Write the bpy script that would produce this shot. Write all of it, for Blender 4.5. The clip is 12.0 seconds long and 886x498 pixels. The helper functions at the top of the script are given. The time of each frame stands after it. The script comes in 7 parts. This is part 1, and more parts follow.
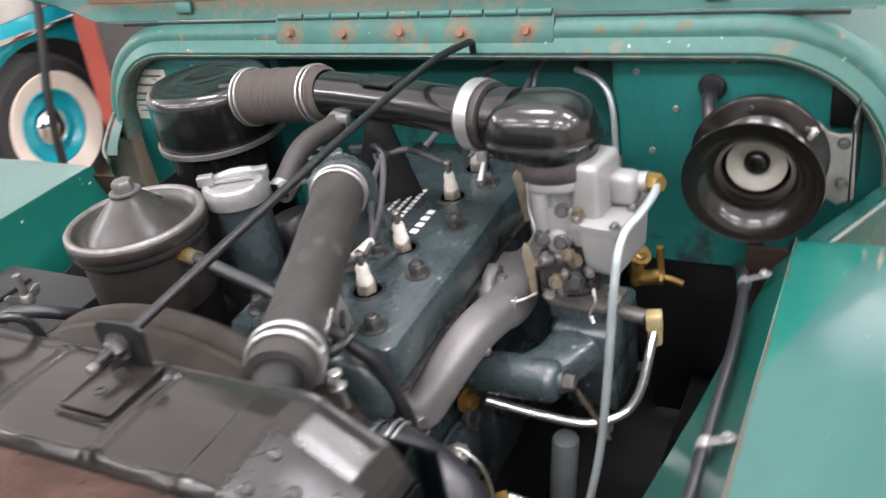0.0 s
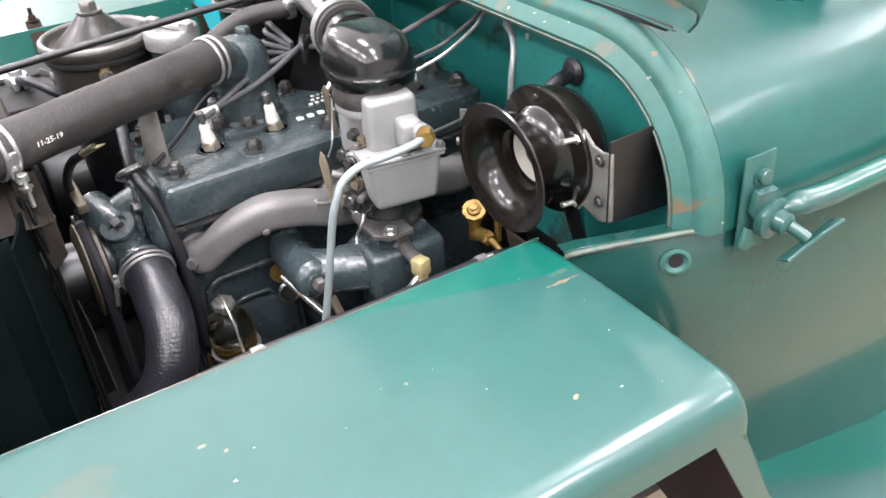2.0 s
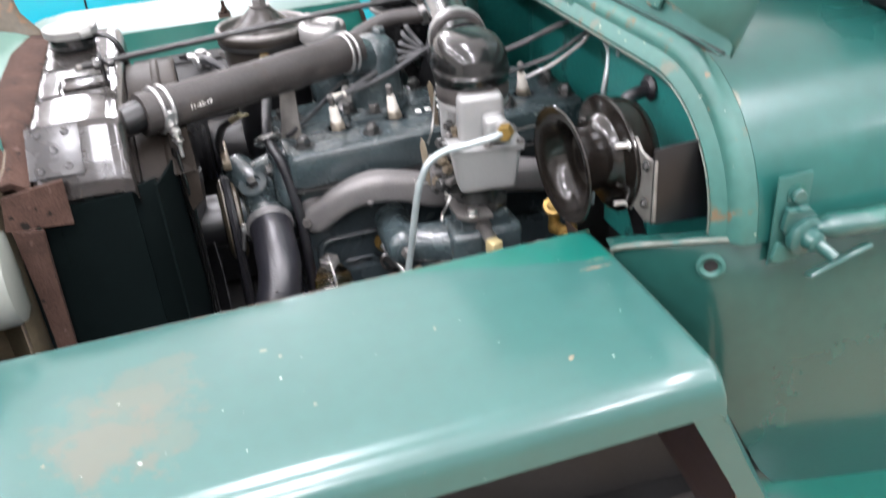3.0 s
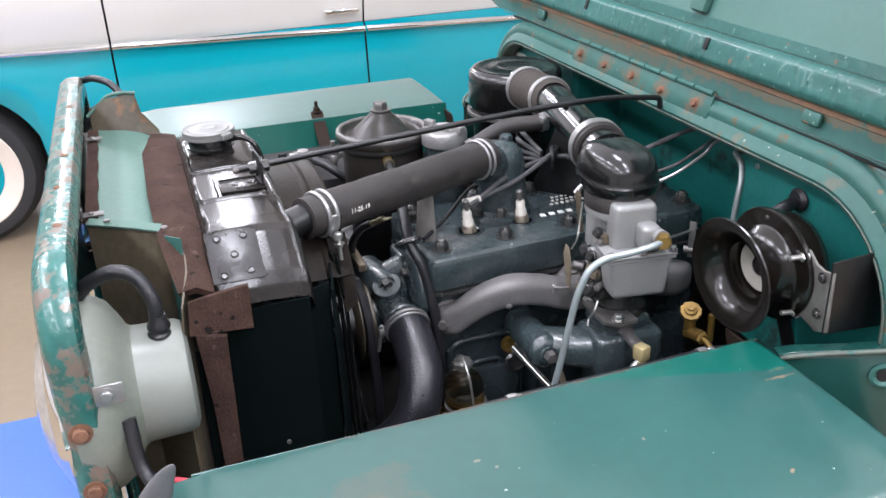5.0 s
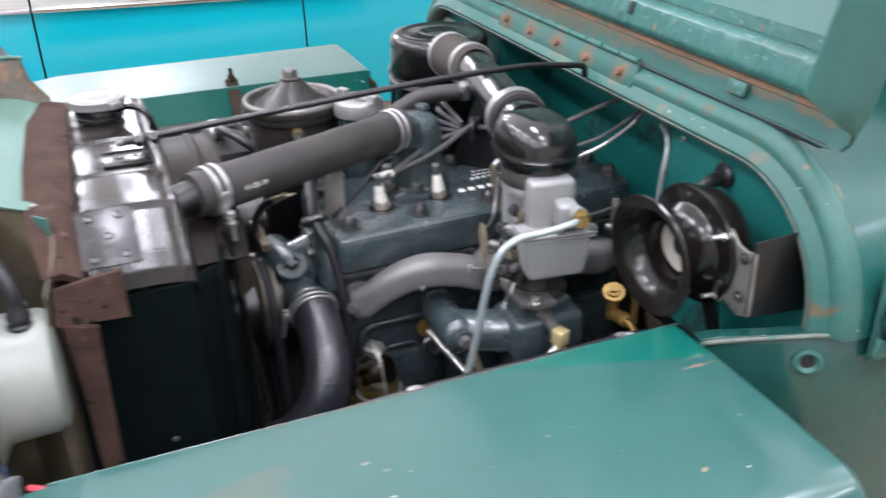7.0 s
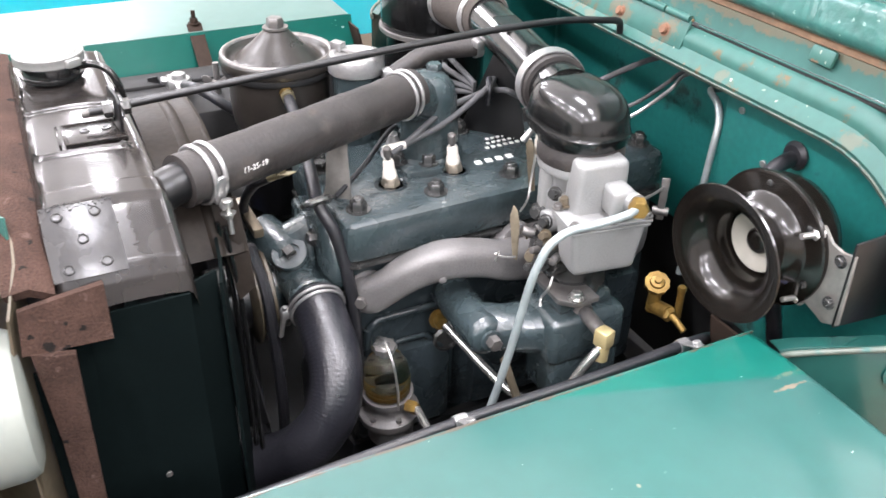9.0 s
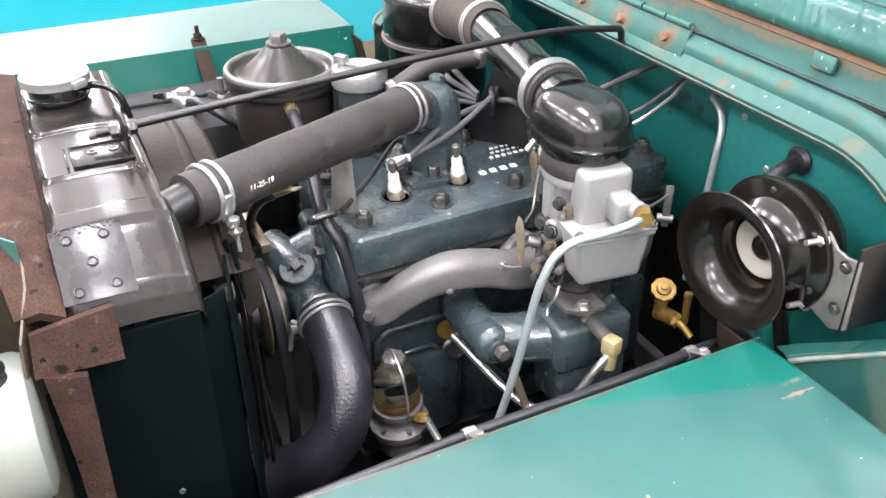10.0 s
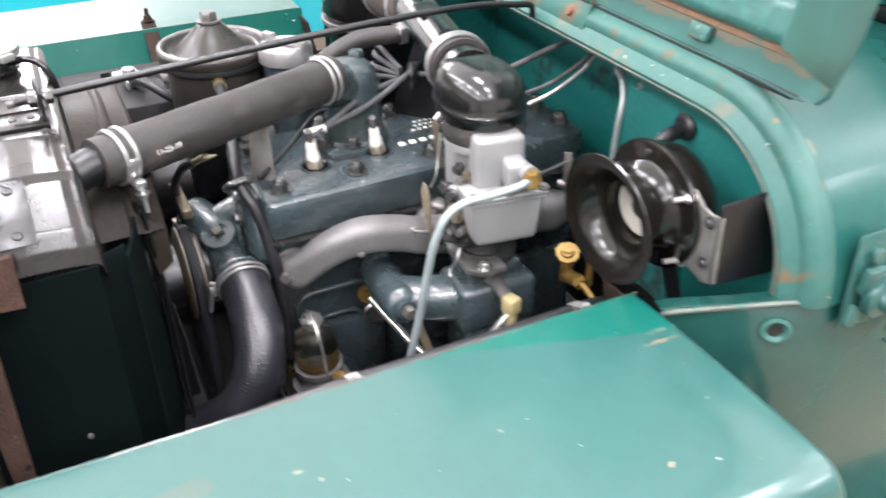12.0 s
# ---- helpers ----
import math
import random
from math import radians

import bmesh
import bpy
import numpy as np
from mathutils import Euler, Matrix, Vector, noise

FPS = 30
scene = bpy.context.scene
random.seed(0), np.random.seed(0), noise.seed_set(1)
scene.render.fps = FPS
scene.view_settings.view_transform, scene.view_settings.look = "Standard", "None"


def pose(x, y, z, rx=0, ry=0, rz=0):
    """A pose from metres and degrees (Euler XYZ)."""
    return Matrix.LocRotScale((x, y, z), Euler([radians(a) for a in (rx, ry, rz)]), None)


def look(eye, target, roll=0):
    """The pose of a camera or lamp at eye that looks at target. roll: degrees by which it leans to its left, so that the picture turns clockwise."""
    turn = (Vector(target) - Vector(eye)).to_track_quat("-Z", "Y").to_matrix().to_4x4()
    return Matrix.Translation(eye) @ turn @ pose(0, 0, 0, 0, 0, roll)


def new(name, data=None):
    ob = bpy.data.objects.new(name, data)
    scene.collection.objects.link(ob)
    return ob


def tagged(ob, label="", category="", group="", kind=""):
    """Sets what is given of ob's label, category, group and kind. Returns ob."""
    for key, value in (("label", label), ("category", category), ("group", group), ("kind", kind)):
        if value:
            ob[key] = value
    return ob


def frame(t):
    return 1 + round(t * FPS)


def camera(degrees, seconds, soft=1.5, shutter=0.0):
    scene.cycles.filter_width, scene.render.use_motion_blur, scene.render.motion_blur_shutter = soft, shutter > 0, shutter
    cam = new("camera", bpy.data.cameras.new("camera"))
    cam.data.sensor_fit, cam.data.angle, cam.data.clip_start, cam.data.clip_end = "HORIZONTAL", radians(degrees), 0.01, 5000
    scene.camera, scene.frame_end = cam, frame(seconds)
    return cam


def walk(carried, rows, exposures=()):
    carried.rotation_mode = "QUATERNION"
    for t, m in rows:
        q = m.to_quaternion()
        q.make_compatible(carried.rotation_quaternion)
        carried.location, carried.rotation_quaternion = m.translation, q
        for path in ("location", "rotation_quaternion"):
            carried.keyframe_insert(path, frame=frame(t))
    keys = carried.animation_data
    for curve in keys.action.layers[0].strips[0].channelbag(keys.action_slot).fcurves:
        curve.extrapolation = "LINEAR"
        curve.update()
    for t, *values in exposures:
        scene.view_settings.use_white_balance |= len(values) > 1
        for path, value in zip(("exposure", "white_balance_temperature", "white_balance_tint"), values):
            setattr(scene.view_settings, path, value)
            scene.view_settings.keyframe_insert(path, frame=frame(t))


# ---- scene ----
cam = camera(53.2, 12.0, soft=1.5, shutter=0.5)
PATH = [
    (0, (0.575, -0.013, 1.401), (-0.333, 1.467, 0.409), -10.4),
    (0.5, (0.711, 0.133, 1.442), (-0.404, 1.417, 0.39), -8.5),
    (1, (0.829, 0.23, 1.432), (-0.411, 1.376, 0.362), -6.3),
    (1.5, (1.071, 0.272, 1.377), (-0.33, 1.223, 0.313), -5.7),
    (2, (1.093, 0.365, 1.387), (-0.369, 1.192, 0.303), -4.3),
    (2.5, (1.15, 0.425, 1.381), (-0.436, 1.005, 0.308), -7.4),
    (3, (1.273, 0.423, 1.412), (-0.379, 0.893, 0.387), -4.2),
    (3.5, (1.261, 0.306, 1.473), (-0.472, 0.787, 0.598), -2.4),
    (3.7, (1.241, 0.261, 1.474), (-0.498, 0.765, 0.624), -2.1),
    (5.5, (1.195, 0.198, 1.442), (-0.499, 0.802, 0.567), -1.9),
    (6, (1.186, 0.206, 1.44), (-0.488, 0.843, 0.55), -1.4),
    (6.5, (1.173, 0.207, 1.441), (-0.481, 0.877, 0.538), -0.7),
    (7, (1.15, 0.283, 1.424), (-0.501, 0.94, 0.506), -1.1),
    (7.2, (1.147, 0.35, 1.416), (-0.511, 0.983, 0.494), -1.8),
    (8.8, (0.963, 0.277, 1.409), (-0.56, 1.043, 0.364), 1.2),
    (9, (0.956, 0.251, 1.408), (-0.563, 1.017, 0.356), 1.3),
    (9.5, (0.957, 0.239, 1.418), (-0.562, 0.995, 0.36), 0.8),
    (10, (0.956, 0.253, 1.42), (-0.573, 1.004, 0.372), -0.2),
    (10.5, (0.95, 0.238, 1.417), (-0.575, 0.992, 0.365), -0.0),
    (11, (0.952, 0.234, 1.415), (-0.573, 0.979, 0.357), -0.4),
    (11.5, (0.965, 0.255, 1.412), (-0.559, 0.99, 0.344), -0.8),
    (12, (1.062, 0.332, 1.416), (-0.471, 1.058, 0.357), -0.8),
]
EXPOSURES = ((0.0, -0.06, 6350, 10), (0.5, 0.23, 6400, 10), (1.5, 0.28, 6300, 10), (2.5, 0.23, 6250, 10), (3.0, 0.14, 6200, 10), (3.5, -0.26, 6050, 10),
             (5.5, -0.48, 5930, 10), (7.0, -0.30, 5920, 10), (8.8, 0.42, 6230, 10), (11.3, 0.42, 6250, 10), (12.0, 0.35, 6230, 10))
walk(cam, [(t, look(eye, target, roll)) for t, eye, target, roll in PATH],
     exposures=EXPOSURES)


# ---- light ----
LAMP_W = 94
world = bpy.data.worlds.new("hall")
scene.world = world
world.use_nodes = True
world.node_tree.nodes["Background"].inputs[0].default_value = (0.8, 0.9, 1.0, 1)
world.node_tree.nodes["Background"].inputs[1].default_value = 0.1


def area_lamp(x, y, z, sx, sy, watts):
    d = bpy.data.lights.new("area_lamp", "AREA")
    d.shape, d.size, d.size_y, d.energy = "RECTANGLE", sx, sy, watts
    d.color = (1.0, 0.955, 0.99)
    ob = new("area_lamp", d)
    ob.location = (x, y, z)
    return ob


LAMP_Z = 3.9
for lx in (-5.05, -2.65, -0.25, 2.15, 4.55):
    for ly in (-4.6, -2.1, 5.6):
        area_lamp(lx, ly, LAMP_Z, 1.3, 0.40, LAMP_W)
for lx in (2.15, 4.55):
    area_lamp(lx, 2.7, LAMP_Z, 1.3, 0.40, LAMP_W)
# stronger lamps added far west, only to give the radiator tank its pale glare
for lx in (-9.85, -7.45):
    for ly in (-0.75, 0.75):
        area_lamp(lx, ly, LAMP_Z, 1.5, 0.45, 1.7 * LAMP_W)
# row added over the car to brighten the engine bay
for lx in (-0.25, 2.15, 4.55):
    area_lamp(lx, 0.45, LAMP_Z, 1.3, 0.40, LAMP_W)
# wide unseen lamps added below the white ceiling, facing up, as fill light
for lx in (-5.0, 0.0, 5.0):
    for ly in (-3.5, 0.5, 4.5):
        area_lamp(lx, ly, 3.2, 4.6, 3.6, 1.25 * LAMP_W).rotation_euler = (math.pi, 0, 0)


# ---- materials ----
def material(name, color, rough=0.5, metal=0.0, vary=0.12, scale=8.0, fine=120.0, bump=0.03, coat=0.0, second=None, second_amount=0.0,
             second_scale=6.0, rough_vary=0.12, spots=(), level=0.5, chips=(), coat_rough=0.10, faded=None):
    """Paint, metal or rubber: a base colour that drifts at two scales, stains of a second colour, wear on worn edges, fine relief."""
    m = bpy.data.materials.new(name)
    m.use_nodes = True
    nt = m.node_tree
    N, L = nt.nodes, nt.links
    b = N["Principled BSDF"]
    b.inputs["Metallic"].default_value = metal
    b.inputs["Coat Weight"].default_value = coat
    b.inputs["Coat Roughness"].default_value = coat_rough
    b.inputs["Specular IOR Level"].default_value = level
    geo = N.new("ShaderNodeNewGeometry")
    big = N.new("ShaderNodeTexNoise")
    big.inputs["Scale"].default_value, big.inputs["Detail"].default_value = scale, 6
    L.new(geo.outputs["Position"], big.inputs["Vector"])
    small = N.new("ShaderNodeTexNoise")
    small.inputs["Scale"].default_value, small.inputs["Detail"].default_value = fine, 4
    L.new(geo.outputs["Position"], small.inputs["Vector"])
    ramp = N.new("ShaderNodeMapRange")
    ramp.clamp = False
    ramp.inputs[1].default_value, ramp.inputs[2].default_value = 0.2, 0.8
    ramp.inputs[3].default_value, ramp.inputs[4].default_value = 1 - vary, 1 + vary
    L.new(big.outputs["Fac"], ramp.inputs[0])
    ramp2 = N.new("ShaderNodeMapRange")
    ramp2.clamp = False
    ramp2.inputs[1].default_value, ramp2.inputs[2].default_value = 0.3, 0.7
    ramp2.inputs[3].default_value, ramp2.inputs[4].default_value = 1 - vary * 0.5, 1 + vary * 0.5
    L.new(small.outputs["Fac"], ramp2.inputs[0])
    mul = N.new("ShaderNodeMath")
    mul.operation = "MULTIPLY"
    L.new(ramp.outputs[0], mul.inputs[0])
    L.new(ramp2.outputs[0], mul.inputs[1])
    tint = N.new("ShaderNodeVectorMath")
    tint.operation = "SCALE"
    tint.inputs[0].default_value = color
    L.new(mul.outputs[0], tint.inputs["Scale"])
    out = tint.outputs[0]
    if faded is not None:
        # older, chalky paint on one side of an upright plane through a point
        point, across, chalk = faded
        off = N.new("ShaderNodeVectorMath")
        off.operation, off.inputs[1].default_value = "SUBTRACT", point
        L.new(geo.outputs["Position"], off.inputs[0])
        dot = N.new("ShaderNodeVectorMath")
        dot.operation, dot.inputs[1].default_value = "DOT_PRODUCT", Vector(across).normalized()
        L.new(off.outputs[0], dot.inputs[0])
        wob = N.new("ShaderNodeMath")
        wob.operation = "MULTIPLY_ADD"
        wob.inputs[1].default_value = 0.012
        L.new(big.outputs["Fac"], wob.inputs[0])
        L.new(dot.outputs["Value"], wob.inputs[2])
        side_of = N.new("ShaderNodeMapRange")
        side_of.interpolation_type = "SMOOTHSTEP"
        side_of.inputs[1].default_value, side_of.inputs[2].default_value = 0.002, 0.010
        L.new(wob.outputs[0], side_of.inputs[0])
        old = N.new("ShaderNodeVectorMath")
        old.operation = "SCALE"
        old.inputs[0].default_value = chalk
        L.new(mul.outputs[0], old.inputs["Scale"])
        fmix = N.new("ShaderNodeMix")
        fmix.data_type = "RGBA"
        L.new(side_of.outputs[0], fmix.inputs[0])
        L.new(out, fmix.inputs[6])
        L.new(old.outputs[0], fmix.inputs[7])
        out = fmix.outputs[2]
    mask_out = None
    if second is not None and second_amount > 0:
        st = N.new("ShaderNodeTexNoise")
        st.inputs["Scale"].default_value, st.inputs["Detail"].default_value, st.inputs["Roughness"].default_value = second_scale, 9, 0.68
        L.new(geo.outputs["Position"], st.inputs["Vector"])
        cut = N.new("ShaderNodeMapRange")
        cut.inputs[1].default_value, cut.inputs[2].default_value = 0.74 - second_amount * 0.4, 0.80 - second_amount * 0.4
        L.new(st.outputs["Fac"], cut.inputs[0])
        mask_out = cut.outputs[0]
    for centre, size, amp, freq, paint, *strength in spots:
        sub = N.new("ShaderNodeVectorMath")
        sub.operation, sub.inputs[1].default_value = "SUBTRACT", centre
        L.new(geo.outputs["Position"], sub.inputs[0])
        div = N.new("ShaderNodeVectorMath")
        div.operation, div.inputs[1].default_value = "DIVIDE", size
        L.new(sub.outputs[0], div.inputs[0])
        far = N.new("ShaderNodeVectorMath")
        far.operation = "LENGTH"
        L.new(div.outputs[0], far.inputs[0])
        rag = N.new("ShaderNodeTexNoise")
        rag.inputs["Scale"].default_value, rag.inputs["Detail"].default_value, rag.inputs["Roughness"].default_value = freq, 8, 0.65
        L.new(geo.outputs["Position"], rag.inputs["Vector"])
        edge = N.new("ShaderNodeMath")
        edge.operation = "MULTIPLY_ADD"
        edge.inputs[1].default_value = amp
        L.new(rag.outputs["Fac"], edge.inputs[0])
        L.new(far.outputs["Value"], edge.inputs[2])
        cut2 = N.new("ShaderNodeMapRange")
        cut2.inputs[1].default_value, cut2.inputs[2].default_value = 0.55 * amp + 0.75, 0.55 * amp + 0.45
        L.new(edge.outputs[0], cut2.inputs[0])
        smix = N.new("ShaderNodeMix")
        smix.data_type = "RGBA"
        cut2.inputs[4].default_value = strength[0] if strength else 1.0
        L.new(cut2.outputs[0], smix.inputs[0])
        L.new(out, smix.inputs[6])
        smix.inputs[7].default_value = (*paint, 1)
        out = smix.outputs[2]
    for paint, freq, size, share in chips:
        warp = N.new("ShaderNodeTexNoise")
        warp.inputs["Scale"].default_value, warp.inputs["Detail"].default_value = freq * 3.0, 3
        L.new(geo.outputs["Position"], warp.inputs["Vector"])
        bend = N.new("ShaderNodeVectorMath")
        bend.operation = "MULTIPLY_ADD"
        L.new(warp.outputs["Color"], bend.inputs[0])
        bend.inputs[1].default_value = (0.5 / freq,) * 3
        L.new(geo.outputs["Position"], bend.inputs[2])
        cell = N.new("ShaderNodeTexVoronoi")
        cell.inputs["Scale"].default_value = freq
        L.new(bend.outputs[0], cell.inputs["Vector"])
        split = N.new("ShaderNodeSeparateColor")
        L.new(cell.outputs["Color"], split.inputs[0])
        pick = N.new("ShaderNodeMapRange")
        pick.inputs[1].default_value, pick.inputs[2].default_value = 1 - share, 1.0
        pick.inputs[3].default_value, pick.inputs[4].default_value = 0.0, size
        L.new(split.outputs[0], pick.inputs[0])
        less = N.new("ShaderNodeMath")
        less.operation = "LESS_THAN"
        L.new(cell.outputs["Distance"], less.inputs[0])
        L.new(pick.outputs[0], less.inputs[1])
        cmix = N.new("ShaderNodeMix")
        cmix.data_type = "RGBA"
        L.new(less.outputs[0], cmix.inputs[0])
        L.new(out, cmix.inputs[6])
        cmix.inputs[7].default_value = (*paint, 1)
        out = cmix.outputs[2]
    if mask_out is not None:
        mix = N.new("ShaderNodeMix")
        mix.data_type = "RGBA"
        L.new(mask_out, mix.inputs[0])
        L.new(out, mix.inputs[6])
        mix.inputs[7].default_value = (*second, 1)
        out = mix.outputs[2]
    L.new(out, b.inputs["Base Color"])
    rr = N.new("ShaderNodeMapRange")
    rr.inputs[1].default_value, rr.inputs[2].default_value = 0.0, 1.0
    rr.inputs[3].default_value, rr.inputs[4].default_value = max(0.03, rough - rough_vary), min(1, rough + rough_vary)
    L.new(big.outputs["Fac"], rr.inputs[0])
    if mask_out is not None:
        rm = N.new("ShaderNodeMath")
        rm.operation, rm.use_clamp = "MULTIPLY_ADD", True
        L.new(mask_out, rm.inputs[0])
        rm.inputs[1].default_value = 0.35
        L.new(rr.outputs[0], rm.inputs[2])
        L.new(rm.outputs[0], b.inputs["Roughness"])
    else:
        L.new(rr.outputs[0], b.inputs["Roughness"])
    if bump > 0:
        bp = N.new("ShaderNodeBump")
        bp.inputs["Strength"].default_value, bp.inputs["Distance"].default_value = min(1.0, bump * 8), 0.0015
        L.new(small.outputs["Fac"], bp.inputs["Height"])
        L.new(bp.outputs[0], b.inputs["Normal"])
    return m


RUST = (0.24, 0.095, 0.04)
CREAM_RUST, STAIN, DARK_EDGE = (0.36, 0.24, 0.15), (0.078, 0.072, 0.050), (0.05, 0.04, 0.028)
green = material("green_paint", (0.005, 0.080, 0.062), rough=0.30, vary=0.10, scale=4, fine=45, bump=0.0, coat=0.55, coat_rough=0.13, second=(0.40, 0.38, 0.30),
                 second_amount=0.0, second_scale=75, rough_vary=0.05, level=0.5,
                 faded=((0.495, 0.614, 0.9), (0.958, -0.287, 0), (0.020, 0.072, 0.064)),
                 chips=(((0.42, 0.46, 0.42), 48, 0.085, 0.30), ((0.20, 0.15, 0.10), 30, 0.08, 0.14), ((0.34, 0.40, 0.36), 110, 0.10, 0.10)),
                 spots=(((0.635, 0.305, 0.905), (0.075, 0.080, 0.05), 3.2, 24, STAIN, 0.36), ((0.650, 0.30, 0.905), (0.05, 0.05, 0.05), 3.6, 40, (0.085, 0.066, 0.046), 0.42), ((0.585, 0.335, 0.905), (0.042, 0.05, 0.05), 3.4, 30, STAIN, 0.36),
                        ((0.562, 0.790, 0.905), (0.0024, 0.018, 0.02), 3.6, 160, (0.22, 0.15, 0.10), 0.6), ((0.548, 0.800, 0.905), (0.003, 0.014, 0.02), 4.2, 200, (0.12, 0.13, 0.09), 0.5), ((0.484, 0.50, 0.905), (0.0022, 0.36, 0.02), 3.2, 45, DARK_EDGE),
                        ((0.62, 0.822, 0.903), (0.16, 0.004, 0.02), 3.2, 60, (0.12, 0.12, 0.085), 0.5), 
                        ((0.595, 0.955, 0.922), (0.03, 0.030, 0.010), 2.4, 50, RUST), ((0.57, 0.438, 0.905), (0.003, 0.005, 0.02), 1.6, 120, (0.22, 0.19, 0.14), 0.7),
                        ((0.585, 0.452, 0.905), (0.003, 0.003, 0.02), 1.6, 120, (0.22, 0.19, 0.14), 0.7), ((0.665, 0.47, 0.905), (0.0025, 0.003, 0.02), 1.4, 120, (0.22, 0.19, 0.14), 0.7), ((0.60, 0.60, 0.905), (0.003, 0.0022, 0.02), 1.4, 120, (0.22, 0.19, 0.14), 0.7)))
green_rusty = material("green_paint_rusty", (0.030, 0.098, 0.082), rough=0.50, vary=0.2, scale=7, fine=70, bump=0.03, second=(0.12, 0.085, 0.048), second_amount=0.36,
                       second_scale=26, level=0.4, chips=(((0.15, 0.10, 0.06), 45, 0.26, 0.30), ((0.26, 0.29, 0.24), 90, 0.18, 0.22)),
                       spots=tuple(((-0.185 + i * 0.0865, 0.936, 1.087), (0.024, 0.03, 0.020), 3.6, 80, (0.15, 0.085, 0.045), 0.5) for i in range(5))
                       + (((0.45, 0.930, 1.068), (0.016, 0.012, 0.010), 3.4, 60, (0.15, 0.10, 0.06), 0.4), ((0.02, 0.929, 1.069), (0.014, 0.010, 0.008), 3.4, 60, (0.15, 0.10, 0.06), 0.4),
                          ((0.27, 0.928, 1.068), (0.014, 0.010, 0.007), 3.4, 60, (0.15, 0.10, 0.06), 0.4)))
lip_edge = material("cream_rusted_edge", (0.085, 0.105, 0.085), rough=0.5, vary=0.35, scale=20, fine=90, bump=0.04, second=(0.045, 0.105, 0.09), second_amount=0.50, second_scale=24)
green_chipped = material("green_paint_chipped", (0.022, 0.105, 0.090), rough=0.24, vary=0.3, scale=22, fine=70, bump=0.12, coat=0.3, second=(0.13, 0.10, 0.078),
                         second_amount=0.56, second_scale=34, chips=(((0.20, 0.185, 0.15), 75, 0.45, 0.30), ((0.09, 0.05, 0.03), 50, 0.35, 0.25)))
green_old = material("faded_green_paint", (0.010, 0.050, 0.042), rough=0.20, vary=0.14, scale=5, fine=50, bump=0.0, coat=0.5, coat_rough=0.07, rough_vary=0.06,
                     chips=(((0.42, 0.44, 0.38), 30, 0.07, 0.10),), second=(0.10, 0.11, 0.085), second_amount=0.12, second_scale=9)
# far fender: reflection of the car and wall put into a paler base
green_far = material("pale_sheen_green_paint", (0.066, 0.118, 0.105), rough=0.36, vary=0.10, scale=5, fine=50, bump=0.0, coat=0.0, rough_vary=0.05, level=0.30,
                     spots=(((-0.48, 0.50, 0.941), (0.0028, 0.30, 0.02), 3.4, 40, CREAM_RUST),))
RUST_WASH = (0.17, 0.092, 0.042)
green_cowl = material("green_cowl_paint", (0.011, 0.070, 0.060), rough=0.30, vary=0.14, scale=6, fine=45, bump=0.003, coat=0.10, second=(0.20, 0.16, 0.11), second_amount=0.12,
                      second_scale=16, rough_vary=0.08, level=0.45,
                      spots=(((0.406, 0.951, 1.097), (0.05, 0.014, 0.02), 2.2, 40, (0.30, 0.20, 0.12), 0.45), ((0.535, 0.957, 1.06), (0.012, 0.010, 0.03), 2.6, 40, (0.26, 0.19, 0.12), 0.35),
                             ((0.20, 0.950, 1.097), (0.35, 0.008, 0.02), 2.8, 30, (0.22, 0.20, 0.14), 0.4)))
green_worn = material("old_green_paint", (0.026, 0.088, 0.076), rough=0.46, vary=0.16, scale=6, fine=45, bump=0.02, coat=0.03, second=(0.17, 0.135, 0.09), second_amount=0.20,
                      second_scale=14, rough_vary=0.08, level=0.35,
                      spots=(((0.0, 0.957, 1.130), (1.2, 0.030, 0.010), 4.2, 45, RUST_WASH, 0.45), ((-0.1, 0.955, 1.121), (0.30, 0.03, 0.020), 4.4, 70, RUST_WASH, 0.28)))
green_bead = material("green_bead_paint", (0.030, 0.106, 0.092), rough=0.30, vary=0.25, scale=9, fine=75, bump=0.10, coat=0.25, second=(0.50, 0.54, 0.48), second_amount=0.14,
                      second_scale=55, level=0.5, chips=(((0.16, 0.26, 0.23), 150, 0.34, 0.22), ((0.16, 0.09, 0.05), 60, 0.25, 0.15)))
duct_paint = material("pale_grey_green_sheet", (0.085, 0.150, 0.122), rough=0.46, vary=0.12, scale=9, bump=0.02, second=(0.075, 0.06, 0.04), second_amount=0.22, second_scale=9, level=0.12)
# hood underside: its lit look is put into a paler green
green_pale = material("lit_pale_green", (0.06, 0.145, 0.122), rough=0.42, vary=0.08, scale=6, bump=0.01, second=RUST, second_amount=-0.03, second_scale=8, level=0.7)
teal_dark = material("dark_green_paint", (0.011, 0.116, 0.103), rough=0.42, vary=0.2, scale=6, bump=0.015, second=(0.010, 0.038, 0.034), second_amount=0.40,
                     second_scale=6)
black_gloss = material("black_gloss_enamel", (0.006, 0.006, 0.006), rough=0.2, vary=0.2, scale=12, bump=0.006, coat=0.25, rough_vary=0.06)
black_satin = material("black_satin_paint", (0.005, 0.005, 0.0055), rough=0.38, vary=0.3, scale=10, bump=0.02, second=(0.04, 0.037, 0.033),
                       second_amount=0.05, second_scale=14)
black_dusty = material("black_paint_dusty", (0.016, 0.0145, 0.013), rough=0.38, vary=0.3, scale=9, bump=0.02, second=(0.07, 0.062, 0.055),
                       second_amount=0.12, second_scale=10)
tank_black = material("black_tank_enamel", (0.014, 0.012, 0.011), rough=0.19, vary=0.3, scale=14, fine=28, bump=0.02, coat=0.0, level=0.42, rough_vary=0.08)
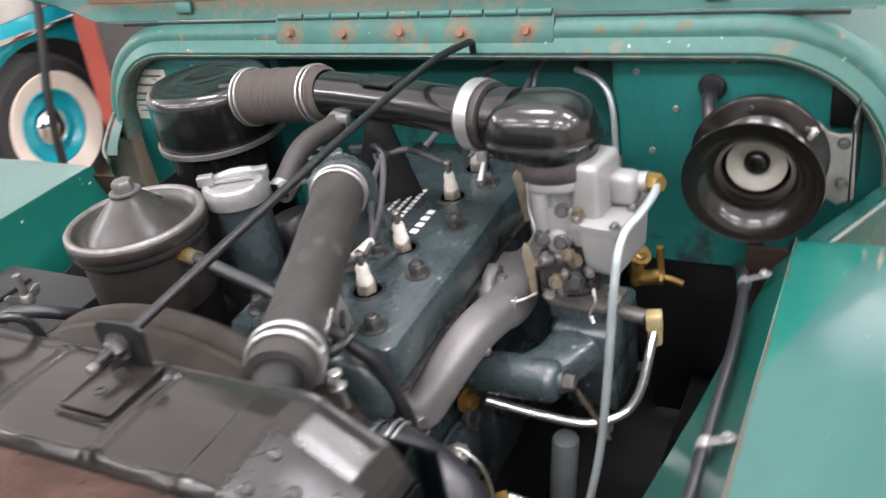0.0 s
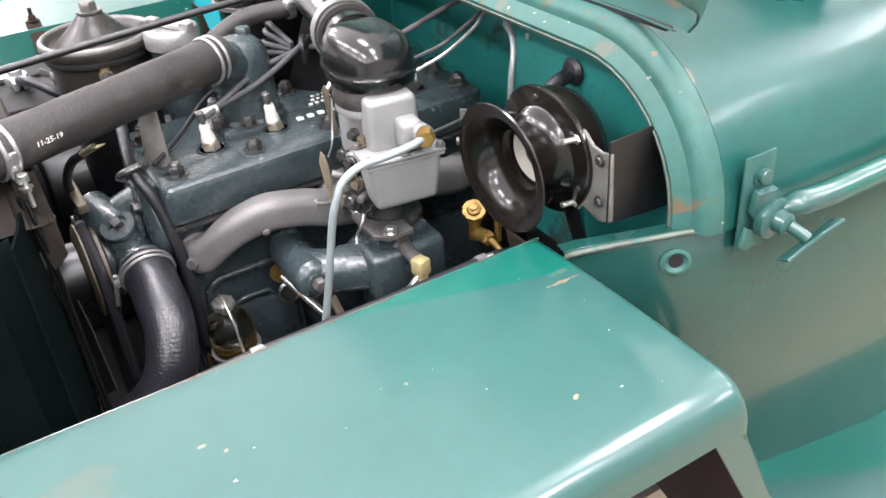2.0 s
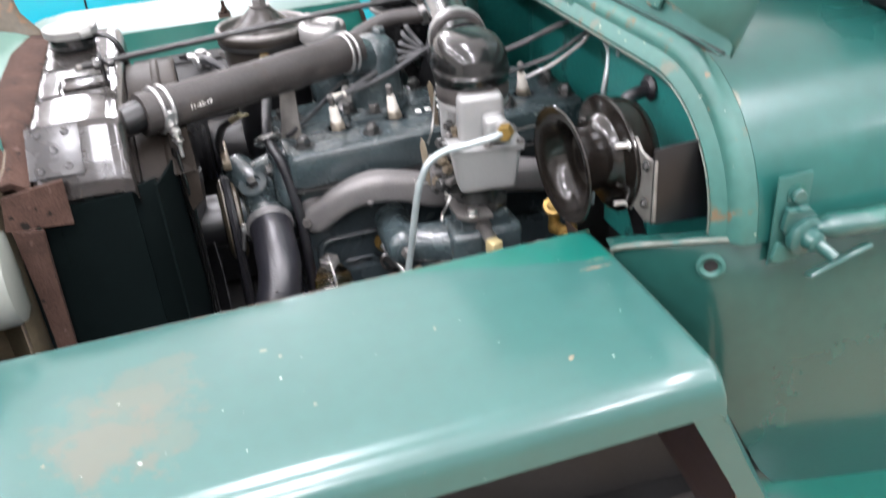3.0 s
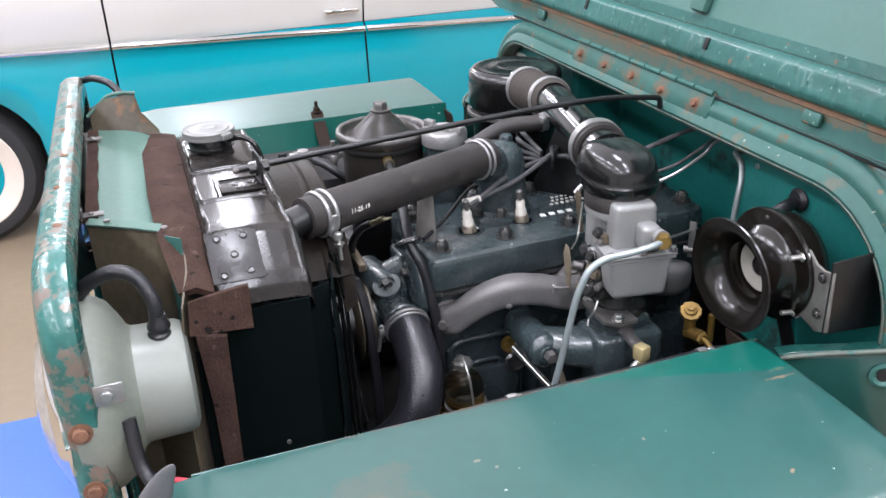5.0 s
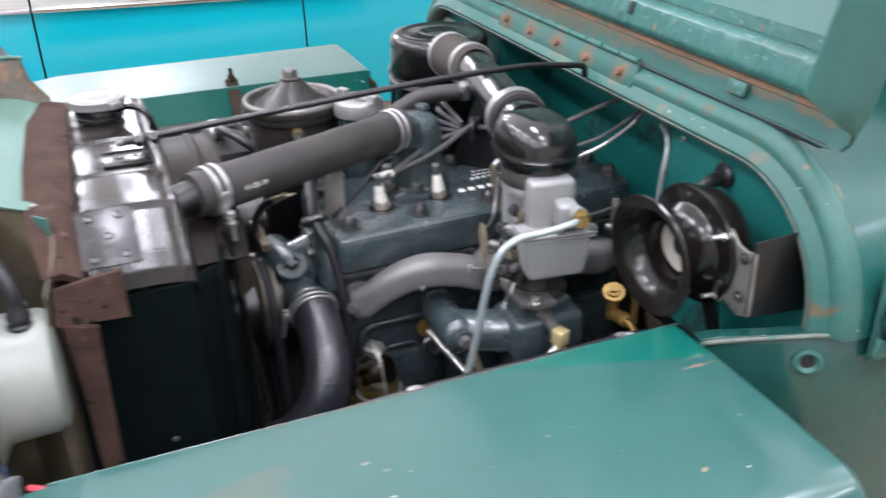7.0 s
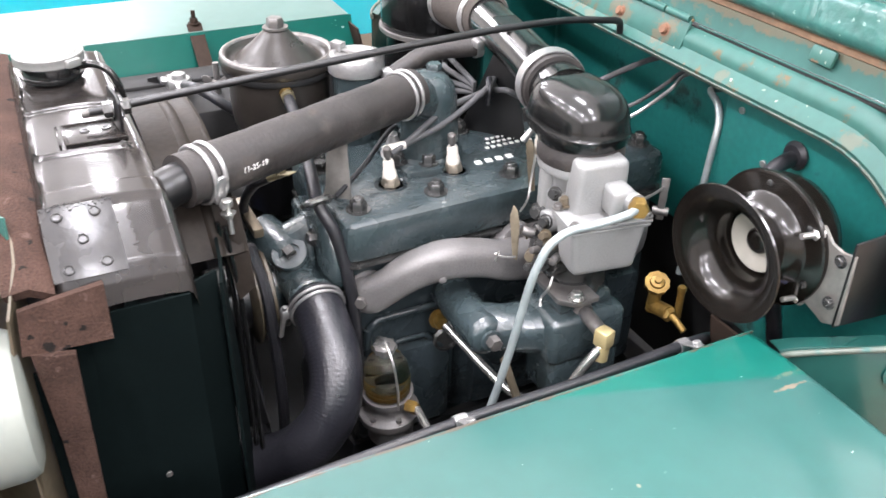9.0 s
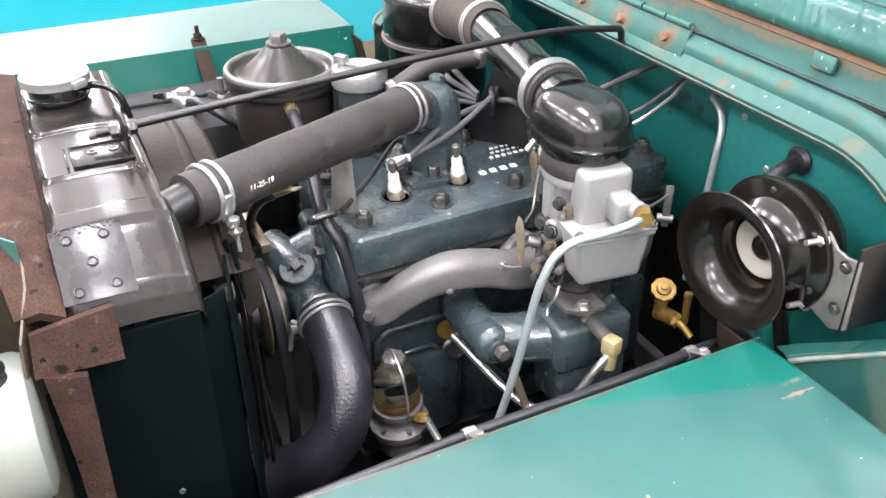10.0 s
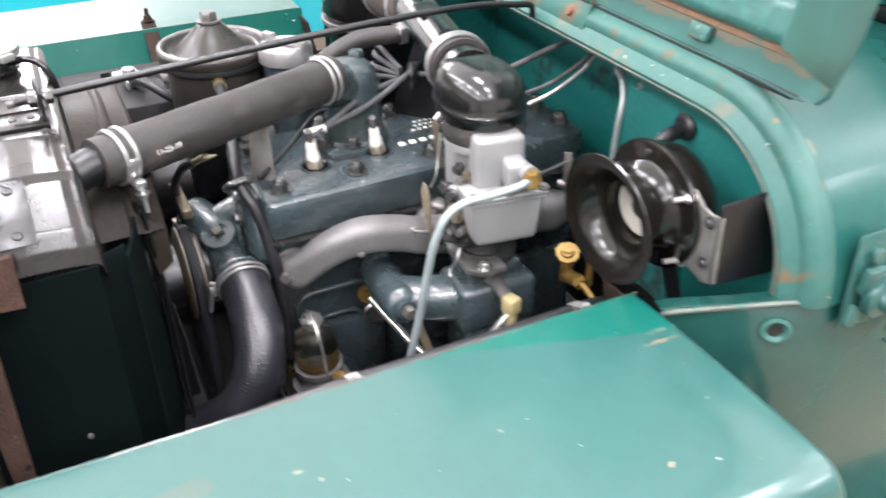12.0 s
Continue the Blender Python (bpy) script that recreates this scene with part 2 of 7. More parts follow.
tank_dull = material("grey_dull_patch", (0.024, 0.023, 0.023), rough=0.28, vary=0.3, scale=30, fine=70, bump=0.06, second=(0.05, 0.05, 0.05),
                     second_amount=0.25, second_scale=40)
black_panel = material("black_smooth_panel", (0.0025, 0.0045, 0.0045), rough=0.65, vary=0.25, scale=8, bump=0.01, level=0.04, second=(0.03, 0.03, 0.028), second_amount=0.02, second_scale=40)
marker_grey = material("grey_rubber", (0.10, 0.10, 0.105), rough=0.45, vary=0.15, scale=20, bump=0.01)
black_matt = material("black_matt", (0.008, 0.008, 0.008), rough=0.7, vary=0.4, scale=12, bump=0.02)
engine_paint = material("dark_blue_grey_engine_enamel", (0.030, 0.042, 0.045), rough=0.26, vary=0.25, scale=22, fine=190, bump=0.09, coat=0.4, level=0.6,
                        second=(0.012, 0.017, 0.018), second_amount=0.18, second_scale=12, chips=(((0.16, 0.17, 0.165), 70, 0.2, 0.10),))
engine_oily = material("oily_engine_paint", (0.020, 0.027, 0.030), rough=0.26, vary=0.3, scale=14, fine=160, bump=0.06, coat=0.1, second=(0.010, 0.009, 0.008), second_amount=0.2, second_scale=14)
iron = material("cast_iron_brown_grey", (0.150, 0.143, 0.140), rough=0.50, metal=0.3, vary=0.2, scale=26, fine=420, bump=0.045, second=(0.085, 0.072, 0.064), second_amount=0.25, second_scale=22)
rubber = material("grey_black_rubber", (0.024, 0.0205, 0.019), rough=0.58, vary=0.3, scale=18, fine=240, bump=0.06, second=(0.040, 0.034, 0.030), second_amount=0.45, second_scale=28)
hose_rubber = material("worn_blue_black_rubber", (0.013, 0.013, 0.0165), rough=0.34, vary=0.25, scale=24, fine=260, bump=0.05, level=0.7,
                       second=(0.07, 0.075, 0.09), second_amount=0.06, second_scale=120)
rubber_dark = material("black_rubber", (0.012, 0.012, 0.014), rough=0.38, vary=0.25, scale=20, fine=220, bump=0.05, second=(0.13, 0.14, 0.16),
                       second_amount=0.18, second_scale=110)
fabric = material("brown_grey_ribbed_fabric", (0.05, 0.042, 0.036), rough=0.85, vary=0.15, scale=20, fine=500, bump=0.08)
alu = material("cast_alloy_grey", (0.26, 0.26, 0.255), rough=0.42, metal=0.3, vary=0.08, scale=25, fine=450, bump=0.05)
steel = material("bright_zinc_steel", (0.55, 0.54, 0.52), rough=0.3, metal=0.9, vary=0.15, scale=40, bump=0.02)
pale_tin = material("pale_tinned_steel", (0.36, 0.355, 0.35), rough=0.34, metal=0.75, vary=0.15, scale=30, fine=300, bump=0.03)
steel_dull = material("dull_grey_steel", (0.15, 0.142, 0.135), rough=0.40, metal=0.6, vary=0.25, scale=30, bump=0.04, second=(0.07, 0.045, 0.03),
                      second_amount=0.15, second_scale=50)
bolt_dark = material("oiled_dark_bolt", (0.07, 0.07, 0.068), rough=0.24, metal=0.6, vary=0.3, scale=60, bump=0.03, coat=0.3)
rust_bolt = material("rusty_bolt", (0.17, 0.085, 0.05), rough=0.7, metal=0.2, vary=0.3, scale=60, bump=0.06)
pale_steel_plate = material("dusty_grey_plate", (0.20, 0.19, 0.175), rough=0.4, metal=0.5, vary=0.2, scale=30, bump=0.03)
filter_brown = material("brown_black_satin_enamel", (0.021, 0.018, 0.0155), rough=0.32, vary=0.2, scale=14, fine=200, bump=0.02, coat=0.04, level=0.4)
shroud_brown = material("brown_black_dusty_sheet", (0.018, 0.0145, 0.0115), rough=0.48, vary=0.35, scale=14, fine=160, bump=0.03, level=0.12)
brass = material("brass", (0.20, 0.125, 0.032), rough=0.42, metal=0.6, vary=0.4, scale=50, bump=0.03)
brass_bright = material("new_yellow_brass", (0.52, 0.43, 0.22), rough=0.34, metal=0.45, vary=0.15, scale=50, bump=0.02)
cap_tin = material("dusty_pressed_tin", (0.21, 0.21, 0.20), rough=0.48, metal=0.25, vary=0.12, scale=40, fine=300, bump=0.03)
horn_black = material("deep_black_enamel", (0.0065, 0.0052, 0.0042), rough=0.19, vary=0.2, scale=12, bump=0.003, level=0.5, rough_vary=0.05)
plated_tan = material("tan_plated_steel", (0.30, 0.25, 0.18), rough=0.42, metal=0.5, vary=0.2, scale=60)
plug_steel = material("stained_plug_steel", (0.42, 0.37, 0.30), rough=0.34, metal=0.75, vary=0.3, scale=80)
porcelain = material("porcelain_white", (0.60, 0.57, 0.51), rough=0.3, vary=0.12, scale=60, bump=0.0, second=(0.26, 0.17, 0.10), second_amount=0.10,
                     second_scale=80)
white_paint = material("white_letter_paint", (0.75, 0.74, 0.70), rough=0.5, vary=0.1, scale=80)
lamp_dirty = material("stained_olive_enamel", (0.17, 0.185, 0.155), rough=0.4, vary=0.12, scale=9, bump=0.02, second=(0.17, 0.12, 0.06), second_amount=0.30, second_scale=16)
lamp_white = material("pale_grey_enamel", (0.195, 0.208, 0.184), rough=0.36, vary=0.05, scale=6, bump=0.01, second=(0.24, 0.16, 0.08), second_amount=0.10,
                      second_scale=13)
lens_mat = material("dull_lamp_glass", (0.26, 0.25, 0.23), rough=0.12, vary=0.2, scale=30, bump=0.0, coat=0.5)
cream = material("cream_disc", (0.27, 0.255, 0.22), rough=0.5, vary=0.08, scale=30)
felt = material("brown_felt", (0.042, 0.024, 0.018), rough=0.95, vary=0.5, scale=24, fine=420, bump=0.12, level=0.15, second=(0.085, 0.055, 0.045), second_amount=0.34, second_scale=44, chips=(((0.010, 0.008, 0.007), 70, 0.35, 0.3),))
rusty_dark = material("dark_brown_underseal", (0.022, 0.014, 0.010), rough=0.8, vary=0.3, scale=9, bump=0.04, level=0.15, second=(0.16, 0.07, 0.03), second_amount=0.18, second_scale=18)
rusty_plate = material("brown_oiled_plate", (0.075, 0.06, 0.038), rough=0.5, vary=0.35, scale=7, bump=0.03, second=(0.22, 0.10, 0.04), second_amount=0.3,
                       second_scale=6)
wire_grey = material("grey_cloth_wire", (0.055, 0.055, 0.057), rough=0.6, vary=0.2, scale=60, fine=500, bump=0.06)
grey_pipe = material("grey_green_tube", (0.30, 0.34, 0.34), rough=0.35, metal=0.4, vary=0.1, scale=30)
bronze_bar = material("brown_gold_steel", (0.17, 0.14, 0.10), rough=0.35, metal=0.6, vary=0.2, scale=30, bump=0.02)
silver_pipe = material("silver_steel_pipe", (0.62, 0.61, 0.58), rough=0.22, metal=0.9, vary=0.1, scale=30)
yellow_cad = material("yellow_cadmium_plating", (0.38, 0.33, 0.21), rough=0.30, metal=0.85, vary=0.25, scale=60)
cyan = material("turquoise_car_enamel", (0.010, 0.295, 0.365), rough=0.16, vary=0.04, scale=2, bump=0.0, coat=0.6, rough_vary=0.03)
ivory = material("ivory_car_enamel", (0.58, 0.565, 0.53), rough=0.18, vary=0.03, scale=2, bump=0.0, coat=0.5, rough_vary=0.03)
chrome = material("chrome", (0.75, 0.74, 0.72), rough=0.08, metal=1.0, vary=0.05, scale=10, bump=0.0, rough_vary=0.03)
tyre_rubber = material("tyre_rubber", (0.02, 0.02, 0.021), rough=0.7, vary=0.2, scale=20, bump=0.03)
whitewall = material("whitewall_rubber", (0.68, 0.60, 0.52), rough=0.6, vary=0.06, scale=10)
floor_mat = material("polished_beige_concrete", (0.21, 0.16, 0.105), rough=0.55, vary=0.10, scale=1.2, fine=30, bump=0.01, second=(0.25, 0.195, 0.135),
                     second_amount=0.2, second_scale=2.5)
blue_mat = material("blue_floor_paint", (0.05, 0.12, 0.42), rough=0.4, vary=0.10, scale=3, fine=90, bump=0.02)
wall_mat = material("grey_white_wall_paint", (0.60, 0.60, 0.59), rough=0.7, vary=0.04, scale=1.5, fine=60, bump=0.01)
ceiling_mat = material("white_ceiling_paint", (0.80, 0.80, 0.79), rough=0.8, vary=0.03, scale=1.5, fine=60, bump=0.01)
red_paint = material("dull_red_paint", (0.24, 0.045, 0.03), rough=0.4, vary=0.12, scale=4, bump=0.01)
grey_paint = material("dark_grey_paint", (0.06, 0.06, 0.06), rough=0.5, vary=0.12, scale=4, bump=0.01)
sticker = material("worn_paper_plate", (0.42, 0.42, 0.36), rough=0.5, vary=0.2, scale=30, second=(0.20, 0.17, 0.12), second_amount=0.35, second_scale=40)
pink_wire = material("red_pvc_wire", (0.50, 0.06, 0.08), rough=0.4, vary=0.1)


rust_streak = material("rust_streaked_green", (0.14, 0.078, 0.038), rough=0.6, vary=0.45, scale=18, bump=0.03, second=(0.05, 0.115, 0.095), second_amount=0.46, second_scale=20)


def glass_material():
    m = bpy.data.materials.new("bowl_glass")
    m.use_nodes = True
    b = m.node_tree.nodes["Principled BSDF"]
    b.inputs["Transmission Weight"].default_value, b.inputs["Roughness"].default_value, b.inputs["IOR"].default_value = 1.0, 0.03, 1.35
    b.inputs["Base Color"].default_value = (0.96, 0.95, 0.88, 1)
    return m


glass = glass_material()


# ---- builders ----
def thing(name, at, label, category, group="", kind=""):
    ob = new(name)
    ob.empty_display_size = 0.02
    ob.location = at
    return tagged(ob, label, category, group, kind)


def part(name, bm, mat, parent=None, label="", smooth=40.0):
    me = bpy.data.meshes.new(name)
    bmesh.ops.recalc_face_normals(bm, faces=bm.faces)
    bm.to_mesh(me)
    bm.free()
    for p in me.polygons:
        p.use_smooth = True
    me.set_sharp_from_angle(angle=radians(smooth))
    me.materials.append(mat)
    ob = new(name, me)
    if parent is not None:
        ob.parent = parent
        if parent.parent is None:
            ob.matrix_parent_inverse = Matrix.Translation(-Vector(parent.location))
    if label:
        ob["label"] = label
    return ob


def basis(p, axis, up=(0, 0, 1)):
    """Matrix at p whose z runs along axis."""
    z = Vector(axis).normalized()
    u = Vector(up)
    if abs(z.dot(u.normalized())) > 0.98:
        u = Vector((0, 1, 0)) if abs(z.y) < 0.9 else Vector((1, 0, 0))
    x = u.cross(z).normalized()
    y = z.cross(x)
    m = Matrix((x, y, z)).transposed().to_4x4()
    m.translation = Vector(p)
    return m


def merge(bm, other):
    me = bpy.data.meshes.new("tmp")
    other.to_mesh(me)
    other.free()
    bm.from_mesh(me)
    bpy.data.meshes.remove(me)
    return bm


def box(bm, c, s, m=None, bevel=0.0, seg=2):
    t = bmesh.new()
    bmesh.ops.create_cube(t, size=1.0)
    bmesh.ops.scale(t, vec=s, verts=t.verts)
    if bevel > 0:
        bmesh.ops.bevel(t, geom=list(t.edges), offset=bevel, segments=seg, profile=0.5, affect="EDGES")
    bmesh.ops.transform(t, matrix=(m if m is not None else Matrix.Translation(Vector(c))), verts=t.verts)
    if m is not None and c is not None:
        bmesh.ops.translate(t, vec=c, verts=t.verts)
    return merge(bm, t)


def lathe(bm, profile, m, n=32, squash=1.0):
    """Turns (radius, height) points about the z of m; ends with radius 0 close."""
    rings = []
    for r, h in profile:
        if r <= 1e-6:
            rings.append([bm.verts.new(m @ Vector((0, 0, h)))])
        else:
            rings.append([bm.verts.new(m @ Vector((r * math.cos(2 * math.pi * i / n), squash * r * math.sin(2 * math.pi * i / n), h))) for i in range(n)])
    for a, b in zip(rings, rings[1:]):
        for i in range(n):
            j = (i + 1) % n
            if len(a) == 1 and len(b) == 1:
                continue
            if len(a) == 1:
                bm.faces.new((a[0], b[j], b[i]))
            elif len(b) == 1:
                bm.faces.new((a[i], a[j], b[0]))
            else:
                bm.faces.new((a[i], a[j], b[j], b[i]))
    return bm


def cyl(bm, p0, p1, r0, r1=None, n=20, round_=0.0):
    p0, p1 = Vector(p0), Vector(p1)
    r1 = r0 if r1 is None else r1
    h = (p1 - p0).length
    prof = [(0, 0), (r0, 0), (r1, h), (0, h)]
    if round_ > 0:
        k = round_
        prof = [(0, 0), (r0 - k, 0), (r0 - k * 0.3, k * 0.3), (r0, k), (r1, h - k), (r1 - k * 0.3, h - k * 0.3), (r1 - k, h), (0, h)]
    return lathe(bm, prof, basis(p0, p1 - p0), n)


def smooth_path(pts, steps=8):
    p = [Vector(q) for q in pts]
    if len(p) < 3:
        return p
    out = []
    for i in range(len(p) - 1):
        a = p[i - 1] if i > 0 else p[i] * 2 - p[i + 1]
        b, c = p[i], p[i + 1]
        d = p[i + 2] if i + 2 < len(p) else p[i + 1] * 2 - p[i]
        for k in range(steps):
            t = k / steps
            out.append(0.5 * ((2 * b) + (c - a) * t + (2 * a - 5 * b + 4 * c - d) * t * t + (3 * b - a - 3 * c + d) * t ** 3))
    out.append(p[-1])
    return out


def sweep(bm, pts, r, n=14, steps=8, flat=1.0, up=(0, 0, 1), caps=True):
    """A tube along a smooth path; r is a number or a function of 0..1; flat squeezes it along up."""
    path = smooth_path(pts, steps)
    rings = []
    side = None
    for i, q in enumerate(path):
        tan = (path[min(i + 1, len(path) - 1)] - path[max(i - 1, 0)]).normalized()
        if side is None:
            u = Vector(up)
            if abs(tan.dot(u)) > 0.95:
                u = Vector((0, 1, 0)) if abs(tan.y) < 0.9 else Vector((1, 0, 0))
            side = u.cross(tan).normalized()
        else:
            side = (side - tan * side.dot(tan)).normalized()
        nor = tan.cross(side)
        rad = r(i / (len(path) - 1)) if callable(r) else r
        rings.append([bm.verts.new(q + side * rad * math.cos(2 * math.pi * k / n) + nor * rad * flat * math.sin(2 * math.pi * k / n)) for k in range(n)])
    for a, b in zip(rings, rings[1:]):
        for i in range(n):
            bm.faces.new((a[i], a[(i + 1) % n], b[(i + 1) % n], b[i]))
    if caps:
        bm.faces.new(list(reversed(rings[0])))
        bm.faces.new(rings[-1])
    return bm


def cast_sweep(bm, rows, n=28, power=3.4, up=(0, 0, 1)):
    """A cast passage of squarish section along a smooth path; rows of point, half width, half height."""
    path = smooth_path([r[0] for r in rows], 8)
    half = smooth_path([(r[1], r[2], 0) for r in rows], 8)
    rings = []
    for i, q in enumerate(path):
        tan = (path[min(i + 1, len(path) - 1)] - path[max(i - 1, 0)]).normalized()
        side = tan.cross(Vector(up)).normalized()
        nor = side.cross(tan)
        ring = []
        for k in range(n):
            c, s_ = math.cos(2 * math.pi * k / n), math.sin(2 * math.pi * k / n)
            g = (abs(c) ** power + abs(s_) ** power) ** (-1 / power)
            ring.append(bm.verts.new(q + side * c * g * half[i].x + nor * s_ * g * half[i].y))
        rings.append(ring)
    for a, b in zip(rings, rings[1:]):
        for i in range(n):
            bm.faces.new((a[i], a[(i + 1) % n], b[(i + 1) % n], b[i]))
    bm.faces.new(list(reversed(rings[0])))
    bm.faces.new(rings[-1])
    return bm


def stack(bm, centre, half, levels, n=48, power=2.6):
    """Rounded-rectangle rings piled up along z; levels of height and scale, scale 0 closes."""
    rings = []
    for z, k in levels:
        if k <= 0:
            rings.append([bm.verts.new((centre[0], centre[1], z))])
            continue
        ring = []
        for i in range(n):
            c, s_ = math.cos(2 * math.pi * i / n), math.sin(2 * math.pi * i / n)
            g = (abs(c) ** power + abs(s_) ** power) ** (-1 / power) * k
            ring.append(bm.verts.new((centre[0] + half[0] * c * g, centre[1] + half[1] * s_ * g, z)))
        rings.append(ring)
    for a, b in zip(rings, rings[1:]):
        for i in range(n):
            j = (i + 1) % n
            if len(a) == 1:
                bm.faces.new((a[0], b[j], b[i]))
            elif len(b) == 1:
                bm.faces.new((a[i], a[j], b[0]))
            else:
                bm.faces.new((a[i], a[j], b[j], b[i]))
    return bm


def plate(bm, poly, m, thick, bevel=0.0):
    """A flat polygon in the xy of m, given thickness along its z."""
    t = bmesh.new()
    lo = [t.verts.new((x, y, 0)) for x, y in poly]
    hi = [t.verts.new((x, y, thick)) for x, y in poly]
    t.faces.new(list(reversed(lo)))
    t.faces.new(hi)
    for i in range(len(poly)):
        j = (i + 1) % len(poly)
        t.faces.new((lo[i], lo[j], hi[j], hi[i]))
    if bevel > 0:
        bmesh.ops.bevel(t, geom=list(t.edges), offset=bevel, segments=2, profile=0.5, affect="EDGES")
    bmesh.ops.transform(t, matrix=m, verts=t.verts)
    return merge(bm, t)


def frame3(o, u, v):
    """Matrix at o with x along u and y as near v as it can be."""
    x = Vector(u).normalized()
    z = x.cross(Vector(v)).normalized()
    y = z.cross(x)
    m = Matrix((x, y, z)).transposed().to_4x4()
    m.translation = Vector(o)
    return m


def loft(bm, rows, closed=False):
    """A skin over rows of points of one length."""
    vs = [[bm.verts.new(p) for p in row] for row in rows]
    n = len(vs[0])
    for a, b in zip(vs, vs[1:]):
        for i in range(n if closed else n - 1):
            bm.faces.new((a[i], a[(i + 1) % n], b[(i + 1) % n], b[i]))
    return bm


def thicken(bm, t):
    """Gives a skin a thickness."""
    bmesh.ops.recalc_face_normals(bm, faces=bm.faces)
    bmesh.ops.solidify(bm, geom=list(bm.faces), thickness=t)
    return bm


def bolt(bm, p, axis, r=0.008, h=0.006, washer=True, shank=0.0, n=6):
    m = basis(p, axis)
    if washer:
        lathe(bm, [(0, 0), (r * 1.45, 0), (r * 1.45, r * 0.22), (0, r * 0.22)], m, 16)
    z = r * 0.2 if washer else 0.0
    lathe(bm, [(r, z), (r, z + h * 0.8), (r * 0.85, z + h), (0, z + h)], m, n)
    if shank > 0:
        lathe(bm, [(r * 0.5, z + h), (r * 0.5, z + h + shank), (0, z + h + shank)], m, 12)
    return bm


def bolts(name, parent, mat, rows, label="", **kw):
    """One bolt a part; rows of place and axis, or place, axis and radius."""
    for row in rows:
        b = bmesh.new()
        if len(row) == 3:
            kw["r"] = row[2]
        bolt(b, row[0], row[1], **kw)
        part(name, b, mat, parent, label)


def clamp_band(bm, p, axis, r, w=0.012, t=0.0015):
    """A hose clamp: two wires or one band round a hose."""
    m = basis(Vector(p) - Vector(axis).normalized() * w / 2, axis)
    lathe(bm, [(r, 0), (r + t, 0), (r + t, w), (r, w), (r, 0)], m, 28)
    return bm


def wire_clamp(bm, p, axis, r, gap=0.010, wire=0.0022):
    a = Vector(axis).normalized()
    for k in (-0.5, 0.5):
        c = Vector(p) + a * gap * k
        m = basis(c, a)
        ring = [m @ Vector(((r + wire * 0.7) * math.cos(2 * math.pi * i / 24), (r + wire * 0.7) * math.sin(2 * math.pi * i / 24), 0)) for i in range(25)]
        sweep(bm, ring, wire, n=8, steps=1, caps=False)
    return bm


def arch(w, top, r, bottom, n=10):
    """Half-round-cornered arch in x and z, from the left foot over the top to the right foot."""
    pts = [(w, bottom), (w, (bottom + top - r) / 2)]
    for i in range(n + 1):
        a = math.pi / 2 * i / n
        pts.append((w - r + r * math.cos(a), top - r + r * math.sin(a)))
    for k in (0.6, 0.2, -0.2, -0.6):
        pts.append(((w - r) * k, top))
    for i in range(n + 1):
        a = math.pi / 2 * (1 - i / n)
        pts.append((-(w - r) - r * math.cos(a), top - r + r * math.sin(a)))
    pts += [(-w, (bottom + top - r) / 2), (-w, bottom)]
    return pts


# ---- the hall ----
bm = bmesh.new()
box(bm, (-2, 0.5, -0.05), (20, 16, 0.1))
tagged(part("floor", bm, floor_mat), "polished beige concrete hall floor", "floor", kind="structure")
bm = bmesh.new()
plate(bm, [(-1.12, -0.95), (1.1, -0.95), (1.1, -0.05), (0.57, -0.05), (0.57, 2.4), (0.43, 2.4), (0.43, -0.05), (-1.12, -0.05)], Matrix.Translation((0, 0, 0.001)), 0.005)
tagged(part("floor_paint", bm, blue_mat), "blue painted bay marking round the green off-road car", "floor", kind="structure")
for nm, c, s in (("wall_north", (-2, 8.55, 2.1), (20, 0.1, 4.2)), ("wall_south", (-2, -7.55, 2.1), (20, 0.1, 4.2)),
                 ("wall_west", (-12.05, 0.5, 2.1), (0.1, 16.2, 4.2)), ("wall_east", (8.05, 0.5, 2.1), (0.1, 16.2, 4.2))):
    bm = bmesh.new()
    box(bm, c, s)
    tagged(part(nm, bm, wall_mat), "plain grey-white painted hall wall", "wall", kind="structure")
bm = bmesh.new()
box(bm, (-2, 0.5, 4.25), (20.2, 16.2, 0.1))
tagged(part("ceiling", bm, ceiling_mat), "plain white hall ceiling", "ceiling", kind="structure")


# ---- the green car: sheet metal ----
offroad = thing("off_road_car", (0, 0.6, 0), "open-hooded green vintage off-road car with worn, rusty paint", "car")


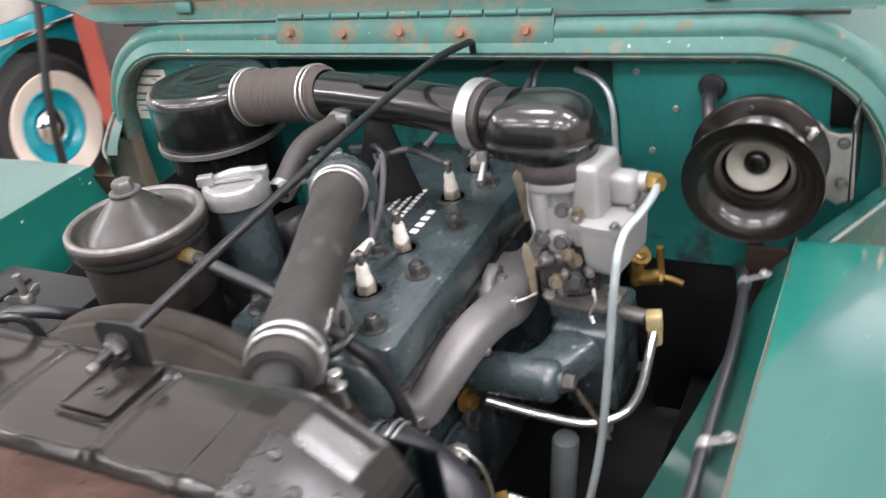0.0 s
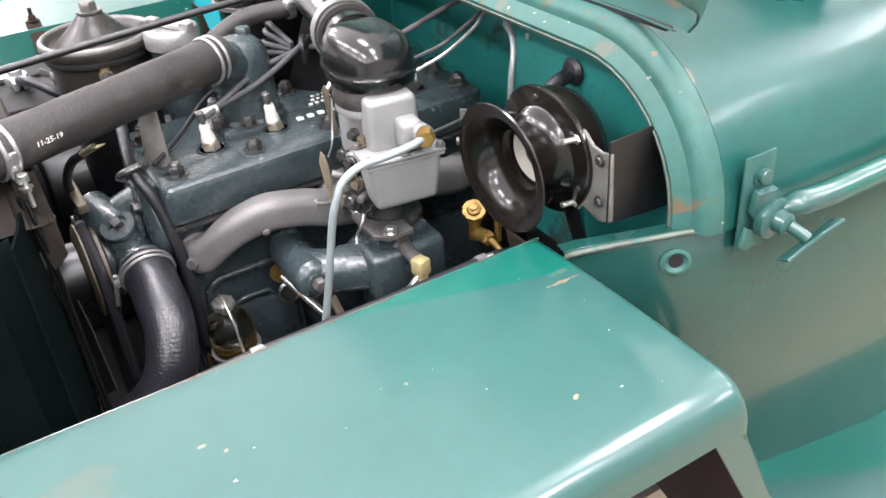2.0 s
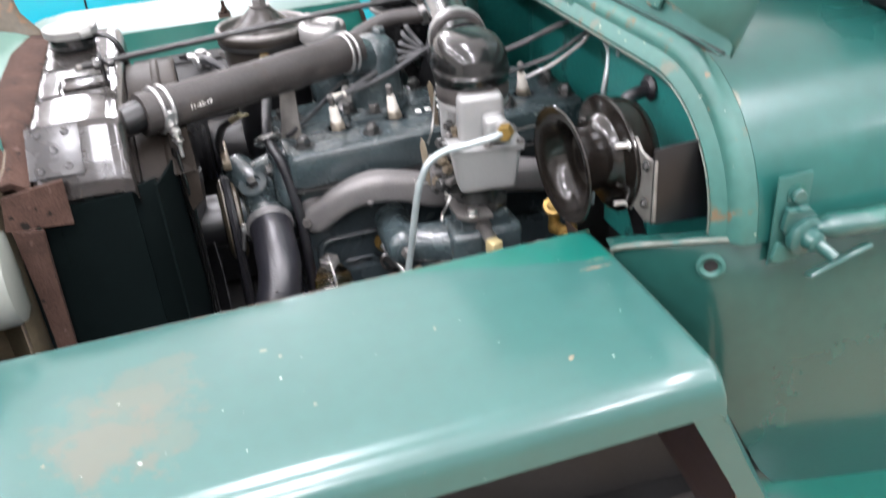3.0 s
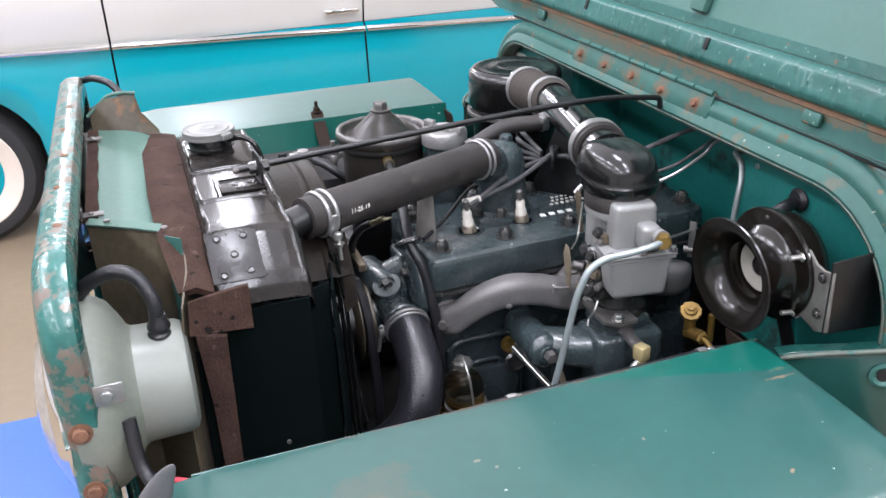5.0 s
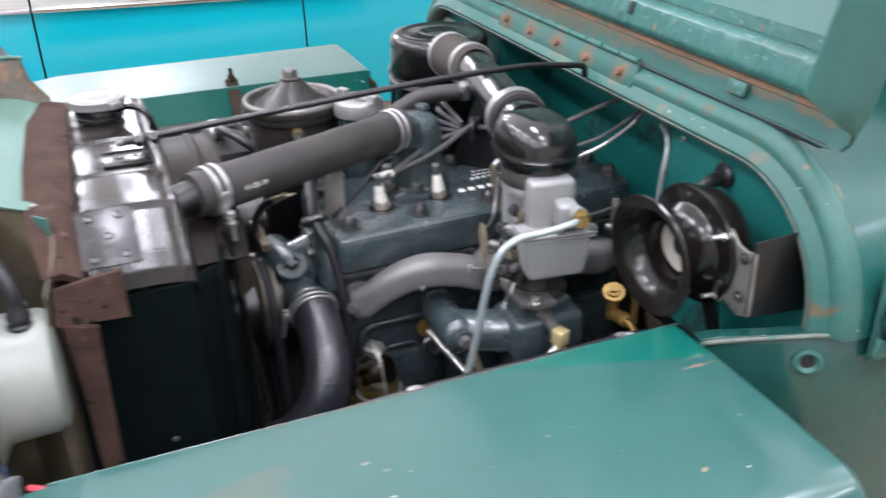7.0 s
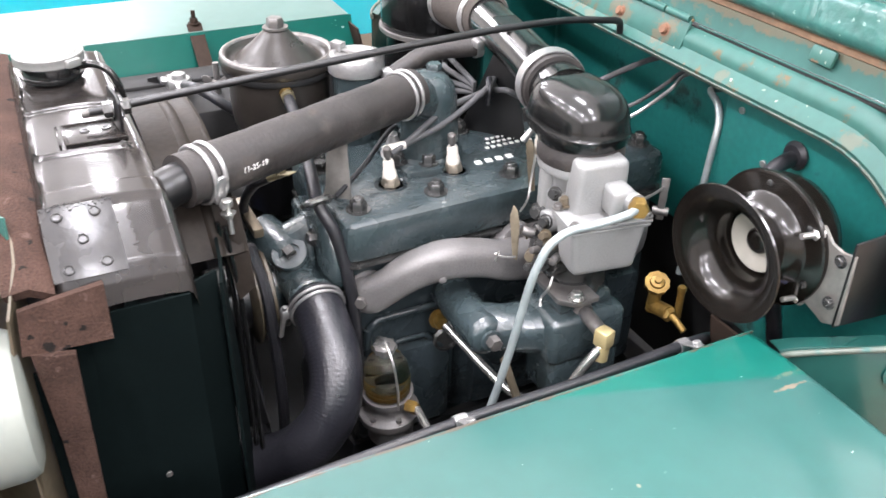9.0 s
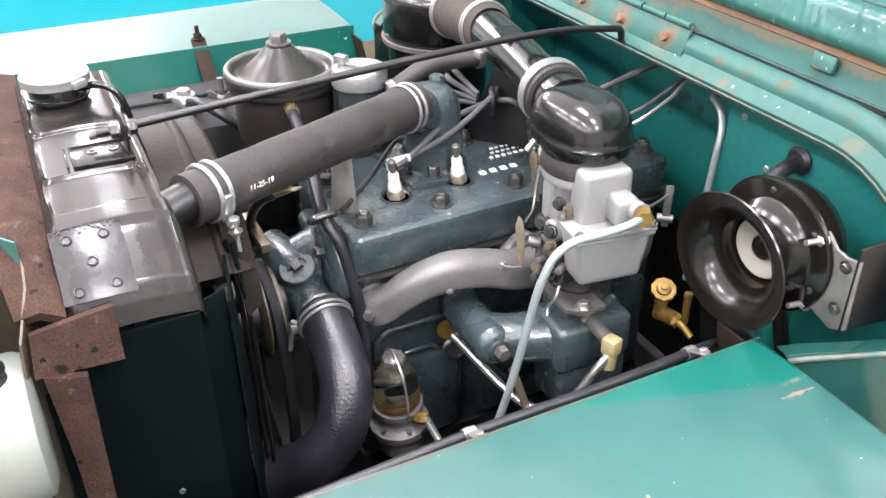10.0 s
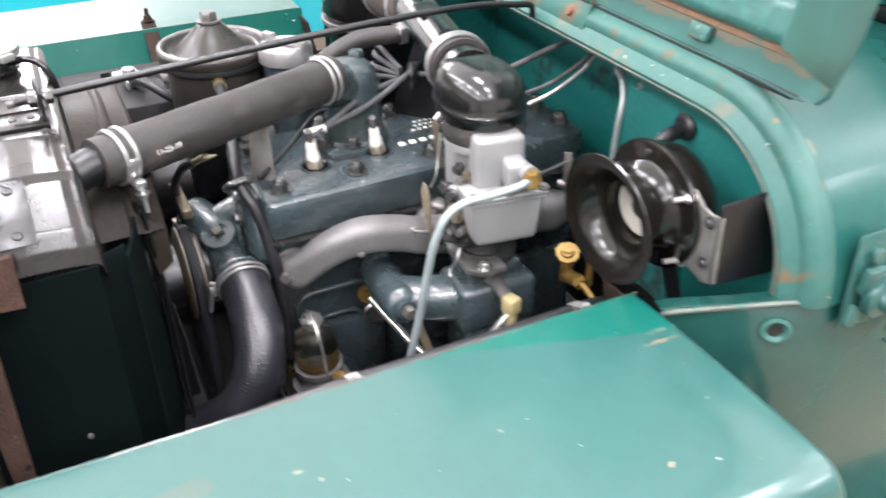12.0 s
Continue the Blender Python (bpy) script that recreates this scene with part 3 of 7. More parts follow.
def fender(sx, z, xin, xout, y0, y1, paint):
    """Flat fender: top sheet with a rolled outer lip, a curved nose, a rear wall with a flange, and a sloping inner apron."""
    prof = [(xin, z), (xin + 0.012, z + 0.0015)]
    for k in range(1, 6):
        x = xin + (xout - 0.032 - xin) * k / 5
        prof.append((x, z + 0.0015 + 0.002 * math.sin(math.pi * k / 5)))
    for i in range(1, 9):
        a = math.pi / 2 * i / 8
        prof.append((xout - 0.032 + 0.032 * math.sin(a), z - 0.032 + 0.032 * math.cos(a) + 0.0015))
    prof += [(xout + 0.001, z - 0.046), (xout - 0.003, z - 0.050)]
    rows = []
    ys = [y0 + (y1 - y0) * k / 10 for k in range(11)]
    for dy, dz in ((-0.26, -0.24), (-0.235, -0.15), (-0.18, -0.075), (-0.11, -0.028), (-0.05, -0.006)):
        rows.append([(sx * x, y0 + dy, zz + dz) for x, zz in prof])
    for y in ys[:-1]:
        rows.append([(sx * x, y, zz) for x, zz in prof])
    for a in (0.0, 30, 60, 90):
        a = radians(a)
        rows.append([(sx * x, y1 - 0.012 + 0.012 * math.sin(a), zz - 0.012 + 0.012 * math.cos(a)) for x, zz in prof])
    b = bmesh.new()
    loft(b, rows)
    thicken(b, 0.002)
    top = part("fender", b, paint, offroad, "flat green fender with rolled edge and rust nicks")
    b = bmesh.new()
    loft(b, [[(sx * (xout - 0.002), y1 - 0.036, z - 0.042), (sx * xout, y1 - 0.008, z - 0.036), (sx * (xout - 0.008), y1 - 0.001, z - 0.040), (sx * (xout - 0.03), y1 - 0.001, z - 0.040)],
             [(sx * xout, y1 + 0.014, z - 0.14), (sx * xout, y1 + 0.040, z - 0.14), (sx * (xout - 0.006), y1 + 0.046, z - 0.14), (sx * (xout - 0.03), y1 + 0.046, z - 0.14)],
             [(sx * xout, y1 + 0.069, z - 0.255), (sx * xout, y1 + 0.098, z - 0.255), (sx * (xout - 0.006), y1 + 0.104, z - 0.255), (sx * (xout - 0.03), y1 + 0.104, z - 0.255)],
             [(sx * xout, y1 + 0.135, z - 0.41), (sx * xout, y1 + 0.165, z - 0.41), (sx * (xout - 0.006), y1 + 0.171, z - 0.41), (sx * (xout - 0.03), y1 + 0.171, z - 0.41)]])
    thicken(b, 0.003)
    part("rear_flange", b, paint, top)
    b = bmesh.new()
    loft(b, [[(sx * (xin - 0.05), y1 - 0.006, z - 0.012), (sx * (xout - 0.012), y1 - 0.006, z - 0.012)], [(sx * (xin - 0.05), y1 + 0.016, z - 0.12), (sx * (xout - 0.008), y1 + 0.016, z - 0.12)],
             [(sx * (xin - 0.05), y1 + 0.04, z - 0.205), (sx * (xout - 0.007), y1 + 0.055, z - 0.27)], [(sx * (xin + 0.06), y1 + 0.05, z - 0.235), (sx * (xout - 0.007), y1 + 0.105, z - 0.40)]])
    thicken(b, 0.003)
    part("wheel_arch", b, rusty_dark, top, "dark brown rusty wheel arch panel")
    lean = 1.0 if sx > 0 else 0.3
    b = bmesh.new()
    loft(b, [[(sx * xin, y, z - 0.001), (sx * (xin - 0.004), y, z - 0.018), (sx * (xin - dx * lean), y, z - dz), (sx * (xin - dx * lean - 0.004), y, z - dz - 0.01), (sx * (xin - dx * lean - 0.004), y, z - dz - 0.05)]
             for y, dx, dz in ((y0 - 0.02, 0.105, 0.122), (y0 + 0.30, 0.084, 0.098), (y0 + 0.42, 0.054, 0.068), (y1 - 0.03, 0.024, 0.040), (y1 - 0.002, 0.020, 0.038))])
    thicken(b, 0.002)
    part("apron", b, green, top, "green inner fender apron")
    # black sheet added below the apron, shuts the bright floor out of the bay
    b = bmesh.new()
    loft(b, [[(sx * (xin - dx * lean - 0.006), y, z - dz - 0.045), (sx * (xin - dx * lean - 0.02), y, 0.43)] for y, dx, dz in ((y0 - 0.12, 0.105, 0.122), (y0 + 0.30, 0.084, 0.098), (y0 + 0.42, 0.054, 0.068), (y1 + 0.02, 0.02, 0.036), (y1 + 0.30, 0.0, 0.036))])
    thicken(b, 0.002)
    part("closing_sheet", b, black_matt, top, "black sheet added below the apron to keep the bay dark")
    return top


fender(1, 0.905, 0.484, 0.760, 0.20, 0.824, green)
fender(-1, 0.941, 0.490, 0.735, 0.22, 0.790, green_far)

# cowl: rolled lip round the bay, then the scuttle back to the windscreen
W, TOP, R, FOOT = 0.558, 1.058, 0.135, 0.915
def cowl_rows(steps):
    return [[(x, y, z) for x, z in arch(W + d, TOP + d, R + d, FOOT)] for d, y in steps]


bm = bmesh.new()
loft(bm, cowl_rows(((0.0408, 0.9595), (0.041, 1.0), (0.043, 1.3), (0.046, 1.9))))
thicken(bm, 0.002)
cowl = part("cowl", bm, green_cowl, offroad, "glossy green cowl with worn paint")
bm = bmesh.new()
loft(bm, cowl_rows(((-0.004, 0.955), (-0.004, 0.933), (-0.0015, 0.928), (0.002, 0.9262))))
thicken(bm, 0.002)
part("lip_edge", bm, lip_edge, cowl, "cream, rusted edge of the lip")
bm = bmesh.new()
loft(bm, cowl_rows(((0.0018, 0.9264), (0.006, 0.925), (0.012, 0.929), (0.02, 0.936), (0.026, 0.936), (0.032, 0.938), (0.0380, 0.9450), (0.0400, 0.9515), (0.0407, 0.9590))))
thicken(bm, 0.002)
part("rolled_lip", bm, green_rusty, cowl, "rolled cowl lip with rust spots")

prof = [(-0.56, 0.960), (-0.252, 0.960), (-0.246, 0.966), (-0.246, 1.055), (-0.240, 1.061), (0.250, 1.061), (0.256, 1.055), (0.256, 0.966), (0.262, 0.960), (0.56, 0.960)]
bm = bmesh.new()
rows = []
for z in (0.775, 0.85, 0.90, 0.93, 0.955, 0.98, 1.0, 1.02, 1.035, 1.048, 1.058):
    k = W - R + math.sqrt(max(0.0, R * R - max(0.0, z - TOP + R) ** 2)) + 0.012
    rows.append([(max(-k, min(k, x)), y, z) for x, y in prof])
loft(bm, rows)
thicken(bm, 0.003)
firewall = part("firewall", bm, teal_dark, offroad, "dark green stepped firewall panel")
# black sheet added below the firewall; deep shade put in as colour
bm = bmesh.new()
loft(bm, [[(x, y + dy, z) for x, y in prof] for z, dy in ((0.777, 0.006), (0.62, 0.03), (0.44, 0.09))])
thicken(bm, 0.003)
part("under_firewall", bm, black_matt, firewall, "black sheet added below the firewall to keep the bay dark")

for sx in (1, -1):
    bm = bmesh.new()
    rows = []
    up = 0.0 if sx == 1 else 0.04
    for y, x, zt in ((0.836, 0.512, 0.893), (0.85, 0.524, 0.900), (0.89, 0.552, 0.908), (0.93, 0.577, 0.916), (0.965, 0.592, 0.918), (1.01, 0.5985, 0.919), (1.1, 0.6005, 0.919), (1.3, 0.602, 0.919), (1.9, 0.606, 0.919)):
        low = 0.70 if y < 0.94 else 0.66 if y < 0.98 else 0.57 if y < 1.05 else 0.45
        rows.append([(sx * (x - 0.022), y + 0.004, zt - 0.001 + up), (sx * (x - 0.006), y, zt + up), (sx * x, y, zt - 0.008 + up), (sx * x, y, (zt + low) / 2), (sx * x, y, low)])
    loft(bm, rows)
    thicken(bm, 0.0025)
    side = part("body_side", bm, green_old, offroad, "faded green body side panel")
    bm = bmesh.new()
    sweep(bm, [(sx * x, y, z + up) for x, y, z in ((0.511, 0.837, 0.880), (0.511, 0.836, 0.889), (0.519, 0.842, 0.8955), (0.530, 0.856, 0.9005), (0.552, 0.889, 0.908), (0.577, 0.929, 0.9155), (0.585, 0.945, 0.9165))], 0.0030, n=10)
    part("worn_edge", bm, lip_edge, side, "edge bead worn to pale primer and rust")
    if sx == 1:
        bm = bmesh.new()
        lathe(bm, [(0.007, 0), (0.015, 0), (0.016, 0.003), (0.012, 0.0045), (0.008, 0.002), (0.007, 0)], basis((0.5735, 0.924, 0.883), (1, -0.62, 0)), 24)
        part("hole_ring", bm, green_rusty, side)
        # the hole is a black disc, its inner shade put in as colour
        bm = bmesh.new()
        lathe(bm, [(0, 0.0012), (0.0078, 0.0012)], basis((0.574, 0.924, 0.883), (1, -0.62, 0)), 20)
        part("hole", bm, black_matt, side)
    bm = bmesh.new()
    loft(bm, [[(sx * 0.575, y, z), (sx * 0.66, y, z + 0.001), (sx * (xo - 0.010), y, z), (sx * (xo - 0.003), y, z - 0.003), (sx * xo, y, z - 0.010), (sx * xo, y, z - 0.035)]
              for y, z, xo in ((1.00, 0.505, 0.675), (1.001, 0.537, 0.682), (1.006, 0.542, 0.690), (1.03, 0.537, 0.708), (1.06, 0.530, 0.716), (1.10, 0.520, 0.720), (1.20, 0.497, 0.722), (1.30, 0.475, 0.722), (1.5, 0.455, 0.722), (1.9, 0.45, 0.722))])
    thicken(bm, 0.003)
    part("side_step", bm, green, offroad, "green side step plate")

# ---- hood, swung open on its hinge ----
HINGE = Vector((0, 0.953, 1.100))
OPEN = Matrix.Translation(HINGE) @ Matrix.Rotation(radians(-108), 4, "X") @ Matrix.Translation(-HINGE)


def hood_row(y, w, top, r, bottom):
    """The hood's section, cut off at its lower edge."""
    out = []
    for x, z in arch(w, top, r, min(bottom, top - r)):
        if z < bottom:
            x = math.copysign(w - r + math.sqrt(max(0.0, r * r - (bottom - top + r) ** 2)) if bottom > top - r else w, x)
            z = bottom
        out.append(Vector((x, y, z)))
    return out


bm = bmesh.new()
rows = []
for y, w, bot in ((0.950, 0.590, 1.082), (0.938, 0.593, 1.066), (0.929, 0.595, 1.048), (0.918, 0.596, 1.002), (0.9026, 0.599, 0.956), (0.895, 0.599, 0.954), (0.80, 0.597, 0.953), (0.55, 0.55, 0.953), (0.30, 0.48, 0.953), (0.11, 0.43, 0.953)):
    rows.append([OPEN @ p for p in hood_row(y, w, 1.099, 0.09, bot)])
loft(bm, rows)
thicken(bm, 0.0025)
hood = part("hood", bm, green_worn, offroad, "raised green hood panel, pale underside")
bm = bmesh.new()
# pale inner skin, following the rounded shoulders
def drop(x, w=0.595, r=0.09):
    """How far the hood's section falls below its flat top at x."""
    over = abs(x) - (w - r)
    return 0.0 if over <= 0 else r - math.sqrt(max(0.0, r * r - over * over))


def strip(half, y, width, z, thick, steps=44):
    """A flat strip across the hood that follows its section."""
    rows = []
    for i in range(steps + 1):
        x = half * (2 * i / steps - 1)
        rows.append([OPEN @ Vector((x, y + width * k / 2, z - drop(x) + h)) for k, h in ((-1, 0), (-0.85, -thick), (0.85, -thick), (1, 0))])
    b = bmesh.new()
    loft(b, rows)
    thicken(b, 0.001)
    return b


rows = []
for y, w in ((0.885, 0.597), (0.80, 0.597), (0.55, 0.55), (0.30, 0.48), (0.115, 0.43)):
    rows.append([OPEN @ Vector(((w - 0.03) * k, y, 1.0935 - drop((w - 0.03) * k, w))) for k in (-1, -0.97, -0.94, -0.9, -0.86, -0.82, -0.78, -0.4, 0, 0.4, 0.78, 0.82, 0.86, 0.9, 0.94, 0.97, 1)])
loft(bm, rows)
thicken(bm, 0.001)
part("inner_skin", bm, green_pale, hood, "pale grey-green hood underside")
# folded edge strip, rounded cross bead with slots, long ribs
bm = bmesh.new()
rng = random.Random(8)
rows, blister = [], 0.0
for i in range(361):
    x = -0.552 + 1.104 * i / 360
    blister = rng.choice((0.0010, 0.0016, 0.0022)) if rng.random() < 0.22 else 0.0
    at = rng.randint(2, 6)
    row = []
    for k in range(13):
        a = math.pi * k / 12
        lump = blister if abs(k / 1.5 - at) < 0.8 else 0.0
        row.append(OPEN @ Vector((x, 0.893 - 0.023 * math.cos(a), 1.0925 - drop(x) - (0.0125 + lump + 0.0005 * math.sin(31 * x)) * min(1.0, 1.35 * math.sin(a)))))
    rows.append(row)
loft(bm, rows)
thicken(bm, 0.0015)
part("cross_bead", bm, green_bead, hood, "dimpled green stiffening bead")
# slots are black blocks set on the bead in place of shaded openings
for x in (-0.20, 0.152):
    bm = bmesh.new()
    box(bm, None, (0.009, 0.017, 0.003), m=OPEN @ Matrix.Translation((x, 0.888, 1.0790)), bevel=0.001)
    part("slot", bm, black_matt, hood)
bm = strip(0.556, 0.9185, 0.010, 1.0958, 0.0016)
part("rust_groove", bm, rust_streak, hood, "rust-stained groove")
for x in (-0.377, 0.377):
    bm = bmesh.new()
    box(bm, None, (0.030, 0.017, 0.007), m=OPEN @ Matrix.Translation((x, 0.932, 1.0915)), bevel=0.003)
    part("stop_block", bm, green_rusty, hood, "green stop block, rust underside")
for x in (-0.1, 0.1):
    bm = bmesh.new()
    box(bm, None, (0.035, 0.66, 0.014), m=OPEN @ Matrix.Translation((x, 0.52, 1.086)), bevel=0.005)
    part("rib", bm, green_pale, hood)

for sgn in (1, -1):
    bm = bmesh.new()
    loft(bm, [[OPEN @ Vector((sgn * x, y, z)) for x, y, z in ((0.20, 0.9515, 1.0965), (0.35, 0.9515, 1.0965), (0.465, 0.9515, 1.0965), (0.53, 0.9515, 1.083))],
              [OPEN @ Vector((sgn * x, y, z)) for x, y, z in ((0.20, 0.9515, 1.1005), (0.35, 0.9515, 1.1005), (0.467, 0.9515, 1.1005), (0.533, 0.9515, 1.087))]])
    thicken(bm, 0.0015)
    part("folded_edge", bm, green_worn, hood, "worn folded edge with rust spots")

# solid black strip stands in for the shade of the hinge gap
bm = bmesh.new()
box(bm, (0, 0.9556, 1.0975), (1.02, 0.010, 0.0045), bevel=0.0015)
part("gap_shade_strip", bm, black_matt, offroad, "black strip for the shade in the gap along the hood hinge")
# pressed step above the cross bead
bm = strip(0.548, 0.861, 0.017, 1.0940, 0.0035)
part("pressed_step", bm, green_bead, hood)
# bottom rail of the windscreen on the scuttle
screen = thing("windscreen_frame", (0, 1.215, 1.098), "dark green windscreen bottom rail on a black rubber strip", "windscreen frame")
bm = bmesh.new()
box(bm, (0, 1.208, 1.106), (1.02, 0.030, 0.018), bevel=0.006)
part("rubber_strip", bm, rubber_dark, screen, "black rubber sealing strip")
bm = bmesh.new()
box(bm, None, (1.10, 0.030, 0.10), m=Matrix.Translation((0, 1.222, 1.163)) @ Matrix.Rotation(radians(-8), 4, "X"), bevel=0.008)
part("rail", bm, teal_dark, screen)

# hinge with five bolts
bm = bmesh.new()
plate(bm, [(-0.21, -0.016), (0.195, -0.016), (0.195, 0.018), (-0.21, 0.018)], frame3((0, 0.940, 1.088), (1, 0, 0), (0, 0.35, 0.95)), 0.003, bevel=0.001)
hinge = part("hood_hinge", bm, green_rusty, offroad, "long green hood hinge with rusty bolts")
rng = random.Random(4)
for z_off, y_off, x0, x1 in ((-0.016, -0.0045, -0.21, 0.195), (0.019, 0.0075, -0.21, 0.195)):
    bm = bmesh.new()
    sweep(bm, [(x0 + (x1 - x0) * k / 24, 0.940 + y_off - 0.0015, 1.088 + z_off * 0.95 + rng.uniform(-0.0006, 0.0006)) for k in range(25)], lambda t: 0.0016 + 0.0007 * math.sin(t * 41) * math.sin(t * 13), n=8, steps=2)
    part("rust_seam", bm, rust_streak, hinge, "rust along the hinge edge")
for i in range(9):
    bm = bmesh.new()
    x0 = -0.205 + i * 0.0445
    cyl(bm, (x0 + 0.001, 0.944, 1.107), (x0 + 0.042, 0.944, 1.107), 0.0045, n=12)
    part("knuckle", bm, green_rusty, hinge)
for i in range(5):
    bm = bmesh.new()
    bolt(bm, (-0.185 + i * 0.0865, 0.937, 1.087 - 0.002 * (i % 2)), (0.12 * (i % 3 - 1), -0.94, 0.34), r=0.0055, h=0.005, n=12)
    part("bolt", bm, rust_bolt, hinge, "rusty round-headed bolt")

# latch on the body side
latch = thing("hood_latch", (0.61, 0.995, 0.95), "green painted hood latch with wing handle on the body side", "latch")
bm = bmesh.new()
plate(bm, [(-0.021, -0.062), (0.020, -0.062), (0.020, 0.043), (-0.021, 0.043)], frame3((0.6025, 0.993, 0.950), (0, 1, 0), (0, 0, 1)), 0.003, bevel=0.001)
part("base_plate", bm, green_worn, latch)
bm = bmesh.new()
plate(bm, [(-0.022, 0.012), (-0.008, 0.010), (0.004, 0.016), (0.018, 0.008), (0.022, -0.006), (0.008, -0.016), (-0.006, -0.022), (-0.016, -0.014)],
      frame3((0.609, 0.997, 0.945), (0, 1, -0.25), (0.15, 0, 1)), 0.008, bevel=0.002)
part("hook_plate", bm, green, latch, "cast green hook")
bm = bmesh.new()
lathe(bm, [(0.0, 0.0), (0.021, 0.0), (0.022, 0.003), (0.022, 0.010), (0.018, 0.013), (0.012, 0.013), (0.011, 0.024), (0.007, 0.027), (0, 0.027)], basis((0.611, 1.004, 0.925), (1, 0.1, -0.05)), 28)
part("hub", bm, green, latch)
bm = bmesh.new()
sweep(bm, [(0.636, 1.006, 0.924), (0.645, 1.012, 0.918), (0.652, 1.016, 0.913)], 0.0065, n=14)
part("stem", bm, green, latch)
bm = bmesh.new()
plate(bm, [(-0.034, -0.010), (-0.010, -0.007), (0.010, -0.007), (0.036, -0.010), (0.036, 0.011), (0.010, 0.007), (-0.010, 0.007), (-0.034, 0.011)],
      frame3((0.652, 1.018, 0.912), (0.10, 0.85, 0.35), (0.75, -0.25, 0.4)), 0.0035, bevel=0.0012)
part("wing_handle", bm, green, latch, "bow-tie wing handle")
bm = bmesh.new()
sweep(bm, [(0.618, 1.012, 0.932), (0.623, 1.03, 0.934), (0.625, 1.06, 0.932), (0.625, 1.12, 0.930), (0.622, 1.5, 0.928)], lambda t: 0.006 + 0.008 * min(1, t * 4), flat=0.9)
part("rail", bm, green, latch, "long green tube running back along the body")
bm = bmesh.new()
plate(bm, [(-0.020, 0.012), (0.012, 0.004), (0.012, -0.008), (-0.004, -0.006), (-0.008, -0.014), (-0.020, -0.010)], frame3((0.606, 0.993, 0.902), (0, 1, -0.3), (0, 0.3, 1)), 0.006, bevel=0.0015)
part("lower_hook", bm, green_rusty, latch)
bolts("bolt", latch, green, [((0.6055, 0.995, 0.970), (1, 0, 0))], r=0.008, h=0.006, n=12)

# data plates on the firewall
for x, z, w, h in ((-0.505, 1.000, 0.085, 0.05), (-0.51, 0.956, 0.075, 0.03)):
    pl = thing("data_plate", (x, 0.955, z), "worn pale data plate riveted to the green firewall", "data plate", group="firewall plates")
    bm = bmesh.new()
    box(bm, (x, 0.9565, z), (w, 0.002, h), bevel=0.0005)
    part("plate", bm, sticker, pl)
    pl_ink = steel_dull
    for k in range(3 if h > 0.04 else 2):
        bm = bmesh.new()
        box(bm, (x - 0.004 * k, 0.955, z + h * 0.3 - k * h * 0.3), (w * (0.8 - 0.15 * k), 0.0012, h * 0.07))
        part("text_bar", bm, pl_ink, pl)

# ---- grille, with lamps ----
GW, GTOP = 0.415, 1.090
bm = bmesh.new()
rows = []
for d, y in ((-0.028, 0.118), (-0.004, 0.118), (0.003, 0.114), (0.0045, 0.104), (0.003, 0.092), (-0.004, 0.083), (-0.014, 0.079), (-0.03, 0.078)):
    rows.append([(x if x > 0 else x * 1.2, y - 0.012, z) for x, z in arch(GW + d, GTOP + d, 0.085 + d, 0.45)])
loft(bm, rows)
thicken(bm, 0.002)
grille = part("grille_shell", bm, green_chipped, offroad, "green grille shell with a badly chipped, rusty rim")
bm = bmesh.new()
rows = [[(x if x > 0 else x * 1.2, 0.068, z) for x, z in arch(GW - 0.028, GTOP - 0.028, 0.057, 0.45)], [(x * 0.55, 0.070, 0.45 + (z - 0.45) * 0.62) for x, z in arch(GW - 0.028, GTOP - 0.028, 0.057, 0.45)]]
loft(bm, rows)
thicken(bm, 0.002)
part("face", bm, green, grille, "green grille face")
for i in range(9):
    bm = bmesh.new()
    box(bm, (-0.2 + i * 0.05, 0.094, 0.68), (0.022, 0.006, 0.42), bevel=0.002)
    part("slat", bm, green, grille)
for i, x in enumerate((-0.33, -0.21, -0.09, 0.03, 0.15, 0.27, 0.36)):
    bm = bmesh.new()
    zt = GTOP + 0.004 if abs(x) < 0.33 else GTOP - 0.012
    lathe(bm, [(0.005, 0), (0.004, 0.0015), (0.002, 0.0006), (0, 0.0004)], basis((x, 0.088 + 0.004 * (i % 2), zt), (0, 0, 1)), 12)
    part("bolt", bm, rust_bolt, grille)
for z in (0.935, 0.865, 0.80):
    bm = bmesh.new()
    bolt(bm, (GW + 0.004, 0.086, z), (1, 0, 0), r=0.008, h=0.005, n=8)
    part("bolt", bm, rust_bolt, grille)
for x in (-0.213, 0.110):
    bm = bmesh.new()
    box(bm, (x, 0.116, 1.0395), (0.014, 0.026, 0.0025), bevel=0.0008)
    bolt(bm, (x, 0.114, 1.0408), (0, 0, 1), r=0.0035, h=0.002, washer=False, n=10)
    box(bm, (x, 0.1035, 1.043), (0.014, 0.003, 0.012), bevel=0.001)
    part("clip", bm, steel_dull, grille)

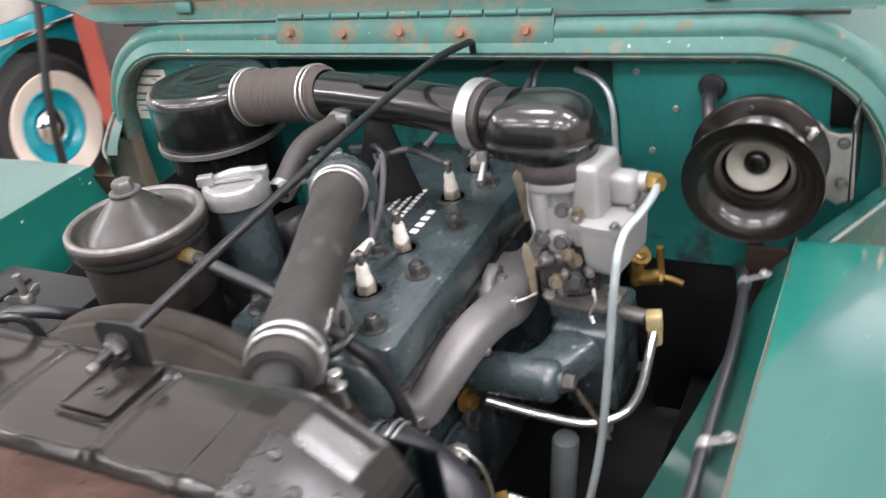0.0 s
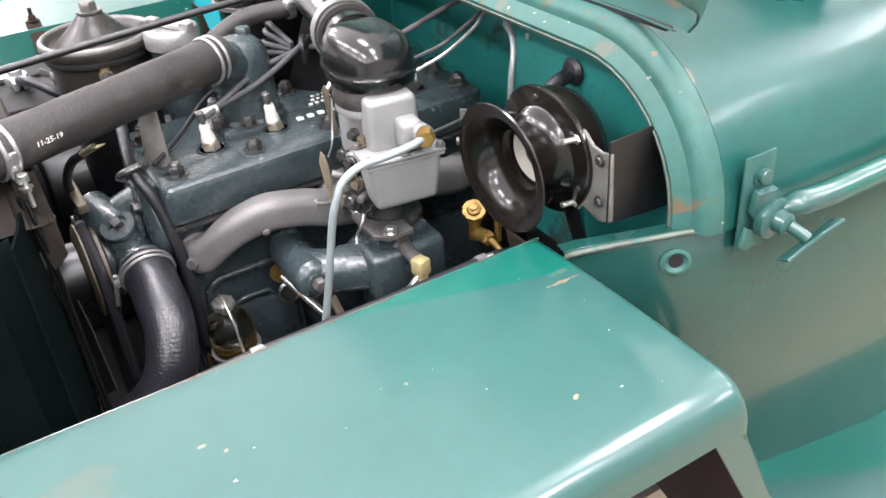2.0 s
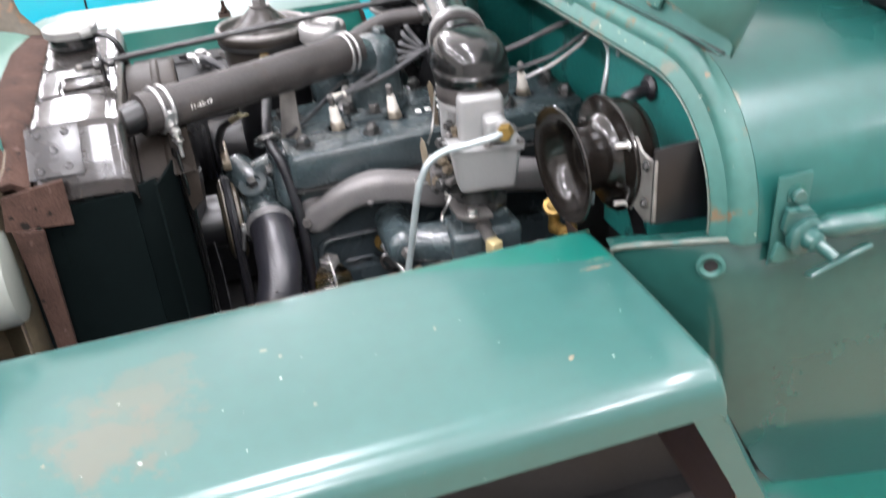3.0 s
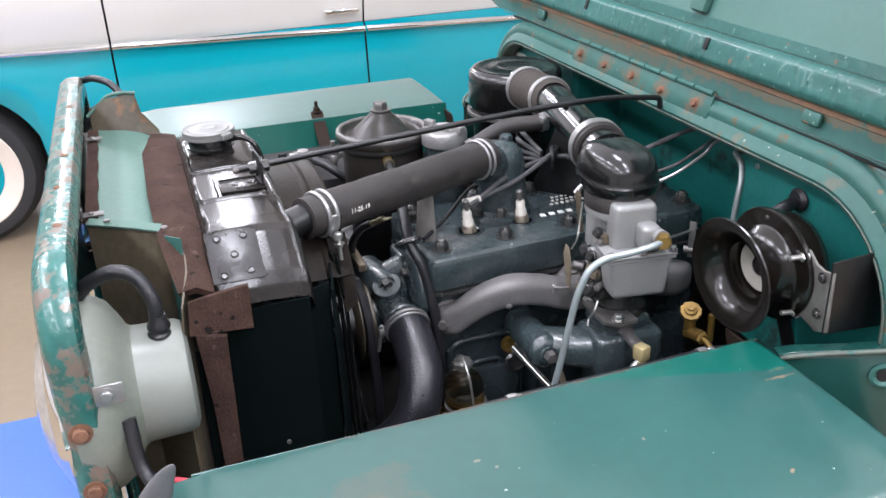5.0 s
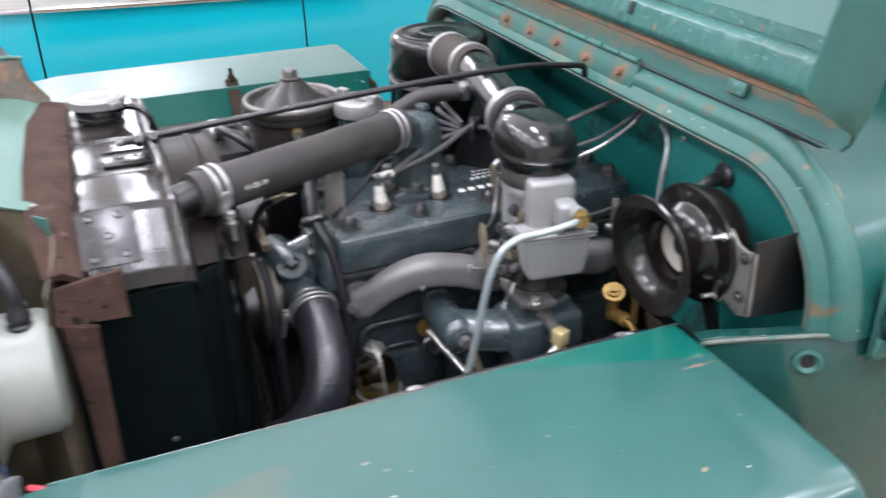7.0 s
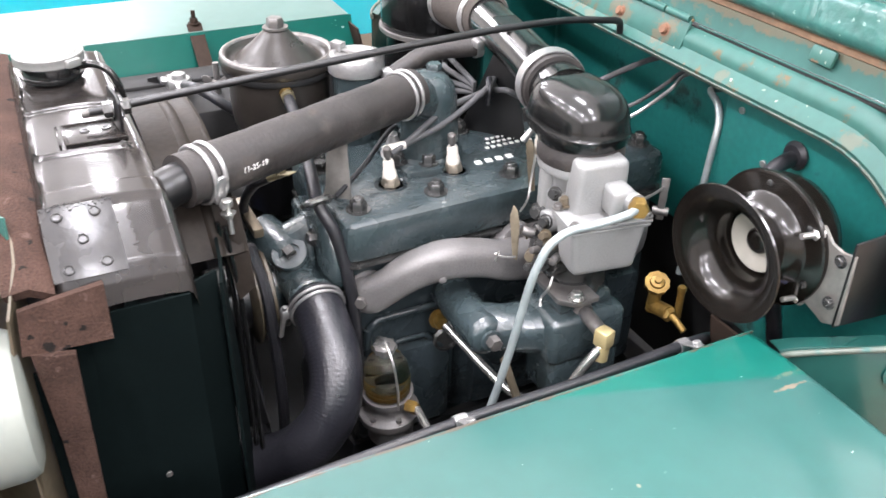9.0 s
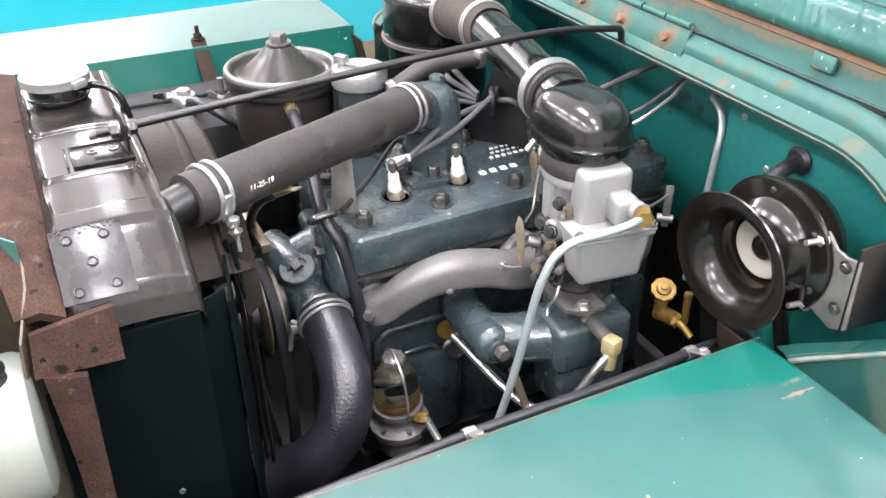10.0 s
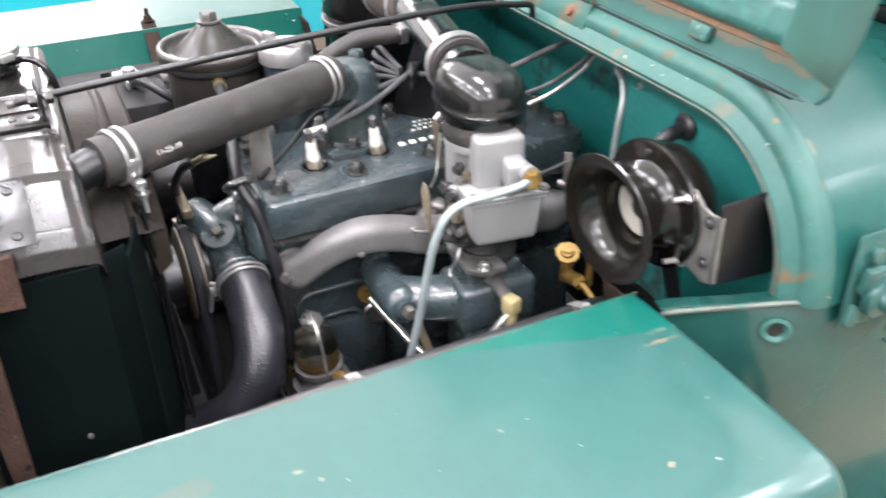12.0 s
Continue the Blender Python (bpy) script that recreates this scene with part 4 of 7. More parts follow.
# sheet ducts between grille and radiator
bm = bmesh.new()
loft(bm, [[(x0 + (x1 - x0) * k / 8, y, z + 0.0012 * math.sin(2.1 * k + 30 * y)) for k in range(9)] for y, z, x0, x1 in ((0.107, 1.034, -0.285, 0.128), (0.13, 1.033, -0.280, 0.140), (0.16, 1.031, -0.275, 0.158), (0.184, 1.026, -0.268, 0.172), (0.205, 1.016, -0.265, 0.186))])
thicken(bm, 0.002)
duct = part("duct_plate", bm, duct_paint, offroad, "pale green duct plate behind the grille")
bm = bmesh.new()
loft(bm, [[(0.130, 0.110, 1.033), (0.160, 0.16, 1.032), (0.194, 0.212, 1.030), (0.235, 0.215, 1.030)], [(0.134, 0.110, 0.99), (0.166, 0.16, 0.985), (0.206, 0.212, 0.985), (0.245, 0.212, 0.985)],
          [(0.136, 0.110, 0.93), (0.170, 0.158, 0.93), (0.212, 0.208, 0.93), (0.252, 0.209, 0.93)], [(0.136, 0.110, 0.5), (0.170, 0.155, 0.5), (0.214, 0.204, 0.5), (0.255, 0.205, 0.5)]])
loft(bm, [[(0.235, 0.214, 1.03), (0.275, 0.212, 1.02), (0.322, 0.200, 0.998)], [(0.25, 0.209, 0.94), (0.30, 0.205, 0.93), (0.336, 0.192, 0.92)], [(0.255, 0.204, 0.5), (0.31, 0.200, 0.5), (0.342, 0.186, 0.5)]])
loft(bm, [[(0.342, 0.190, 0.93), (0.290, 0.172, 0.93), (0.262, 0.150, 0.93), (0.255, 0.112, 0.93)], [(0.344, 0.186, 0.5), (0.290, 0.168, 0.5), (0.262, 0.148, 0.5), (0.255, 0.112, 0.5)]])
thicken(bm, 0.002)
part("side_plate", bm, rusty_plate, duct, "brown oil-stained side plate")
bm = bmesh.new()
loft(bm, [[(0.134, 0.108, 1.0375), (0.164, 0.158, 1.0365), (0.199, 0.210, 1.0335)], [(0.118, 0.112, 1.0385), (0.147, 0.164, 1.0375), (0.180, 0.216, 1.0345)]])
thicken(bm, 0.002)
part("flange", bm, duct_paint, duct)
for x, y, z in ((0.137, 0.132, 1.0385), (0.180, 0.196, 1.0358)):
    bm = bmesh.new()
    bolt(bm, (x, y, z), (0, 0, 1), r=0.004, h=0.002, washer=False, n=10)
    part("rivet", bm, steel_dull, duct)
bm = bmesh.new()
loft(bm, [[(-0.275 + 0.40 * k / 16, 0.1065, 1.0362) for k in range(17)], [(-0.275 + 0.40 * k / 16, 0.122 + 0.0012 * math.sin(1.9 * k), 1.0366) for k in range(17)]])
thicken(bm, 0.001)
part("stained_edge", bm, felt, duct, "brown stained edge of the duct")
bm = bmesh.new()
loft(bm, [[(0.205, 0.196, 1.036), (0.244, 0.212, 1.046)], [(0.222, 0.196, 0.90), (0.256, 0.206, 0.90)], [(0.226, 0.192, 0.6), (0.258, 0.202, 0.6)]])
thicken(bm, 0.002)
part("green_edge", bm, green_rusty, duct)
bm = bmesh.new()
loft(bm, [[(-0.31, 0.113, 1.062), (-0.295, 0.145, 1.080), (-0.29, 0.186, 1.084), (-0.288, 0.192, 1.052), (-0.288, 0.215, 1.020)],
          [(-0.29, 0.113, 1.035), (-0.282, 0.145, 1.045), (-0.28, 0.183, 1.052), (-0.28, 0.19, 1.035), (-0.28, 0.215, 1.015)],
          [(-0.27, 0.113, 1.0), (-0.27, 0.145, 1.008), (-0.27, 0.178, 1.018), (-0.27, 0.19, 1.022), (-0.27, 0.215, 1.012)]])
thicken(bm, 0.002)
part("corner_plate", bm, rusty_plate, duct, "dark oily corner plate")
bm = bmesh.new()
sweep(bm, [(-0.300, 0.108, 1.052), (-0.306, 0.125, 1.064), (-0.298, 0.145, 1.082), (-0.292, 0.168, 1.086), (-0.289, 0.188, 1.084)], 0.0030, n=8)
part("plate_lip", bm, duct_paint, duct, "pale bare edge of the corner plate")
bm = bmesh.new()
sweep(bm, [(-0.43, 0.106, 1.082), (-0.40, 0.125, 1.090), (-0.36, 0.150, 1.088), (-0.33, 0.165, 1.075)], 0.006, n=10)
part("loom", bm, rubber_dark, duct, "dark taped wiring loom")

felt_ob = thing("radiator_felt", (0.1, 0.22, 0.6), "strip of brown felt packing round the radiator", "felt strip")
bm = bmesh.new()
loft(bm, [[(-0.30, 0.188, 1.012), (-0.15, 0.183, 1.026), (0.05, 0.182, 1.032), (0.2, 0.186, 1.034), (0.30, 0.198, 1.006)],
          [(-0.29, 0.205, 1.016), (-0.15, 0.205, 1.034), (0.05, 0.204, 1.040), (0.2, 0.22, 1.042), (0.305, 0.218, 1.012)],
          [(-0.28, 0.238, 1.010), (-0.15, 0.24, 1.028), (0.05, 0.236, 1.03), (0.2, 0.238, 1.032), (0.305, 0.236, 1.002)]])
thicken(bm, 0.008)
part("top_strip", bm, felt, felt_ob)
bm = bmesh.new()
loft(bm, [[(0.316, 0.206, 1.000), (0.318, 0.238, 1.006), (0.316, 0.272, 1.009)], [(0.326, 0.202, 0.965), (0.324, 0.236, 0.962), (0.320, 0.271, 0.958)]])
loft(bm, [[(0.326, 0.208, 0.965), (0.332, 0.224, 0.963), (0.334, 0.240, 0.961)], [(0.334, 0.214, 0.88), (0.339, 0.226, 0.88), (0.340, 0.238, 0.88)],
          [(0.338, 0.216, 0.75), (0.342, 0.226, 0.75), (0.342, 0.235, 0.75)], [(0.338, 0.216, 0.55), (0.342, 0.224, 0.55), (0.342, 0.232, 0.55)]])
thicken(bm, 0.008)
part("side_strip", bm, felt, felt_ob)


def headlamp(x, label):
    lamp = thing("headlamp", (x, 0.1, 0.925), label, "headlamp", group="headlamps")
    m = basis((x, -0.018, 0.914), (0, 1, 0))
    bm = bmesh.new()
    lathe(bm, [(0.086, 0.092), (0.104, 0.098), (0.107, 0.115), (0.104, 0.128), (0.096, 0.140), (0.080, 0.150), (0.068, 0.156), (0.0638, 0.162)], m, 40)
    flange = part("bucket_flange", bm, lamp_dirty, lamp, "stained olive-grey lamp flange")
    bm = bmesh.new()
    lathe(bm, [(0.066, 0.154), (0.0642, 0.164), (0.0635, 0.205), (0.060, 0.213), (0.050, 0.217), (0, 0.218)], m, 40)
    body = part("bucket", bm, lamp_white, lamp, "pale grey enamel lamp bucket")
    bm = bmesh.new()
    lathe(bm, [(0.080, 0.10), (0.096, 0.098), (0.098, 0.086), (0.092, 0.078), (0.084, 0.076)], m, 40)
    part("rim", bm, chrome, lamp, "chrome lamp rim")
    bm = bmesh.new()
    lathe(bm, [(0.086, 0.078), (0.066, 0.066), (0.034, 0.058), (0, 0.056)], m, 40)
    part("lens", bm, lens_mat, lamp, "domed lamp glass")
    bm = bmesh.new()
    lathe(bm, [(0, 0), (0.0125, 0), (0.0125, 0.004), (0.0105, 0.006), (0.0105, 0.009), (0.0122, 0.011), (0.0122, 0.014), (0.0095, 0.019), (0.0085, 0.026), (0, 0.026)], basis((x + 0.010, 0.172, 0.973), (0, 0.05, 1)), 20)
    part("gland", bm, rubber_dark, lamp)
    bm = bmesh.new()
    sweep(bm, [(x + 0.010, 0.172, 0.992), (x + 0.008, 0.172, 1.014), (x - 0.004, 0.160, 1.038), (x - 0.012, 0.138, 1.046), (x - 0.016, 0.112, 1.036), (x - 0.018, 0.095, 1.020)], 0.0078, n=12)
    part("cable", bm, rubber_dark, lamp, "black rubber cable sleeve")
    if x > 0:
        bm = bmesh.new()
        box(bm, (0.412, 0.117, 0.968), (0.003, 0.030, 0.022), bevel=0.001)
        bolt(bm, (0.4135, 0.116, 0.968), (1, 0, 0), r=0.006, h=0.004, n=10)
        part("strap", bm, pale_tin, lamp, "shiny strap with screw")
        bm = bmesh.new()
        sweep(bm, [(0.405, 0.13, 0.93), (0.425, 0.135, 0.88), (0.455, 0.16, 0.86), (0.49, 0.2, 0.87)], 0.0072, n=12)
        part("loom", bm, rubber_dark, lamp, "black wiring loom")
        bm = bmesh.new()
        sweep(bm, [(0.44, 0.16, 0.872), (0.47, 0.18, 0.885), (0.50, 0.19, 0.89)], 0.003, n=8)
        part("wire", bm, pink_wire, lamp)
    return lamp


headlamp(0.315, "pale grey headlamp bucket behind the grille, cable on top")
headlamp(-0.315, "headlamp on the far end of the grille, chrome rim")

fin = thing("fender_marker", (0.5, 0.19, 0.905), "small dark grey pointed marker standing on the fender", "marker")
bm = bmesh.new()
sweep(bm, [(0.512, 0.140, 0.896), (0.514, 0.146, 0.910), (0.518, 0.153, 0.926), (0.522, 0.160, 0.940), (0.526, 0.168, 0.953)], lambda t: 0.0012 + 0.0165 * (1 - t) ** 0.62, n=20, flat=0.5, up=(1, 0, 0.3))
part("body", bm, marker_grey, fin)


# ---- radiator ----
rad = thing("radiator", (0.1, 0.29, 0.45), "black radiator with ribbed top tank and fan shroud", "radiator")
bm = bmesh.new()
box(bm, (0.075, 0.290, 0.70), (0.45, 0.075, 0.54), bevel=0.004)
part("core", bm, black_satin, rad)
bm = bmesh.new()
# top tank: stamped steps across
def tank_height(x, y):
    """Height of the stamped tank over its top: end slopes, two folded seams, a lapped near end, shallow dents."""
    h = float(np.interp(x, [-0.175, -0.170, -0.03, 0.10, 0.232, 0.246, 0.290, 0.300, 0.304], [0, 0.0185, 0.0190, 0.0195, 0.0195, 0.016, -0.010, -0.028, -0.042]))
    lap = 0.203 + 0.0005 * math.sin(95 * y)
    h += 0.0022 / (1 + math.exp(-(x - lap) / 0.0006)) * (1 if x < 0.25 else max(0.0, (0.29 - x) / 0.04))
    for xb, y0, y1 in ((0.012, 0.244, 0.334), (0.127, 0.242, 0.328)):
        mask = 1 / (1 + math.exp(-(y - y0) / 0.0012)) / (1 + math.exp((y - y1) / 0.0012))
        d = x - xb
        h += mask * (0.0024 * math.exp(-((d - 0.0062) / 0.0015) ** 2) + 0.0018 * math.exp(-((d + 0.0062) / 0.0015) ** 2))
        h += 0.0012 * mask * (1 if d > 0 else -1) * math.exp(-abs(d) / 0.05)
        for ye in (y0 + 0.001, y1 - 0.004):
            for off in (-0.0055, 0.0055):
                h += 0.0026 * math.exp(-(math.hypot(d - off, y - ye) / 0.0032) ** 2)
    # rolled seams along both long edges, uneven by hand work
    h += 0.0018 * math.exp(-((y - 0.2425 - 0.0006 * math.sin(70 * x)) / 0.0016) ** 2) * (1 + 0.2 * math.sin(110 * x))
    h += 0.0014 * math.exp(-((y - 0.3370) / 0.0014) ** 2) * (1 + 0.25 * math.sin(97 * x + 2))
    return h + 0.00026 * math.sin(47 * x + 31 * y) * math.sin(62 * y - 23 * x + 1)


rows = []
tank_ys = [0.2365 + 0.0013 * k for k in range(82)]
for i in range(311):
    x = -0.175 + 0.479 * i / 310
    h0 = tank_height(x, 0.290)
    row = [(x, 0.236, 0.955), (x, 0.234, 1.006 + min(h0, 0.02))]
    for y in tank_ys:
        crown = float(np.interp(y, [0.236, 0.240, 0.246, 0.262, 0.285, 0.305, 0.325, 0.339, 0.342], [1.0135, 1.0185, 1.0198, 1.0208, 1.0215, 1.0212, 1.0200, 1.0170, 1.0145]))
        row.append((x, y, crown + tank_height(x, y)))
    rows.append(row + [(x, 0.345, 1.0 + h0), (x, 0.345, 0.955)])
loft(bm, rows)
tank = part("top_tank", bm, tank_black, rad, "glossy black dented top tank", smooth=50.0)
bm = bmesh.new()
PATCH = frame3((0.2695, 0.2655, 1.0262), (0.056, 0.0, -0.036), (0, 1, 0))
box(bm, None, (0.070, 0.058, 0.0014), m=PATCH, bevel=0.0006)
patch = part("patch_plate", bm, tank_dull, tank, "dull grey plate with five rivets")
for u, v in ((-0.024, -0.016), (-0.024, 0.014), (0.0, 0.0), (0.026, -0.016), (0.024, 0.014)):
    bm = bmesh.new()
    lathe(bm, [(0.0048, 0.0), (0.0044, 0.0012), (0.0034, 0.0017), (0.0028, 0.0009), (0, 0.0008)], PATCH @ Matrix.Translation((u, v, 0.0012)), 16)
    part("rivet", bm, tank_dull, patch)
bm = bmesh.new()
rng = random.Random(12)
for k in range(34):
    u, v, r = -0.033 + rng.uniform(-0.003, 0.004), -0.028 + 0.056 * k / 33, rng.uniform(0.0006, 0.0013)
    lathe(bm, [(r, 0), (0.9 * r, 0.3 * r), (0.5 * r, 0.6 * r), (0, 0.7 * r)], PATCH @ Matrix.Translation((u, v, 0.0011)), 8)
part("solder_seam", bm, tank_dull, patch, "lumpy soldered seam")
bm = bmesh.new()
box(bm, (0.091, 0.302, 1.0412), (0.048, 0.056, 0.0035), bevel=0.0012)
for dx, dy, sx_, sy_ in ((0, -0.0285, 0.050, 0.0028), (0, -0.0345, 0.048, 0.0024), (-0.024, 0, 0.0022, 0.054), (0.024, 0, 0.0022, 0.054)):
    box(bm, (0.091 + dx, 0.302 + dy, 1.0430), (sx_, sy_, 0.0028), bevel=0.001)
part("label_plate", bm, tank_black, tank, "embossed plate with two holes")
for y in (0.293, 0.313):
    bm = bmesh.new()
    lathe(bm, [(0.0052, 0.0), (0.0048, 0.0012), (0.0030, 0.0012), (0.0026, 0.0002), (0, 0.0002)], basis((0.086, y, 1.0429), (0, 0, 1)), 16)
    part("hole_ring", bm, tank_dull, tank)
bm = bmesh.new()
lathe(bm, [(0, 0), (0.031, 0), (0.031, 0.016), (0.03, 0.018), (0, 0.018)], basis((-0.083, 0.28, 1.042), (0, 0, 1)), 32)
part("filler_neck", bm, black_gloss, rad)
bm = bmesh.new()
prof = [(0.0, 0.0), (0.0355, 0.0), (0.0372, 0.0015), (0.0375, 0.004), (0.0370, 0.0075), (0.0378, 0.0090), (0.0376, 0.0112), (0.0362, 0.0122), (0.0345, 0.0118), (0.0315, 0.0103), (0.0300, 0.0106), (0.0285, 0.0122),
        (0.0270, 0.0120), (0.0130, 0.0124), (0.0115, 0.0136), (0.0090, 0.0140), (0.0060, 0.0128), (0, 0.0126)]
lathe(bm, prof, basis((-0.083, 0.28, 1.060), (0, 0.0, 1)), 56)
cap = part("radiator_cap", bm, cap_tin, rad, "grey pressed steel radiator cap")
for a_ in (0.6, 0.6 + math.pi):
    bm = bmesh.new()
    box(bm, None, (0.010, 0.018, 0.009), m=frame3((-0.083 + 0.0375 * math.cos(a_), 0.28 + 0.0375 * math.sin(a_), 1.0655), (math.cos(a_), math.sin(a_), 0), (-math.sin(a_), math.cos(a_), 0)), bevel=0.002)
    part("ear", bm, cap_tin, cap)
bm = bmesh.new()
lathe(bm, [(0.031, 0), (0.0335, 0.0006), (0.0340, 0.002), (0.0335, 0.0034), (0.031, 0.004)], basis((-0.083, 0.28, 1.0445), (0, 0, 1)), 40)
part("neck_bead", bm, black_gloss, rad)
bm = bmesh.new()
sweep(bm, [(-0.066, 0.306, 1.056), (-0.056, 0.322, 1.060), (-0.046, 0.336, 1.054), (-0.042, 0.344, 1.036), (-0.043, 0.348, 1.0), (-0.046, 0.349, 0.955)], 0.0042, n=12)
part("overflow_tube", bm, black_gloss, rad)
# side frame and shroud
bm = bmesh.new()
plate(bm, [(0.206, -0.5), (0.206, -0.03), (0.236, -0.03), (0.236, -0.004), (0.284, -0.004), (0.287, 0.012), (0.297, 0.014), (0.301, 0.002), (0.312, 0.004), (0.368, 0.018), (0.368, -0.5)],
      frame3((0.331, 0, 0.964), (-0.12, 1, 0), (0, 0, 1)), 0.003, bevel=0.001)
side_panel = part("side_frame", bm, black_panel, rad, "flat black side panel with a notched top")
bm = bmesh.new()
loft(bm, [[(0.300, 0.240, 0.972), (0.306, 0.338, 0.976)], [(0.306, 0.240, 0.5), (0.306, 0.338, 0.5)]])
thicken(bm, 0.003)
part("tank_side", bm, black_panel, rad)
for y, z in ((0.292, 0.80), (0.34, 0.62), (0.358, 0.73)):
    bm = bmesh.new()
    bolt(bm, (0.3165 - (y - 0.236) * 0.12 + 0.017, y, z), (1, 0.1, 0), r=0.003, h=0.002, washer=False, n=8)
    part("screw", bm, steel_dull, side_panel)
bm = bmesh.new()
rows = []
for i in range(49):
    a = radians(158 - 114 * i / 48)
    rows.append([(0.030 + (0.257 + dr) * math.cos(a), y, 0.768 + (0.257 + dr) * math.sin(a)) for dr, y in ((0.0, 0.346), (0.0, 0.378), (0.0022, 0.3805), (0.0028, 0.384), (0.0022, 0.3875), (0.0, 0.390), (0.0, 0.404), (0.003, 0.408), (0.0015, 0.411))])
loft(bm, rows)
thicken(bm, 0.0025)
shroud = part("fan_shroud", bm, shroud_brown, rad, "brown-black round fan shroud with rolled seam")
bm = bmesh.new()
arc = [(0.030 + 0.255 * math.cos(radians(158 - 114 * i / 24)), 0.768 + 0.255 * math.sin(radians(158 - 114 * i / 24))) for i in range(25)]
plate(bm, [(x, z) for x, z in arc] + [(0.214, 0.80), (-0.20, 0.80)], frame3((0, 0.349, 0), (1, 0, 0), (0, 0, 1)), 0.003)
part("shroud_face", bm, black_dusty, rad)
bm = bmesh.new()
loft(bm, [[(0.186, 0.386, 0.992), (0.190, 0.410, 0.996)], [(0.205, 0.390, 0.945), (0.214, 0.412, 0.950)], [(0.224, 0.396, 0.898), (0.226, 0.412, 0.912)]])
thicken(bm, 0.003)
part("edge_strip", bm, shroud_brown, shroud, "brown-grey edge strip of the shroud")
bm = bmesh.new()
loft(bm, [[(0.309, 0.366, 0.980), (0.262, 0.376, 0.972), (0.200, 0.386, 0.962)], [(0.309, 0.367, 0.80), (0.262, 0.378, 0.80), (0.212, 0.392, 0.80)], [(0.309, 0.367, 0.5), (0.262, 0.378, 0.5), (0.216, 0.392, 0.5)]])
thicken(bm, 0.003)
part("cover_plate", bm, black_panel, shroud)
for off in (0.0, 0.011):
    bm = bmesh.new()
    sweep(bm, [(0.196 + off, 0.388 + off * 0.4, 0.975), (0.208 + off, 0.394 + off * 0.4, 0.88), (0.215 + off, 0.396 + off * 0.4, 0.72), (0.218 + off, 0.396 + off * 0.4, 0.5)], 0.0028, n=8)
    part("rolled_edge", bm, black_gloss, shroud)
fan_blades = thing("fan", (0.075, 0.405, 0.80), "four-bladed dark engine fan behind the radiator", "fan")
for i in range(4):
    bm = bmesh.new()
    a = math.pi / 2 * i + 0.8
    c, s = math.cos(a), math.sin(a)
    plate(bm, [(0.03, -0.018), (0.08, -0.030), (0.150, -0.028), (0.155, 0.028), (0.08, 0.026), (0.03, 0.018)],
          frame3((0.075, 0.405, 0.80), (c, 0, s), (-s * 0.9, 0.42, c * 0.9)), 0.002)
    part("blade", bm, black_satin, fan_blades)
bm = bmesh.new()
cyl(bm, (0.075, 0.39, 0.80), (0.075, 0.43, 0.80), 0.04)
part("hub", bm, black_satin, fan_blades)
bm = bmesh.new()
lathe(bm, [(0, 0), (0.05, 0), (0.06, 0.004), (0.06, 0.006), (0.048, 0.013), (0.06, 0.020), (0.06, 0.024), (0.05, 0.027), (0, 0.027)], basis((0.075, 0.432, 0.80), (0, 1, 0)), 36)
part("pulley", bm, rusty_plate, fan_blades, "brown oily belt pulley")
bm = bmesh.new()
sweep(bm, [(0.075, 0.445, 0.862), (0.135, 0.445, 0.82), (0.155, 0.445, 0.68), (0.12, 0.445, 0.56), (0.04, 0.445, 0.55), (0.0, 0.445, 0.7), (0.02, 0.445, 0.83), (0.075, 0.445, 0.862)], 0.007, n=8)
part("belt", bm, rubber_dark, fan_blades, "black fan belt")

# stay rod from firewall to radiator
rod = thing("stay_rod", (0.085, 0.6, 1.06), "thin black stay rod from radiator to cowl", "stay rod")
bm = bmesh.new()
sweep(bm, [(0.083, 0.300, 1.060), (0.085, 0.50, 1.074), (0.09, 0.70, 1.087), (0.093, 0.83, 1.090), (0.0955, 0.90, 1.0835), (0.0955, 0.914, 1.0815), (0.0950, 0.9205, 1.0780), (0.0945, 0.9222, 1.072), (0.0942, 0.9228, 1.0645)], 0.0043, n=12)
part("rod", bm, black_satin, rod)
bm = bmesh.new()
plate(bm, [(-0.02, -0.024), (0.02, -0.024), (0.024, 0.012), (0.016, 0.018), (-0.014, 0.019), (-0.02, 0.012)], frame3((0.085, 0.326, 1.062), (1, 0.1, 0), (0, 0, 1)), 0.003, bevel=0.001)
part("bracket", bm, black_satin, rod)
bolts("nut", rod, bolt_dark, [((0.083, 0.323, 1.060), (0, -1, 0)), ((0.083, 0.330, 1.061), (0, 1, 0))], r=0.0082, h=0.008)
bm = bmesh.new()
lathe(bm, [(0.0044 if k % 2 else 0.0039, 0.0011 * k) for k in range(21)] + [(0, 0.0225)], basis((0.0824, 0.3150, 1.0595), (-0.005, -1, -0.06)), 14)
part("threaded_tip", bm, steel_dull, rod, "threaded end of the rod")

# ---- engine ----
engine = thing("engine", (0.06, 0.75, 0.5), "dark blue-grey painted four-cylinder engine", "engine")


def ex(x, y):
    """The engine stands turned a little in the bay."""
    return x - (y - 0.54) * 0.03


